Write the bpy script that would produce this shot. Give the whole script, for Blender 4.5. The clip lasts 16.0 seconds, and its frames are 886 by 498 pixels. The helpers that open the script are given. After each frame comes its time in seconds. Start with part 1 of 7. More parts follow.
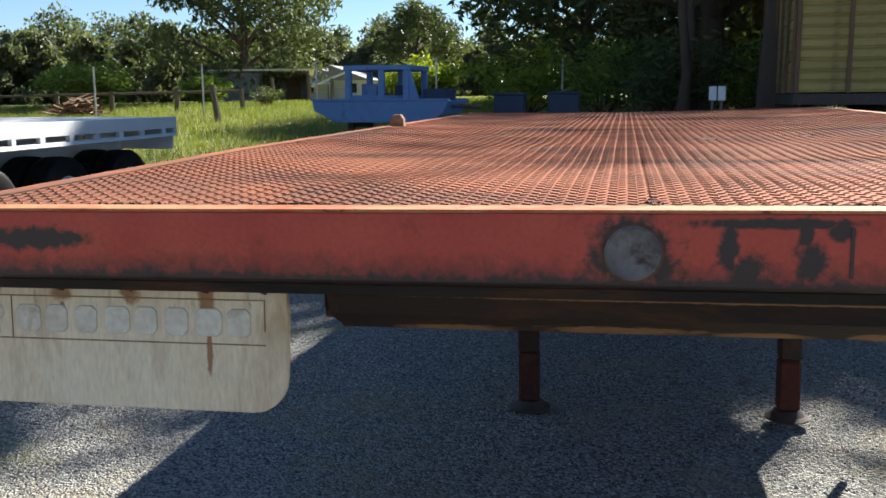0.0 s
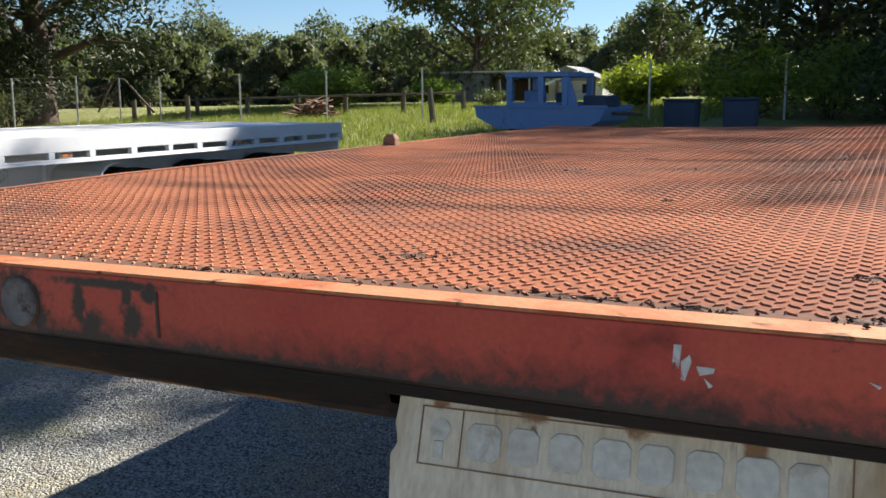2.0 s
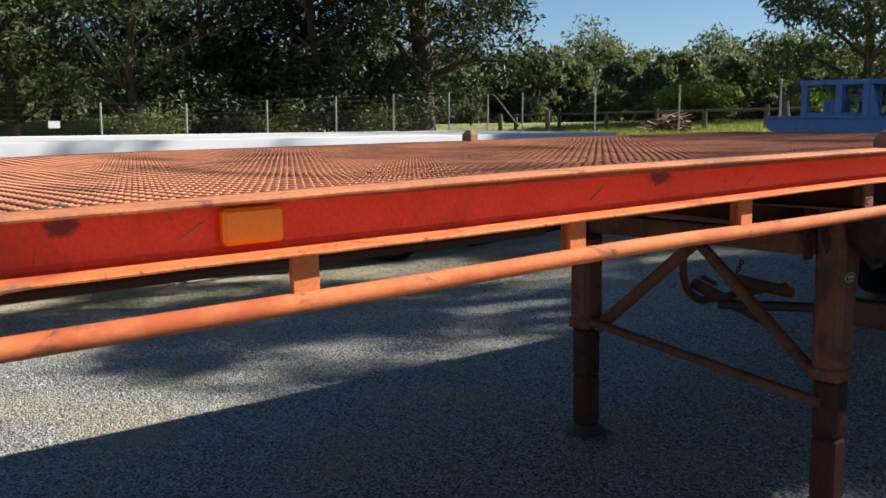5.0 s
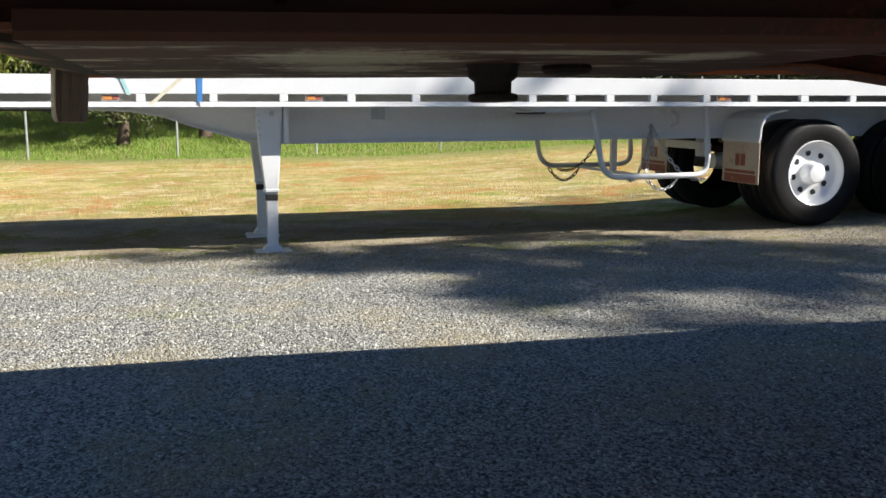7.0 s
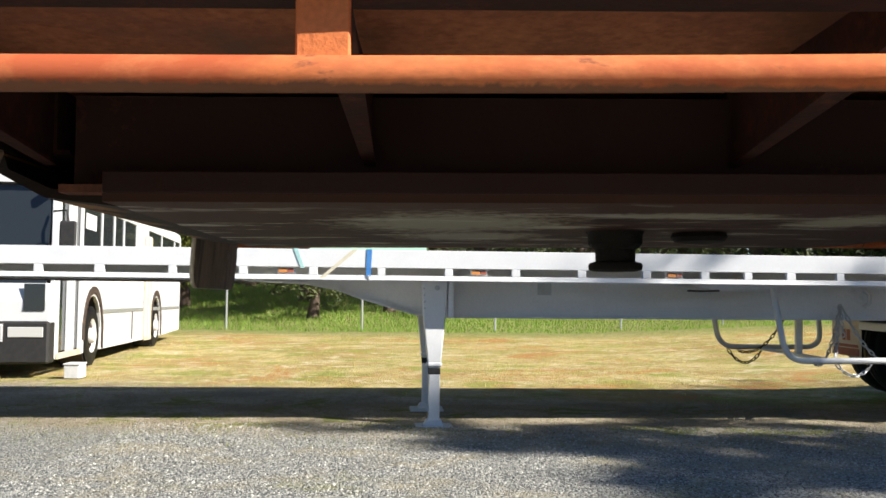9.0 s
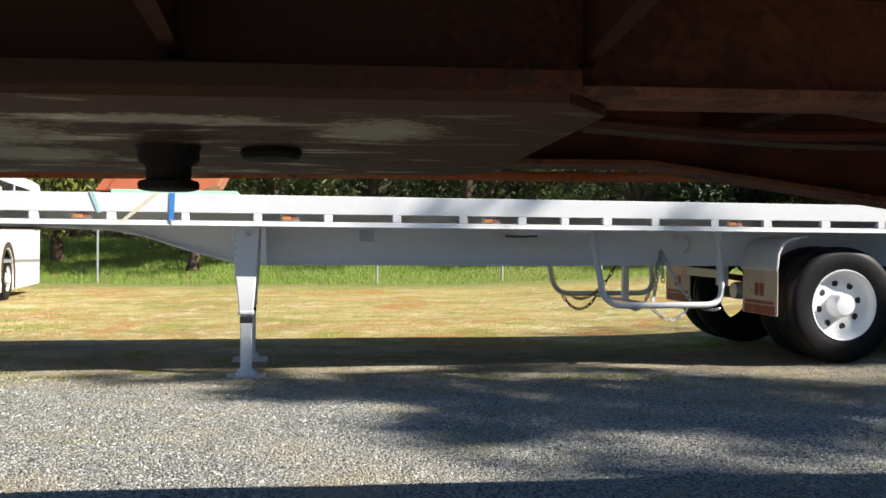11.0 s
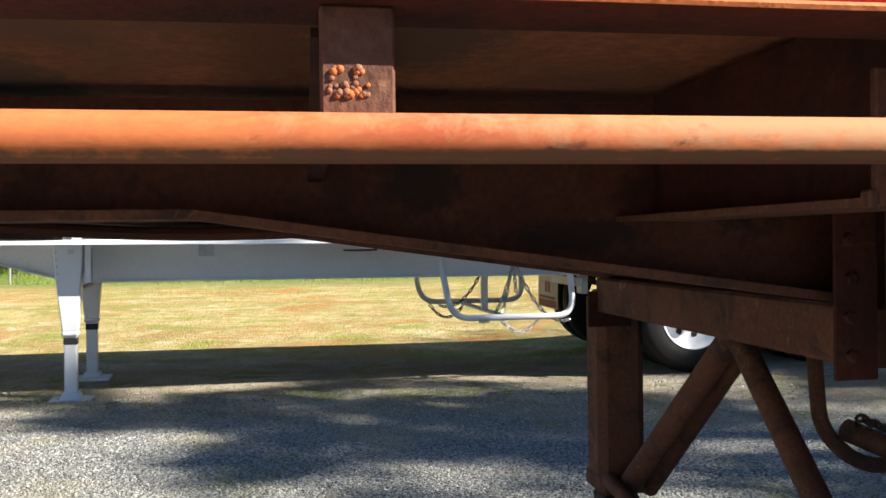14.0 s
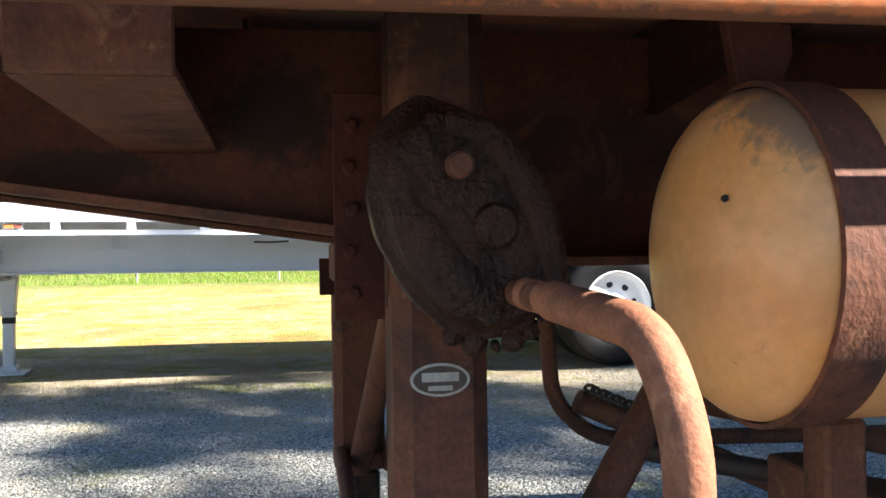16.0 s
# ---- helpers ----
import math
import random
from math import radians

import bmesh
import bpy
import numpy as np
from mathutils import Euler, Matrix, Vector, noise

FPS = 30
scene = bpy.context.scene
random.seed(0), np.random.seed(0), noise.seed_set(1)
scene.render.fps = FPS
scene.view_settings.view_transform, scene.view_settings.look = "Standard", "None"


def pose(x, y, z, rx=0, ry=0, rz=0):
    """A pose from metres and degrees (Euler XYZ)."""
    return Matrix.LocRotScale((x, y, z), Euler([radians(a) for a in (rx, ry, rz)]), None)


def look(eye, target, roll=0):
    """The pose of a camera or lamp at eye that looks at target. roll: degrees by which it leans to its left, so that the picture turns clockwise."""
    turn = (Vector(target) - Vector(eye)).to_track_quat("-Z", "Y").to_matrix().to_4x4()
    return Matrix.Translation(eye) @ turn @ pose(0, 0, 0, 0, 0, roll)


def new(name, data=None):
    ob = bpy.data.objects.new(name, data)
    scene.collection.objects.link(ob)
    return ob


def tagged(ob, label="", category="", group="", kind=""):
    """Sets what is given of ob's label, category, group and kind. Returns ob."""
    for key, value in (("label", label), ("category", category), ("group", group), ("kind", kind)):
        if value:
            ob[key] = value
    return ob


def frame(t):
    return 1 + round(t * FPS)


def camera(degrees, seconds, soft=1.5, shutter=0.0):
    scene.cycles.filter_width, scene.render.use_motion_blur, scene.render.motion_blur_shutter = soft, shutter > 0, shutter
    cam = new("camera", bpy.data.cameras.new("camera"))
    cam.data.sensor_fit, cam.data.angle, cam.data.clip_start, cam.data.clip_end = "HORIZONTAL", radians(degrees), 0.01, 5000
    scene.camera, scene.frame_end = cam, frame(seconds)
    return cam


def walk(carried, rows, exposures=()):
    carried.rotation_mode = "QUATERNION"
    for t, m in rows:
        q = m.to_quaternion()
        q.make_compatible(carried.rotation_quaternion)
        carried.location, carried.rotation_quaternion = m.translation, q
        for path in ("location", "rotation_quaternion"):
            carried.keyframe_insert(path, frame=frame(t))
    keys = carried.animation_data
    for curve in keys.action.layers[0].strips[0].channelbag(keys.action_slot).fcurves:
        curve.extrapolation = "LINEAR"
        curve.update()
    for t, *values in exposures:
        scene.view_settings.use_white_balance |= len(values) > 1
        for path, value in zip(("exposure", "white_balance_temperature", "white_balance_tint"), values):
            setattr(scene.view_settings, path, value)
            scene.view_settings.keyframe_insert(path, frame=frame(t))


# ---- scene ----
# ---- the camera and its walk ----
cam = camera(51.42, 16.0, soft=1.6)
PATH = [
    (0, -0.102, -1.289, 1.626, 11.10, -9.28, 0.22),
    (0.5, 0.201, -1.252, 1.673, 15.20, -9.34, 0.11),
    (1, 0.555, -1.223, 1.690, 19.62, -9.40, 0.14),
    (1.5, 0.850, -1.116, 1.689, 23.56, -9.38, 0.06),
    (2, 1.146, -0.973, 1.727, 26.52, -9.28, 0.19),
    (2.5, 1.491, -0.888, 1.743, 29.96, -8.93, 0.43),
    (3, 1.738, -0.746, 1.729, 33.87, -8.56, 0.45),
    (3.2, 1.821, -0.671, 1.731, 35.26, -8.46, 0.38),
    (5.3, 2.562, 0.003, 1.600, 55.13, -8.31, -0.02),
    (5.5, 2.581, 0.071, 1.583, 58.67, -8.40, -0.02),
    (6, 2.538, 0.289, 1.491, 67.81, -8.57, -0.24),
    (6.5, 2.307, 0.478, 1.327, 73.03, -8.77, -0.08),
    (7, 2.185, 0.577, 1.161, 77.56, -8.72, 0.08),
    (7.5, 2.212, 0.616, 1.160, 82.66, -7.18, -0.11),
    (8, 2.205, 0.613, 1.094, 87.37, -0.03, 0.06),
    (8.2, 2.140, 0.623, 1.149, 89.16, 2.26, -0.57),
    (10.3, 2.014, 1.217, 1.105, 86.77, 0.52, -0.64),
    (10.5, 1.977, 1.310, 1.099, 85.64, 0.07, -0.65),
    (11, 1.921, 1.503, 1.081, 83.10, -0.58, -0.51),
    (11.5, 1.892, 1.702, 1.104, 81.88, -1.03, -0.38),
    (12, 1.915, 1.911, 1.115, 81.46, -1.30, -0.25),
    (12.5, 1.926, 2.069, 1.173, 80.68, -1.40, -0.08),
    (13, 1.859, 2.227, 1.222, 80.25, -1.42, 0.05),
    (13.5, 1.814, 2.344, 1.266, 80.25, -1.40, 0.11),
    (14, 1.861, 2.468, 1.289, 80.33, -1.30, 0.12),
    (14.5, 1.958, 2.654, 1.294, 80.49, -1.18, 0.16),
    (15, 1.975, 2.825, 1.237, 80.54, -1.19, 0.33),
    (15.5, 1.886, 3.059, 1.181, 80.56, -1.13, 0.12),
    (16, 1.888, 3.186, 1.184, 80.46, -1.03, 0.18),
]
walk(cam, [(t, pose(x, y, z, 90 + p, r, w)) for t, x, y, z, w, p, r in PATH],
     exposures=[(0.0, 1.48), (2.0, 1.30), (3.2, 1.08), (5.3, 1.02), (6.5, 1.06), (7.0, 1.16), (8.0, 1.14), (12.0, 1.19), (14.0, 1.43), (15.0, 1.62), (15.5, 1.86), (16.0, 2.20)])

# ---- sky and sun ----
SUN = Vector((0.58, 1.3, 1.0)).normalized()          # towards the sun
world = bpy.data.worlds.new("world")
scene.world = world
world.use_nodes = True
sky = world.node_tree.nodes.new("ShaderNodeTexSky")
sky.sky_type, sky.sun_disc = "NISHITA", False
sky.sun_elevation = math.asin(SUN.z)
sky.sun_rotation = math.atan2(SUN.x, SUN.y)
sky.air_density, sky.dust_density, sky.ozone_density = 0.9, 0.1, 6.0
world.node_tree.links.new(sky.outputs[0], world.node_tree.nodes["Background"].inputs[0])
world.node_tree.nodes["Background"].inputs[1].default_value = 0.051
sun_data = bpy.data.lights.new("sun", "SUN")
sun_data.energy, sun_data.angle, sun_data.color = 5.0, radians(0.53), (1.0, 0.945, 0.865)
sun_lamp = new("sun", sun_data)
sun_lamp.matrix_world = look((0, 0, 30), Vector((0, 0, 30)) - SUN)


# ---- materials ----
def nodes_of(m):
    m.use_nodes = True
    return m.node_tree, m.node_tree.nodes, m.node_tree.links, m.node_tree.nodes["Principled BSDF"]


def noise_node(nt, vec, scale, detail=4.0, rough=0.55, dist=0.0):
    n = nt.nodes.new("ShaderNodeTexNoise")
    n.inputs["Scale"].default_value, n.inputs["Detail"].default_value = scale, detail
    n.inputs["Roughness"].default_value, n.inputs["Distortion"].default_value = rough, dist
    nt.links.new(vec, n.inputs["Vector"])
    return n


def ramp_node(nt, src, lo, hi):
    r = nt.nodes.new("ShaderNodeMapRange")
    r.inputs["From Min"].default_value, r.inputs["From Max"].default_value = lo, hi
    nt.links.new(src, r.inputs["Value"])
    return r.outputs[0]


def mix_node(nt, fac, a, b, blend="MIX"):
    m = nt.nodes.new("ShaderNodeMix")
    m.data_type, m.blend_type = "RGBA", blend
    for sock, v in ((m.inputs[0], fac), (m.inputs[6], a), (m.inputs[7], b)):
        if isinstance(v, (int, float)):
            sock.default_value = v
        elif isinstance(v, tuple):
            sock.default_value = (*v, 1.0)
        else:
            nt.links.new(v, sock)
    return m.outputs[2]


def surface(name, c1, c2, rough=0.6, metal=0.0, scale=5.0, fine=90.0, bump=0.25, spots=None, spot_scale=3.0, spot=(0.56, 0.66),
            stretch=(1, 1, 1), vary=0.0, spec=0.5, depth=0.004, grain=0.25, extra=None, spot_rough=0.85):
    """Two tones by a large noise, a fine grain, and spots of a third colour (rust, dirt, bare metal) with ragged edges."""
    m = bpy.data.materials.new(name)
    nt, nd, ln, bsdf = nodes_of(m)
    tc = nd.new("ShaderNodeTexCoord")
    mp = nd.new("ShaderNodeMapping")
    mp.inputs["Scale"].default_value = stretch
    ln.new(tc.outputs["Object"], mp.inputs["Vector"])
    big = noise_node(nt, mp.outputs[0], scale, 5, 0.6, 0.3)
    small = noise_node(nt, mp.outputs[0], fine, 4, 0.6)
    col = mix_node(nt, ramp_node(nt, big.outputs[0], 0.35, 0.65), c1, c2)
    dark = nd.new("ShaderNodeMath")
    dark.operation = "MULTIPLY_ADD"
    ln.new(ramp_node(nt, small.outputs[0], 0.3, 0.7), dark.inputs[0])
    dark.inputs[1].default_value, dark.inputs[2].default_value = grain, 1 - grain * 0.5
    col = mix_node(nt, 1.0, col, dark.outputs[0], "MULTIPLY")
    rgh = rough
    if spots:
        sp = noise_node(nt, mp.outputs[0], spot_scale, 9, 0.68, 0.4)
        fac = ramp_node(nt, sp.outputs[0], *spot)
        col = mix_node(nt, fac, col, spots)
        rr = nd.new("ShaderNodeMapRange")
        rr.inputs["To Min"].default_value, rr.inputs["To Max"].default_value = rough, spot_rough
        ln.new(fac, rr.inputs["Value"])
        rgh = rr.outputs[0]
    if extra:
        sp2 = noise_node(nt, mp.outputs[0], extra[1], 8, 0.7, 0.8)
        col = mix_node(nt, ramp_node(nt, sp2.outputs[0], *extra[2]), col, extra[0])
    if vary:
        oi = nd.new("ShaderNodeObjectInfo")
        vr = nd.new("ShaderNodeMapRange")
        vr.inputs["To Min"].default_value, vr.inputs["To Max"].default_value = 1 - vary, 1 + vary
        ln.new(oi.outputs["Random"], vr.inputs["Value"])
        col = mix_node(nt, 1.0, col, vr.outputs[0], "MULTIPLY")
    ln.new(col, bsdf.inputs["Base Color"])
    if isinstance(rgh, float):
        bsdf.inputs["Roughness"].default_value = rgh
    else:
        ln.new(rgh, bsdf.inputs["Roughness"])
    bsdf.inputs["Metallic"].default_value = metal
    bsdf.inputs["Specular IOR Level"].default_value = spec
    if bump:
        bp = nd.new("ShaderNodeBump")
        bp.inputs["Strength"].default_value, bp.inputs["Distance"].default_value = bump, depth
        add = nd.new("ShaderNodeMath")
        add.operation = "ADD"
        ln.new(small.outputs[0], add.inputs[0])
        ln.new(big.outputs[0], add.inputs[1])
        ln.new(add.outputs[0], bp.inputs["Height"])
        ln.new(bp.outputs[0], bsdf.inputs["Normal"])
    return m


def leaf_material(name, c1, c2, through_light=0.35):
    m = bpy.data.materials.new(name)
    nt, nd, ln, bsdf = nodes_of(m)
    geo = nd.new("ShaderNodeNewGeometry")
    col = mix_node(nt, geo.outputs["Random Per Island"], c1, c2)
    ln.new(col, bsdf.inputs["Base Color"])
    bsdf.inputs["Roughness"].default_value = 0.5
    bsdf.inputs["Specular IOR Level"].default_value = 0.3
    tr = nd.new("ShaderNodeBsdfTranslucent")
    ln.new(mix_node(nt, 1.0, col, (1.0, 1.15, 0.55), "MULTIPLY"), tr.inputs["Color"])
    mx = nd.new("ShaderNodeMixShader")
    mx.inputs[0].default_value = through_light
    ln.new(bsdf.outputs[0], mx.inputs[1])
    ln.new(tr.outputs[0], mx.inputs[2])
    ln.new(mx.outputs[0], nd["Material Output"].inputs["Surface"])
    return m


def glass_material(name, tint):
    m = bpy.data.materials.new(name)
    nt, nd, ln, bsdf = nodes_of(m)
    bsdf.inputs["Base Color"].default_value = (*tint, 1)
    bsdf.inputs["Roughness"].default_value = 0.06
    bsdf.inputs["Specular IOR Level"].default_value = 0.6
    return m


ORANGE = surface("faded_orange_paint", (0.56, 0.135, 0.038), (0.62, 0.200, 0.068), 0.75, 0, 6, 140, 0.3, (0.40, 0.085, 0.035), 5.0, (0.53, 0.66), extra=((0.14, 0.055, 0.032), 26.0, (0.585, 0.66)), spec=0.25)
RED = surface("red_paint", (0.86, 0.056, 0.018), (0.87, 0.078, 0.026), 0.42, 0, 3, 120, 0.12, (0.60, 0.055, 0.024), 5.0, (0.54, 0.70), extra=((0.12, 0.024, 0.015), 14.0, (0.65, 0.74)), spot_rough=0.6, spec=0.32)
BLEACHED = surface("sun_bleached_edge", (0.50, 0.195, 0.090), (0.55, 0.25, 0.125), 0.75, 0, 5, 130, 0.3, (0.42, 0.13, 0.055), 4.0, (0.48, 0.60), extra=((0.16, 0.07, 0.04), 18.0, (0.60, 0.68)), spec=0.2)
FRONT_RED = surface("weathered_front_paint", (0.45, 0.043, 0.025), (0.52, 0.070, 0.038), 0.5, 0, 5, 120, 0.12, (0.24, 0.04, 0.025), 6.0, (0.58, 0.72), extra=((0.07, 0.022, 0.015), 11.0, (0.66, 0.74)))
DECK = surface("rusty_deck_steel", (0.37, 0.138, 0.070), (0.28, 0.096, 0.052), 0.85, 0, 1.5, 60, 0.4, (0.19, 0.095, 0.066), 1.5, (0.48, 0.64), extra=((0.20, 0.088, 0.055), 2.2, (0.55, 0.68)), grain=0.5, spec=0.1)
TREAD = surface("worn_tread_tops", (0.50, 0.215, 0.115), (0.40, 0.155, 0.084), 0.8, 0, 1.5, 80, 0.2, (0.18, 0.090, 0.062), 1.5, (0.48, 0.64), extra=((0.54, 0.27, 0.14), 2.6, (0.56, 0.70)), grain=0.45, spec=0.12)
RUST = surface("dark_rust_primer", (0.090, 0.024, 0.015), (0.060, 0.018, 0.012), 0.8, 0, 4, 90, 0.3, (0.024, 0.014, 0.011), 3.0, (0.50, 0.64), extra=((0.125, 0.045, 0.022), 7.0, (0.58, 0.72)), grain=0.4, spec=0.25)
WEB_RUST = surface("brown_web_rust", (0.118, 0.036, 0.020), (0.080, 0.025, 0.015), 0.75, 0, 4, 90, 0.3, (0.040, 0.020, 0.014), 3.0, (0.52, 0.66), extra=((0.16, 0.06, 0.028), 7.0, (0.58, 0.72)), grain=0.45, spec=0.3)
LEG_RUST = surface("brown_rusty_leg", (0.185, 0.072, 0.040), (0.130, 0.050, 0.030), 0.75, 0, 6, 120, 0.4, (0.075, 0.038, 0.028), 8.0, (0.50, 0.62), extra=((0.30, 0.15, 0.075), 17.0, (0.60, 0.70)), stretch=(1, 1, 0.85), grain=0.5, spec=0.3)
GREASE = surface("black_grease", (0.024, 0.0112, 0.0075), (0.056, 0.024, 0.014), 0.32, 0, 14, 110, 0.8, (0.055, 0.022, 0.013), 12.0, (0.55, 0.66), depth=0.010, spec=0.25)
NEAR_BLACK = surface("scorched_black_plate", (0.020, 0.015, 0.012), (0.034, 0.022, 0.015), 0.75, 0, 4, 90, 0.4, (0.085, 0.036, 0.018), 5.0, (0.55, 0.68), stretch=(0.5, 1, 2.5), spec=0.2)
EDGE = surface("dirty_edge_paint", (0.50, 0.175, 0.075), (0.55, 0.20, 0.080), 0.75, 0, 4, 120, 0.3, (0.30, 0.125, 0.070), 2.6, (0.50, 0.62), extra=((0.15, 0.075, 0.05), 13.0, (0.575, 0.66)), grain=0.4, spec=0.25)
# the pale spots paint reflections of the bright field in the grease
SKID = surface("greasy_skid_steel", (0.055, 0.024, 0.015), (0.080, 0.035, 0.020), 0.7, 0.0, 3, 60, 0.3, (0.30, 0.26, 0.19), 3.2, (0.555, 0.60), stretch=(3.6, 0.8, 1), extra=((0.012, 0.010, 0.008), 5.0, (0.545, 0.575)), spot_rough=0.36, spec=0.28)
PIN_GREASE = surface("caked_black_grease", (0.008, 0.007, 0.006), (0.016, 0.012, 0.009), 0.7, 0, 14, 110, 0.9, depth=0.006, spec=0.2)
PIPE = surface("sun_bleached_pipe", (0.56, 0.200, 0.085), (0.58, 0.150, 0.045), 0.8, 0, 3.0, 140, 0.10, (0.42, 0.095, 0.035), 4.5, (0.50, 0.62), stretch=(1, 0.5, 1), extra=((0.15, 0.06, 0.035), 20.0, (0.59, 0.68)), spec=0.25)
AMBER = surface("amber_lens", (0.95, 0.32, 0.016), (0.92, 0.28, 0.012), 0.3, 0, 12, 200, 0.1, grain=0.1)
AMBER_DULL = surface("weathered_amber_lens", (0.62, 0.25, 0.07), (0.52, 0.20, 0.06), 0.35, 0, 12, 200, 0.1, grain=0.2)
DARK_METAL = surface("dark_oxidised_steel", (0.05, 0.04, 0.037), (0.09, 0.06, 0.045), 0.6, 0.3, 12, 120, 0.3, (0.14, 0.07, 0.04), 8.0, (0.56, 0.7))
GREY_DISC = surface("dull_grey_light_base", (0.17, 0.155, 0.15), (0.09, 0.082, 0.08), 0.6, 0.0, 16, 180, 0.3, (0.05, 0.03, 0.022), 12.0, (0.50, 0.62))
CRANK = surface("brown_crank_rust", (0.36, 0.155, 0.085), (0.28, 0.105, 0.058), 0.75, 0, 7, 120, 0.35, (0.17, 0.075, 0.05), 8.0, (0.53, 0.66), extra=((0.45, 0.24, 0.14), 16.0, (0.60, 0.70)), grain=0.4, spec=0.3)
BARE_PLATE = surface("bare_beige_plate", (0.40, 0.32, 0.24), (0.30, 0.22, 0.16), 0.6, 0, 12, 120, 0.2, (0.26, 0.13, 0.07), 16.0, (0.56, 0.68))
FLAP_BACK = surface("road_dirt_on_rubber", (0.20, 0.125, 0.075), (0.30, 0.20, 0.13), 0.85, 0, 6, 60, 0.3, (0.10, 0.06, 0.04), 5.0, (0.52, 0.66), stretch=(2, 2, 0.6))
FLAP = surface("aged_cream_rubber", (0.84, 0.71, 0.52), (0.75, 0.61, 0.42), 0.6, 0, 5, 70, 0.2, (0.52, 0.36, 0.20), 4.0, (0.52, 0.72), stretch=(2.4, 2.4, 0.6), extra=((0.34, 0.27, 0.18), 16.0, (0.64, 0.74)))
LITTER = surface("brown_leaf_litter", (0.13, 0.065, 0.035), (0.08, 0.042, 0.025), 0.9, 0, 20, 90, 0.2, grain=0.4)
FLAP_LINE = surface("rust_stained_groove", (0.34, 0.19, 0.09), (0.26, 0.13, 0.06), 0.8, 0, 12, 90, 0.1)
FLAP_TEXT = surface("faded_grey_lettering", (0.74, 0.68, 0.57), (0.62, 0.54, 0.42), 0.6, 0, 9, 90, 0.1, (0.36, 0.24, 0.13), 7.0, (0.55, 0.68))
TAPE = surface("chipped_white_tape", (0.62, 0.61, 0.58), (0.52, 0.50, 0.46), 0.5, 0, 30, 150, 0.2, (0.30, 0.06, 0.04), 24.0, (0.56, 0.62))
TANK = surface("cream_tank_paint", (0.90, 0.52, 0.24), (0.84, 0.38, 0.12), 0.32, 0, 5.0, 60, 0.06, (0.62, 0.27, 0.09), 3.4, (0.50, 0.72), extra=((0.36, 0.17, 0.07), 34.0, (0.67, 0.74)), grain=0.15)
WHITE = surface("white_trailer_paint", (0.68, 0.685, 0.69), (0.64, 0.65, 0.66), 0.35, 0, 3, 60, 0.04, (0.62, 0.60, 0.56), 2.5, (0.62, 0.8), grain=0.06)
OFFWHITE = surface("dusty_white_paint", (0.62, 0.62, 0.60), (0.55, 0.55, 0.54), 0.45, 0, 3, 60, 0.05, (0.45, 0.42, 0.38), 4.0, (0.6, 0.76), grain=0.1)
BEAM_GREY = surface("pale_grey_chassis_paint", (0.76, 0.765, 0.775), (0.80, 0.80, 0.805), 0.45, 0, 2.5, 60, 0.06, (0.62, 0.61, 0.60), 3.5, (0.6, 0.76), grain=0.1)
GALV = surface("galvanised_steel", (0.55, 0.56, 0.57), (0.45, 0.46, 0.47), 0.45, 0.7, 20, 120, 0.1)
TYRE = surface("black_tyre_rubber", (0.007, 0.007, 0.008), (0.012, 0.011, 0.011), 0.5, 0, 6, 90, 0.3, (0.024, 0.021, 0.018), 4.0, (0.60, 0.78), spec=0.2)
RIM = surface("white_wheel_rim", (0.80, 0.80, 0.80), (0.74, 0.75, 0.76), 0.3, 0, 6, 90, 0.04, grain=0.06)
BLACK = surface("flat_black", (0.012, 0.012, 0.012), (0.022, 0.02, 0.02), 0.7, 0, 12, 90, 0.2)
MUDFLAP = surface("cream_mudflap", (0.62, 0.52, 0.40), (0.55, 0.42, 0.30), 0.6, 0, 5, 90, 0.1, (0.40, 0.24, 0.15), 6.0, (0.58, 0.74))
MUDFLAP_RED = surface("rust_red_print", (0.34, 0.09, 0.05), (0.28, 0.075, 0.045), 0.65, 0, 12, 90, 0.1, (0.5, 0.36, 0.25), 22.0, (0.58, 0.68))
BUCKET = surface("orange_digger_paint", (0.46, 0.13, 0.055), (0.40, 0.10, 0.045), 0.5, 0, 4, 90, 0.12, (0.30, 0.12, 0.07), 4.0, (0.56, 0.74))
GREEN = surface("pale_green_paint", (0.30, 0.52, 0.38), (0.36, 0.58, 0.44), 0.5, 0, 4, 90, 0.08, (0.22, 0.33, 0.25), 5.0, (0.6, 0.76))
STRAP_BLUE = surface("blue_webbing", (0.035, 0.17, 0.46), (0.05, 0.22, 0.52), 0.7, 0, 20, 300, 0.2)
STRAP_TEAL = surface("faded_teal_webbing", (0.30, 0.52, 0.52), (0.38, 0.58, 0.56), 0.7, 0, 20, 300, 0.2)
STRAP_CREAM = surface("cream_webbing", (0.62, 0.58, 0.45), (0.54, 0.50, 0.38), 0.7, 0, 20, 300, 0.2)
BLUE = surface("blue_marine_paint", (0.095, 0.20, 0.40), (0.12, 0.235, 0.45), 0.6, 0, 3, 60, 0.1, (0.05, 0.10, 0.20), 3.0, (0.54, 0.70), extra=((0.18, 0.12, 0.08), 9.0, (0.60, 0.70)))
DARK_BLUE = surface("dark_blue_paint", (0.022, 0.038, 0.070), (0.028, 0.048, 0.085), 0.7, 0, 3, 60, 0.1)
YELLOW = surface("dull_yellow_crate_paint", (0.42, 0.30, 0.085), (0.36, 0.25, 0.07), 0.6, 0, 2, 60, 0.1, (0.22, 0.15, 0.06), 2.5, (0.56, 0.74), vary=0.10)
CRATE_FRAME = surface("brown_crate_frame", (0.20, 0.10, 0.045), (0.16, 0.08, 0.04), 0.7, 0, 4, 60, 0.2)
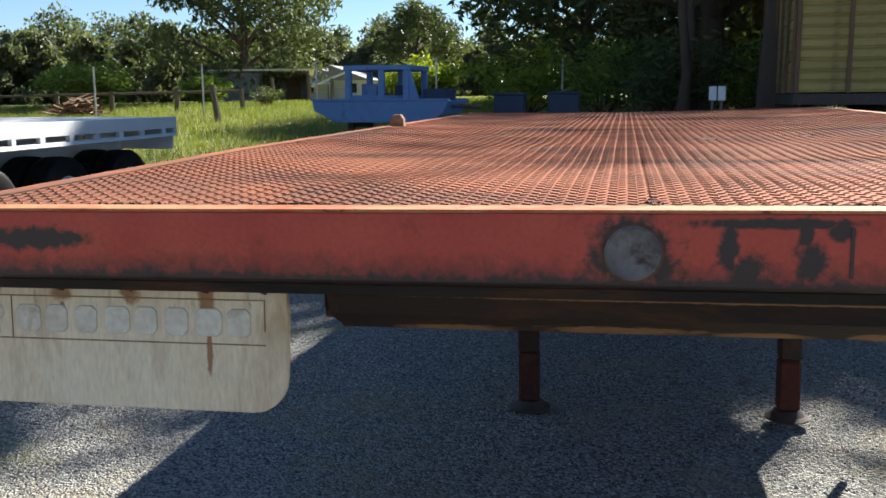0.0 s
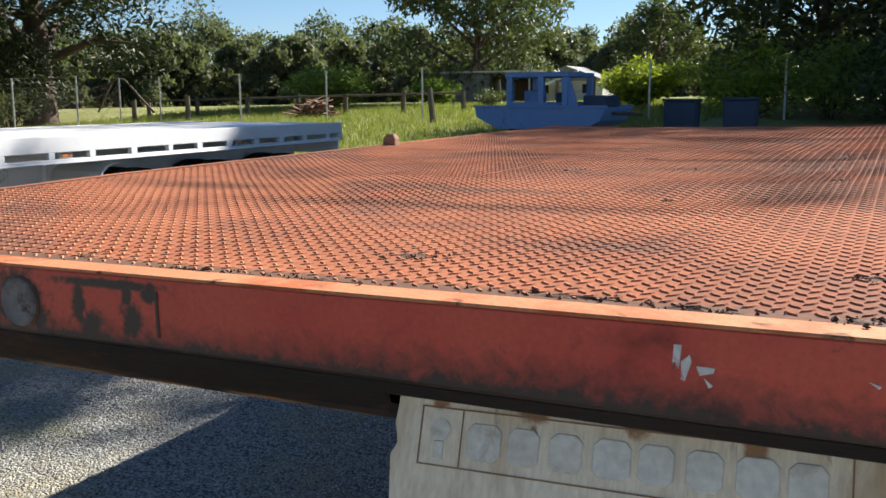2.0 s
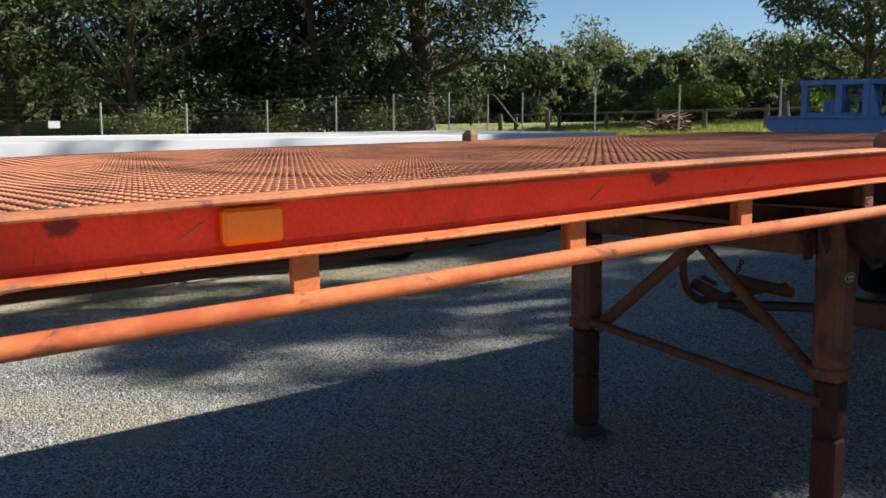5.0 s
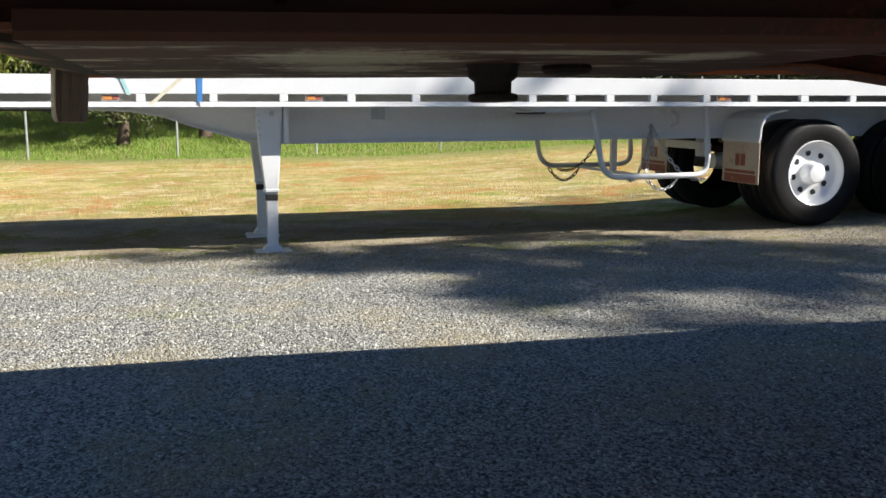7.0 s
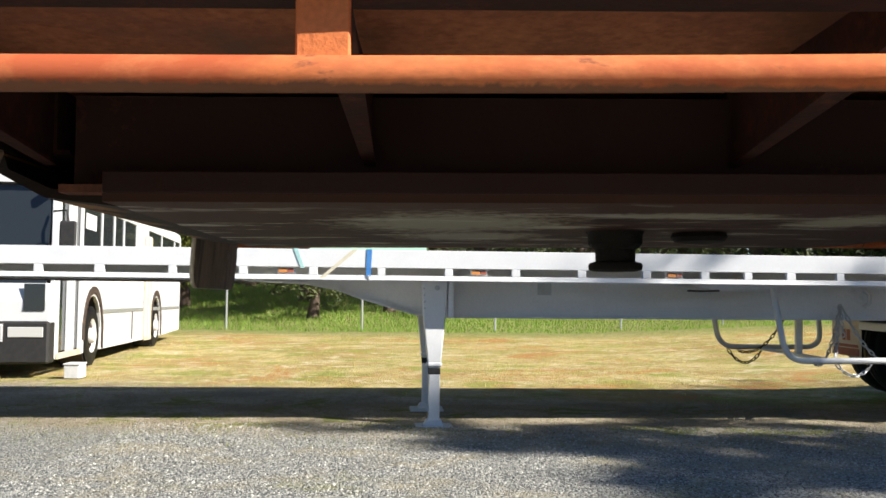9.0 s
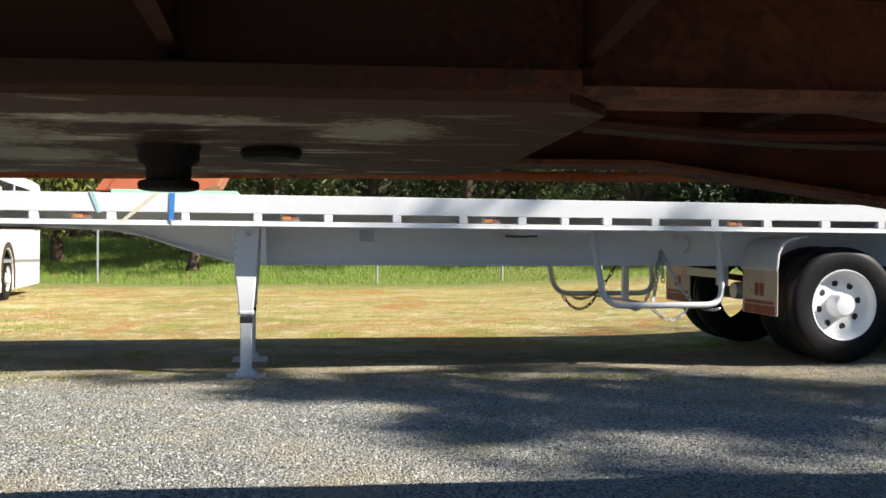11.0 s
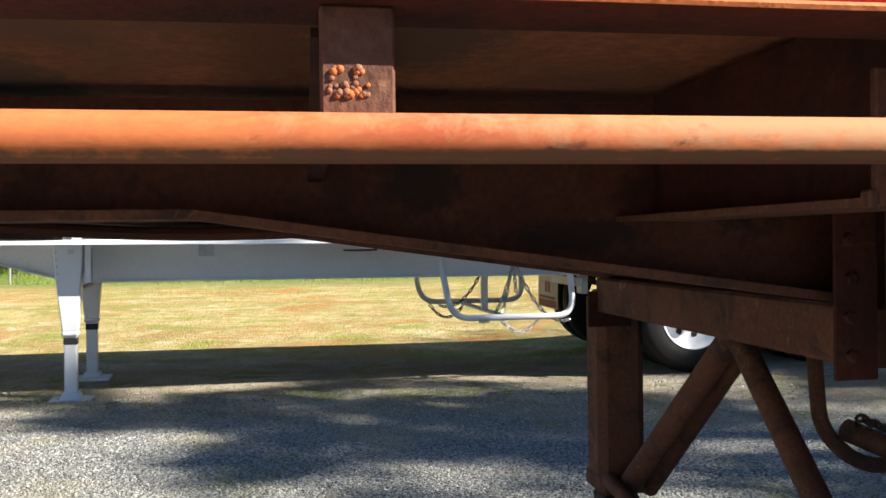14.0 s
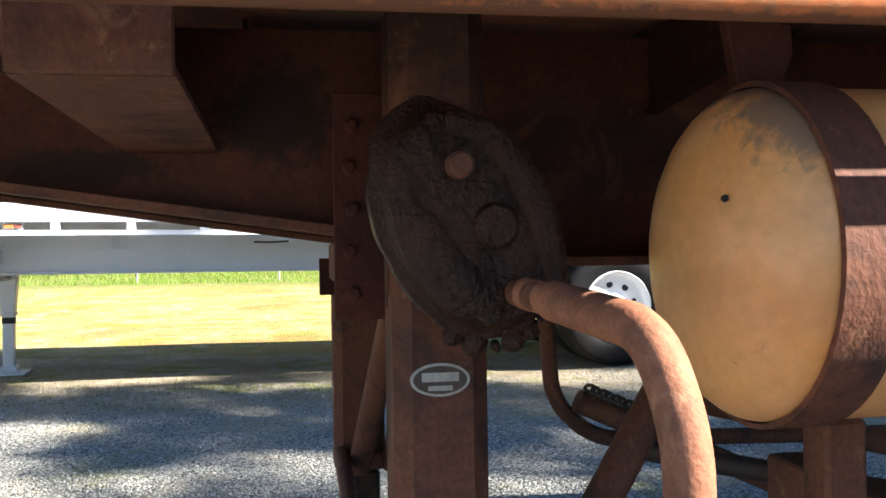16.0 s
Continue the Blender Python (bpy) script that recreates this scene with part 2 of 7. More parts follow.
TIN = surface("weathered_sheet_iron", (0.20, 0.20, 0.19), (0.26, 0.25, 0.23), 0.55, 0.2, 1.2, 30, 0.1, (0.16, 0.11, 0.08), 1.5, (0.56, 0.74))
ROOF = surface("pale_roof_iron", (0.72, 0.71, 0.66), (0.62, 0.61, 0.57), 0.5, 0.0, 1.2, 30, 0.1)
TIMBER = surface("grey_fence_timber", (0.15, 0.12, 0.09), (0.10, 0.08, 0.06), 0.85, 0, 3, 60, 0.4, stretch=(1, 1, 0.2))
BARK = surface("gum_bark", (0.105, 0.07, 0.05), (0.065, 0.045, 0.035), 0.9, 0, 1.5, 20, 0.6, (0.19, 0.155, 0.125), 1.6, (0.58, 0.72), stretch=(1, 1, 0.3), depth=0.03)
PALE_BARK = surface("pale_gum_bark", (0.48, 0.44, 0.38), (0.34, 0.29, 0.24), 0.8, 0, 1.5, 20, 0.3, (0.20, 0.14, 0.10), 1.8, (0.58, 0.7), stretch=(1, 1, 0.4))
LEAF_DARK = leaf_material("dark_gum_leaves", (0.050, 0.070, 0.028), (0.135, 0.150, 0.066), 0.32)
LEAF_MID = leaf_material("gum_leaves", (0.060, 0.085, 0.034), (0.15, 0.165, 0.066), 0.32)
LEAF_LIGHT = leaf_material("light_shrub_leaves", (0.16, 0.22, 0.03), (0.36, 0.38, 0.05), 0.45)
LEAF_WEEP = leaf_material("weeping_leaves", (0.14, 0.17, 0.04), (0.30, 0.30, 0.08), 0.4)
LEAF_FAR = leaf_material("distant_leaves", (0.085, 0.098, 0.060), (0.140, 0.145, 0.090), 0.5)
GRASS = leaf_material("grass_blades", (0.15, 0.19, 0.045), (0.31, 0.31, 0.09), 0.35)
LEAF_SHRUB = leaf_material("green_shrub_leaves", (0.13, 0.20, 0.038), (0.28, 0.33, 0.07), 0.42)
# gum leaves again, with the deep shade of the western belt in their colour
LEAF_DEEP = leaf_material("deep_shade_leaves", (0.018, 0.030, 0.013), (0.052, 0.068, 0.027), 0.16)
DRY_GRASS = leaf_material("dry_grass_blades", (0.60, 0.48, 0.15), (0.82, 0.70, 0.30), 0.4)
LUSH = leaf_material("lush_grass_blades", (0.15, 0.27, 0.040), (0.32, 0.45, 0.080), 0.4)
GLASS = glass_material("dark_window_glass", (0.02, 0.024, 0.028))
LAMP_GLASS = glass_material("headlamp_glass", (0.5, 0.5, 0.48))
BADGE = surface("aluminium_badge", (0.45, 0.42, 0.38), (0.36, 0.33, 0.30), 0.4, 0.5, 40, 200, 0.1)
BADGE_DARK = surface("badge_ground", (0.07, 0.05, 0.04), (0.10, 0.07, 0.05), 0.6, 0.2, 40, 200, 0.1)
WOODBLOCK = surface("weathered_brown_block", (0.26, 0.15, 0.085), (0.20, 0.11, 0.06), 0.85, 0, 14, 90, 0.4)
PLASTIC = surface("pale_plastic", (0.66, 0.66, 0.66), (0.58, 0.58, 0.58), 0.5, 0, 9, 60, 0.1)


def gravel_material():
    """Crushed grey gravel in the yard that gives way to mossy earth and dry grass, by plan and by noise."""
    m = bpy.data.materials.new("yard_ground")
    nt, nd, ln, bsdf = nodes_of(m)
    tc = nd.new("ShaderNodeTexCoord")
    pos = tc.outputs["Object"]
    vor = nd.new("ShaderNodeTexVoronoi")
    vor.inputs["Scale"].default_value = 88
    ln.new(pos, vor.inputs["Vector"])
    vor2 = nd.new("ShaderNodeTexVoronoi")
    vor2.inputs["Scale"].default_value = 48
    ln.new(pos, vor2.inputs["Vector"])
    bw = nd.new("ShaderNodeSeparateColor")
    ln.new(vor.outputs["Color"], bw.inputs[0])
    stone = mix_node(nt, bw.outputs[0], (0.072, 0.074, 0.071), (0.51, 0.505, 0.45))
    warm = noise_node(nt, pos, 1.1, 6, 0.65)
    stone = mix_node(nt, ramp_node(nt, warm.outputs[0], 0.50, 0.72), stone, (0.40, 0.34, 0.21))
    moss = noise_node(nt, pos, 0.75, 8, 0.7)
    stone = mix_node(nt, ramp_node(nt, moss.outputs[0], 0.57, 0.72), stone, (0.30, 0.295, 0.12))
    # bare earth with thin dry grass beyond the gravel
    e1 = noise_node(nt, pos, 0.33, 8, 0.68, 0.6)
    earth = mix_node(nt, ramp_node(nt, e1.outputs[0], 0.42, 0.58), (0.44, 0.31, 0.115), (0.62, 0.52, 0.23))
    e2 = noise_node(nt, pos, 1.7, 8, 0.7, 0.5)
    earth = mix_node(nt, ramp_node(nt, e2.outputs[0], 0.52, 0.62), earth, (0.72, 0.62, 0.40))
    e3 = noise_node(nt, pos, 1.1, 9, 0.78)
    earth = mix_node(nt, ramp_node(nt, e3.outputs[0], 0.49, 0.60), earth, (0.32, 0.35, 0.07))
    e4 = noise_node(nt, pos, 9.0, 6, 0.75)
    earth = mix_node(nt, ramp_node(nt, e4.outputs[0], 0.50, 0.68), earth, (0.30, 0.20, 0.085))
    e5 = noise_node(nt, pos, 0.42, 9, 0.75, 1.2)
    earth = mix_node(nt, ramp_node(nt, e5.outputs[0], 0.535, 0.62), earth, (0.50, 0.26, 0.085))
    # bare pale soil with moss and grit between the gravel and the grass
    s1 = noise_node(nt, pos, 0.8, 9, 0.72, 0.5)
    soil = mix_node(nt, ramp_node(nt, s1.outputs[0], 0.40, 0.60), (0.30, 0.25, 0.17), (0.50, 0.43, 0.32))
    s2 = noise_node(nt, pos, 1.6, 9, 0.75, 0.5)
    soil = mix_node(nt, ramp_node(nt, s2.outputs[0], 0.53, 0.60), soil, (0.24, 0.25, 0.07))
    s3 = noise_node(nt, pos, 22.0, 6, 0.75)
    soil = mix_node(nt, ramp_node(nt, s3.outputs[0], 0.52, 0.66), soil, (0.16, 0.13, 0.09))
    # green pasture farther out
    p1 = noise_node(nt, pos, 0.30, 8, 0.7)
    grass = mix_node(nt, ramp_node(nt, p1.outputs[0], 0.38, 0.62), (0.25, 0.29, 0.075), (0.38, 0.36, 0.14))
    p2 = noise_node(nt, pos, 5.0, 6, 0.8)
    grass = mix_node(nt, ramp_node(nt, p2.outputs[0], 0.45, 0.75), grass, (0.17, 0.18, 0.05))
    p3 = noise_node(nt, pos, 0.8, 8, 0.7)
    grass = mix_node(nt, ramp_node(nt, p3.outputs[0], 0.54, 0.66), grass, (0.36, 0.28, 0.13))
    sep = nd.new("ShaderNodeSeparateXYZ")
    ln.new(pos, sep.inputs[0])
    wob = noise_node(nt, pos, 0.5, 6, 0.7)

    def edge(axis, start, end, amount):
        a = nd.new("ShaderNodeMath")
        a.operation = "MULTIPLY_ADD"
        ln.new(wob.outputs[0], a.inputs[0])
        a.inputs[1].default_value = amount
        ln.new(sep.outputs[axis], a.inputs[2])
        return ramp_node(nt, a.outputs[0], start + amount * 0.5, end + amount * 0.5)
    skew = nd.new("ShaderNodeMath")
    skew.operation = "MULTIPLY_ADD"
    ln.new(sep.outputs[1], skew.inputs[0])
    skew.inputs[1].default_value = -0.20
    ln.new(sep.outputs[0], skew.inputs[2])
    slant = nd.new("ShaderNodeMath")
    slant.operation = "MULTIPLY_ADD"
    ln.new(wob.outputs[0], slant.inputs[0])
    slant.inputs[1].default_value = 1.6
    ln.new(skew.outputs[0], slant.inputs[2])
    west = ramp_node(nt, slant.outputs[0], -3.75, -4.5)
    north = edge(1, 9.0, 12.0, 2.0)
    mx = nd.new("ShaderNodeMath")
    mx.operation = "MAXIMUM"
    ln.new(west, mx.inputs[0])
    ln.new(north, mx.inputs[1])
    turf = ramp_node(nt, slant.outputs[0], -7.0, -8.0)
    tm = nd.new("ShaderNodeMath")
    tm.operation = "MAXIMUM"
    ln.new(turf, tm.inputs[0])
    ln.new(north, tm.inputs[1])
    earth = mix_node(nt, tm.outputs[0], soil, earth)
    col = mix_node(nt, mx.outputs[0], stone, earth)
    g1 = edge(0, -22.0, -24.5, 1.5)
    g2 = edge(1, 12.0, 15.0, 2.0)
    mg = nd.new("ShaderNodeMath")
    mg.operation = "MAXIMUM"
    ln.new(g1, mg.inputs[0])
    ln.new(g2, mg.inputs[1])
    col = mix_node(nt, mg.outputs[0], col, grass)
    ln.new(col, bsdf.inputs["Base Color"])
    bsdf.inputs["Roughness"].default_value = 0.9
    bsdf.inputs["Specular IOR Level"].default_value = 0.25
    bp = nd.new("ShaderNodeBump")
    bp.inputs["Strength"].default_value, bp.inputs["Distance"].default_value = 1.0, 0.020
    hs = nd.new("ShaderNodeMath")
    hs.operation = "ADD"
    ln.new(vor.outputs["Distance"], hs.inputs[0])
    ln.new(vor2.outputs["Distance"], hs.inputs[1])
    iv = nd.new("ShaderNodeMath")
    iv.operation = "MULTIPLY"
    iv.inputs[1].default_value = -1.0
    ln.new(hs.outputs[0], iv.inputs[0])
    ln.new(iv.outputs[0], bp.inputs["Height"])
    ln.new(bp.outputs[0], bsdf.inputs["Normal"])
    return m



def stain_and_shading_over(m, patches, colour, soft=(-0.15, 0.25)):
    """Lay ragged patches of stain, wear or painted light and shade over a surface: each is a centre and three
    half-widths, in the thing's own metres.
    """
    nt, nd, ln, bsdf = nodes_of(m)
    col = bsdf.inputs["Base Color"].links[0].from_socket
    tc = nd.new("ShaderNodeTexCoord")
    rag = noise_node(nt, tc.outputs["Object"], 38.0, 7, 0.7, 0.4)
    total = None
    for c, half in patches:
        d = nd.new("ShaderNodeVectorMath")
        d.operation = "SUBTRACT"
        ln.new(tc.outputs["Object"], d.inputs[0])
        d.inputs[1].default_value = c
        e = nd.new("ShaderNodeVectorMath")
        e.operation = "DIVIDE"
        ln.new(d.outputs[0], e.inputs[0])
        e.inputs[1].default_value = half
        q = nd.new("ShaderNodeVectorMath")
        q.operation = "LENGTH"
        ln.new(e.outputs[0], q.inputs[0])
        s = nd.new("ShaderNodeMath")
        s.operation = "MULTIPLY_ADD"
        ln.new(rag.outputs[0], s.inputs[0])
        s.inputs[1].default_value = 1.7
        neg = nd.new("ShaderNodeMath")
        neg.operation = "SUBTRACT"
        neg.inputs[0].default_value = 0.0
        ln.new(q.outputs["Value"], neg.inputs[1])
        ln.new(neg.outputs[0], s.inputs[2])
        f = ramp_node(nt, s.outputs[0], *soft)
        if total is None:
            total = f
        else:
            mx = nd.new("ShaderNodeMath")
            mx.operation = "MAXIMUM"
            ln.new(total, mx.inputs[0])
            ln.new(f, mx.inputs[1])
            total = mx.outputs[0]
    ln.new(mix_node(nt, total, col, colour), bsdf.inputs["Base Color"])


# the front channel gets darker towards its bottom edge
stain_and_shading_over(FRONT_RED, [((0.0, 0, -0.120), (9.0, 1, 0.052)), ((0.8, 0, -0.112), (0.8, 1, 0.055))], (0.032, 0.017, 0.014), (-0.30, 0.62))
stain_and_shading_over(FRONT_RED, [((0.0, 0, -0.119), (9.0, 1, 0.018)), ((-0.088, 0, -0.060), (0.072, 1, 0.066)), ((0.066, 0, -0.080), (0.026, 1, 0.032)), ((0.040, 0, -0.050), (0.018, 1, 0.040)), ((0.146, 0, -0.068), (0.026, 1, 0.036)), ((0.140, 0, -0.030), (0.013, 1, 0.024)),
                      ((0.185, 0, -0.025), (0.020, 1, 0.018)), ((0.100, 0, -0.015), (0.130, 1, 0.009)), ((-1.02, 0, -0.045), (0.12, 1, 0.022)), ((0, 0, -0.114), (3.0, 1, 0.024)), ((1.19, 0, -0.105), (0.07, 1, 0.030)), ((-0.55, 0, -0.112), (0.5, 1, 0.014))], (0.035, 0.020, 0.016))
stain_and_shading_over(RED, [((1.196, 2.99, -0.030), (1, 0.030, 0.034)), ((1.196, 1.62, -0.02), (1, 0.05, 0.02)), ((1.196, 0.30, -0.02), (1, 0.03, 0.02))], (0.20, 0.030, 0.018))
stain_and_shading_over(SKID, [((0.015, 1.14, -0.21), (0.16, 0.16, 1)), ((0.0, 1.95, -0.21), (3.0, 0.42, 1)), ((0.45, 0.4, -0.21), (0.25, 0.5, 1)), ((0.62, 1.0, -0.21), (0.36, 1.6, 1)), ((-0.62, 1.0, -0.21), (0.20, 1.2, 1)), ((0.50, 1.75, -0.21), (0.22, 0.35, 1))], (0.060, 0.024, 0.015))
# larger pale reflections painted on the greasy plate
stain_and_shading_over(SKID, [((0.22, 0.80, -0.21), (0.30, 0.30, 1)), ((0.28, 1.58, -0.21), (0.20, 0.14, 1)), ((0.40, 1.22, -0.21), (0.07, 0.26, 1)), ((-0.15, 0.85, -0.21), (0.20, 0.22, 1))], (0.34, 0.31, 0.24), (-0.05, 0.40))
stain_and_shading_over(NEAR_BLACK, [((0.25, 0.2, -0.1335), (0.75, 0.9, 0.0035)), ((0.44, 0.2, -0.207), (0.08, 0.6, 0.010)), ((0.30, 0.2, -0.198), (0.09, 0.6, 0.014)), ((0.10, 0.2, -0.202), (0.09, 0.6, 0.013)), ((-0.10, 0.2, -0.196), (0.14, 0.6, 0.014)), ((-0.36, 0.2, -0.200), (0.10, 0.6, 0.012))], (0.26, 0.135, 0.060))
# wide front patches put under-deck shade into the colour; the small ones are stains
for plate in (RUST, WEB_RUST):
    stain_and_shading_over(plate, [((0.55, 0.9, -0.10), (0.9, 1.3, 0.3)), ((-0.55, 0.9, -0.10), (0.9, 1.3, 0.3)), ((0.53, 3.17, -0.15), (0.3, 0.10, 0.09)), ((0.53, 2.66, -0.15), (0.3, 0.07, 0.05)), ((0.53, 2.9, -0.23), (0.3, 0.12, 0.03))], (0.034, 0.017, 0.013))
stain_and_shading_over(FLAP, [((0.062, 0, -0.012), (0.016, 1, 0.020)), ((0.19, 0, -0.015), (0.022, 1, 0.026)), ((0.315, 0, -0.014), (0.020, 1, 0.024)), ((0.45, 0, -0.030), (0.016, 1, 0.055)), ((0.452, 0, -0.10), (0.006, 1, 0.06)), ((0.19, 0, -0.05), (0.007, 1, 0.03)), ((0.30, 0, -0.001), (0.4, 1, 0.006))], (0.34, 0.165, 0.07))
stain_and_shading_over(PIPE, [((1.243, 3.2, -0.150), (1, 0.75, 0.03))], (0.47, 0.22, 0.105))
# shade on the near leg's top, by the gearbox cover, put into its colour
stain_and_shading_over(LEG_RUST, [((0.711, 3.367, -0.07), (0.16, 0.16, 0.13))], (0.050, 0.022, 0.015), (-0.2, 0.4))
# darker line along the bottom of the tie-down pipe
stain_and_shading_over(PIPE, [((1.243, 2.8, -0.1845), (1, 9.0, 0.0075)), ((1.243, 2.8, -0.178), (1, 0.8, 0.004))], (0.20, 0.085, 0.045))
stain_and_shading_over(TANK, [((1.07, 3.655, -0.235), (0.13, 0.05, 0.06)), ((0.95, 3.66, -0.20), (0.20, 0.04, 0.03))], (0.30, 0.19, 0.12))
for plate in (DECK, TREAD):
    stain_and_shading_over(plate, [((0.75, 2.45, 0), (0.55, 0.10, 1)), ((-0.3, 2.7, 0), (0.5, 0.10, 1)), ((0.2, 0.95, 0), (0.7, 0.09, 1)), ((0.4, 4.0, 0), (0.9, 0.25, 1)), ((0.95, 1.3, 0), (0.2, 0.25, 1)), ((-0.75, 1.2, 0), (0.35, 0.12, 1))], (0.17, 0.072, 0.043), (-0.3, 0.55))
stain_and_shading_over(DECK, [((0.3, 0.075, 0), (1.2, 0.045, 1)), ((-0.7, 0.075, 0), (0.5, 0.03, 1)), ((0.5, 2.1, 0), (0.28, 0.10, 1)), ((0.9, 2.6, 0), (0.35, 0.14, 1)), ((0.5, 3.3, 0), (0.5, 0.14, 1)), ((0.1, 1.3, 0), (0.4, 0.06, 1))], (0.15, 0.085, 0.058))


GROUND = gravel_material()


# ---- mesh helpers ----
class Geo:
    """Vertices and faces of one part."""

    def __init__(self):
        self.v, self.f = [], []

    def add(self, verts, faces):
        n = len(self.v)
        self.v += [tuple(p) for p in verts]
        self.f += [tuple(i + n for i in q) for q in faces]
        return self

    def box(self, x0, x1, y0, y1, z0, z1):
        return self.add([(x, y, z) for z in (z0, z1) for y in (y0, y1) for x in (x0, x1)],
                        [(0, 2, 3, 1), (4, 5, 7, 6), (0, 1, 5, 4), (2, 6, 7, 3), (0, 4, 6, 2), (1, 3, 7, 5)])

    def prism(self, poly, axis, lo, hi):
        """A polygon of pairs in the plane across the axis, from lo to hi along it."""
        place = {"x": lambda p, t: (t, p[0], p[1]), "y": lambda p, t: (p[0], t, p[1]), "z": lambda p, t: (p[0], p[1], t)}[axis]
        n = len(poly)
        verts = [place(p, lo) for p in poly] + [place(p, hi) for p in poly]
        return self.add(verts, [tuple(range(n))[::-1], tuple(range(n, 2 * n))] + [(i, (i + 1) % n, n + (i + 1) % n, n + i) for i in range(n)])

    def tube(self, path, radius, seg=12, caps=True):
        """A round bar along a path; radius is one number or one for each point."""
        pts = [Vector(p) for p in path]
        rad = radius if isinstance(radius, (list, tuple)) else [radius] * len(pts)
        rings, side = [], None
        for i, p in enumerate(pts):
            d = (pts[min(i + 1, len(pts) - 1)] - pts[max(i - 1, 0)]).normalized()
            if side is None:
                side = d.orthogonal().normalized()
            side = (side - d * side.dot(d)).normalized()
            up = d.cross(side)
            rings.append([p + (side * math.cos(a) + up * math.sin(a)) * rad[i] for a in (2 * math.pi * k / seg for k in range(seg))])
        faces = [(i * seg + k, i * seg + (k + 1) % seg, (i + 1) * seg + (k + 1) % seg, (i + 1) * seg + k) for i in range(len(pts) - 1) for k in range(seg)]
        if caps:
            faces += [tuple(range(seg))[::-1], tuple((len(pts) - 1) * seg + k for k in range(seg))]
        return self.add([v for r in rings for v in r], faces)

    def lathe(self, profile, origin, axis, seg=28, closed=True):
        """Pairs of radius and distance along the axis, turned about it."""
        ax = Vector(axis).normalized()
        s = ax.orthogonal().normalized()
        u = ax.cross(s)
        o = Vector(origin)
        verts = [o + ax * h + (s * math.cos(a) + u * math.sin(a)) * r for r, h in profile for a in (2 * math.pi * k / seg for k in range(seg))]
        n = len(profile)
        faces = [(i * seg + k, i * seg + (k + 1) % seg, (i + 1) * seg + (k + 1) % seg, (i + 1) * seg + k) for i in range(n - 1) for k in range(seg)]
        if closed:
            faces += [tuple(range(seg))[::-1], tuple((n - 1) * seg + k for k in range(seg))]
        return self.add(verts, faces)


def make_mesh(name, geo, material, bevel=0.0, smooth=False, weld=False):
    me = bpy.data.meshes.new(name)
    me.from_pydata(geo.v, [], geo.f)
    bm = bmesh.new()
    bm.from_mesh(me)
    if weld:
        bmesh.ops.remove_doubles(bm, verts=bm.verts, dist=0.0002)
    bmesh.ops.recalc_face_normals(bm, faces=bm.faces)
    if bevel:
        sharp = [e for e in bm.edges if len(e.link_faces) == 2 and e.calc_face_angle(0) > 0.6]
        bmesh.ops.bevel(bm, geom=sharp, offset=bevel, segments=1, profile=0.7, affect="EDGES", clamp_overlap=True)
    for fc in bm.faces:
        fc.smooth = smooth
    bm.to_mesh(me)
    bm.free()
    if smooth:
        me.set_sharp_from_angle(angle=radians(40))
    me.materials.append(material)
    return me


def part(name, geo, material, parent, label="", bevel=0.0, smooth=False, weld=False):
    ob = new(name, make_mesh(name, geo, material, bevel, smooth, weld))
    ob.parent = parent
    if label:
        ob["label"] = label
    return ob


def thing(name, label, category, group="", m=None, kind=""):
    ob = new(name)
    ob.empty_display_size = 0.2
    if m is not None:
        ob.matrix_world = m
    return tagged(ob, label, category, group, kind)


def again(ob, parent, m):
    """One more piece on the same mesh."""
    o = new(ob.name.split(".")[0], ob.data)
    o.parent, o.matrix_basis = parent, m
    if "label" in ob:
        o["label"] = ob["label"]
    return o


def shift(x=0.0, y=0.0, z=0.0):
    return Matrix.Translation((x, y, z))


def arc(cx, cy, r, a0, a1, n):
    return [(cx + r * math.cos(radians(a0 + (a1 - a0) * i / n)), cy + r * math.sin(radians(a0 + (a1 - a0) * i / n))) for i in range(n + 1)]


def bend(points, radius, n=5):
    """A path with its corners rounded off."""
    pts = [Vector(p) for p in points]
    out = [pts[0]]
    for a, b, c in zip(pts, pts[1:], pts[2:]):
        u, v = (a - b), (c - b)
        k = min(radius, u.length * 0.45, v.length * 0.45)
        p, q = b + u.normalized() * k, b + v.normalized() * k
        out += [p.lerp(b, s).lerp(b.lerp(q, s), s) for s in (i / n for i in range(n + 1))]
    return out + [pts[-1]]


def ground_height(x, y):
    west = -0.014 * max(0.0, -4.0 - x)
    north = 0.0506 * max(0.0, min(y, 36.0) - 5.2) + 0.008 * max(0.0, y - 36.0)
    # the bank behind the yard fence
    bank = min(1.5, 0.10 * max(0.0, -27.0 - x)) * min(1.0, max(0.0, (23.0 - y) / 4.0)) * min(1.0, max(0.0, (y + 40.0) / 10.0))
    return west + north + bank


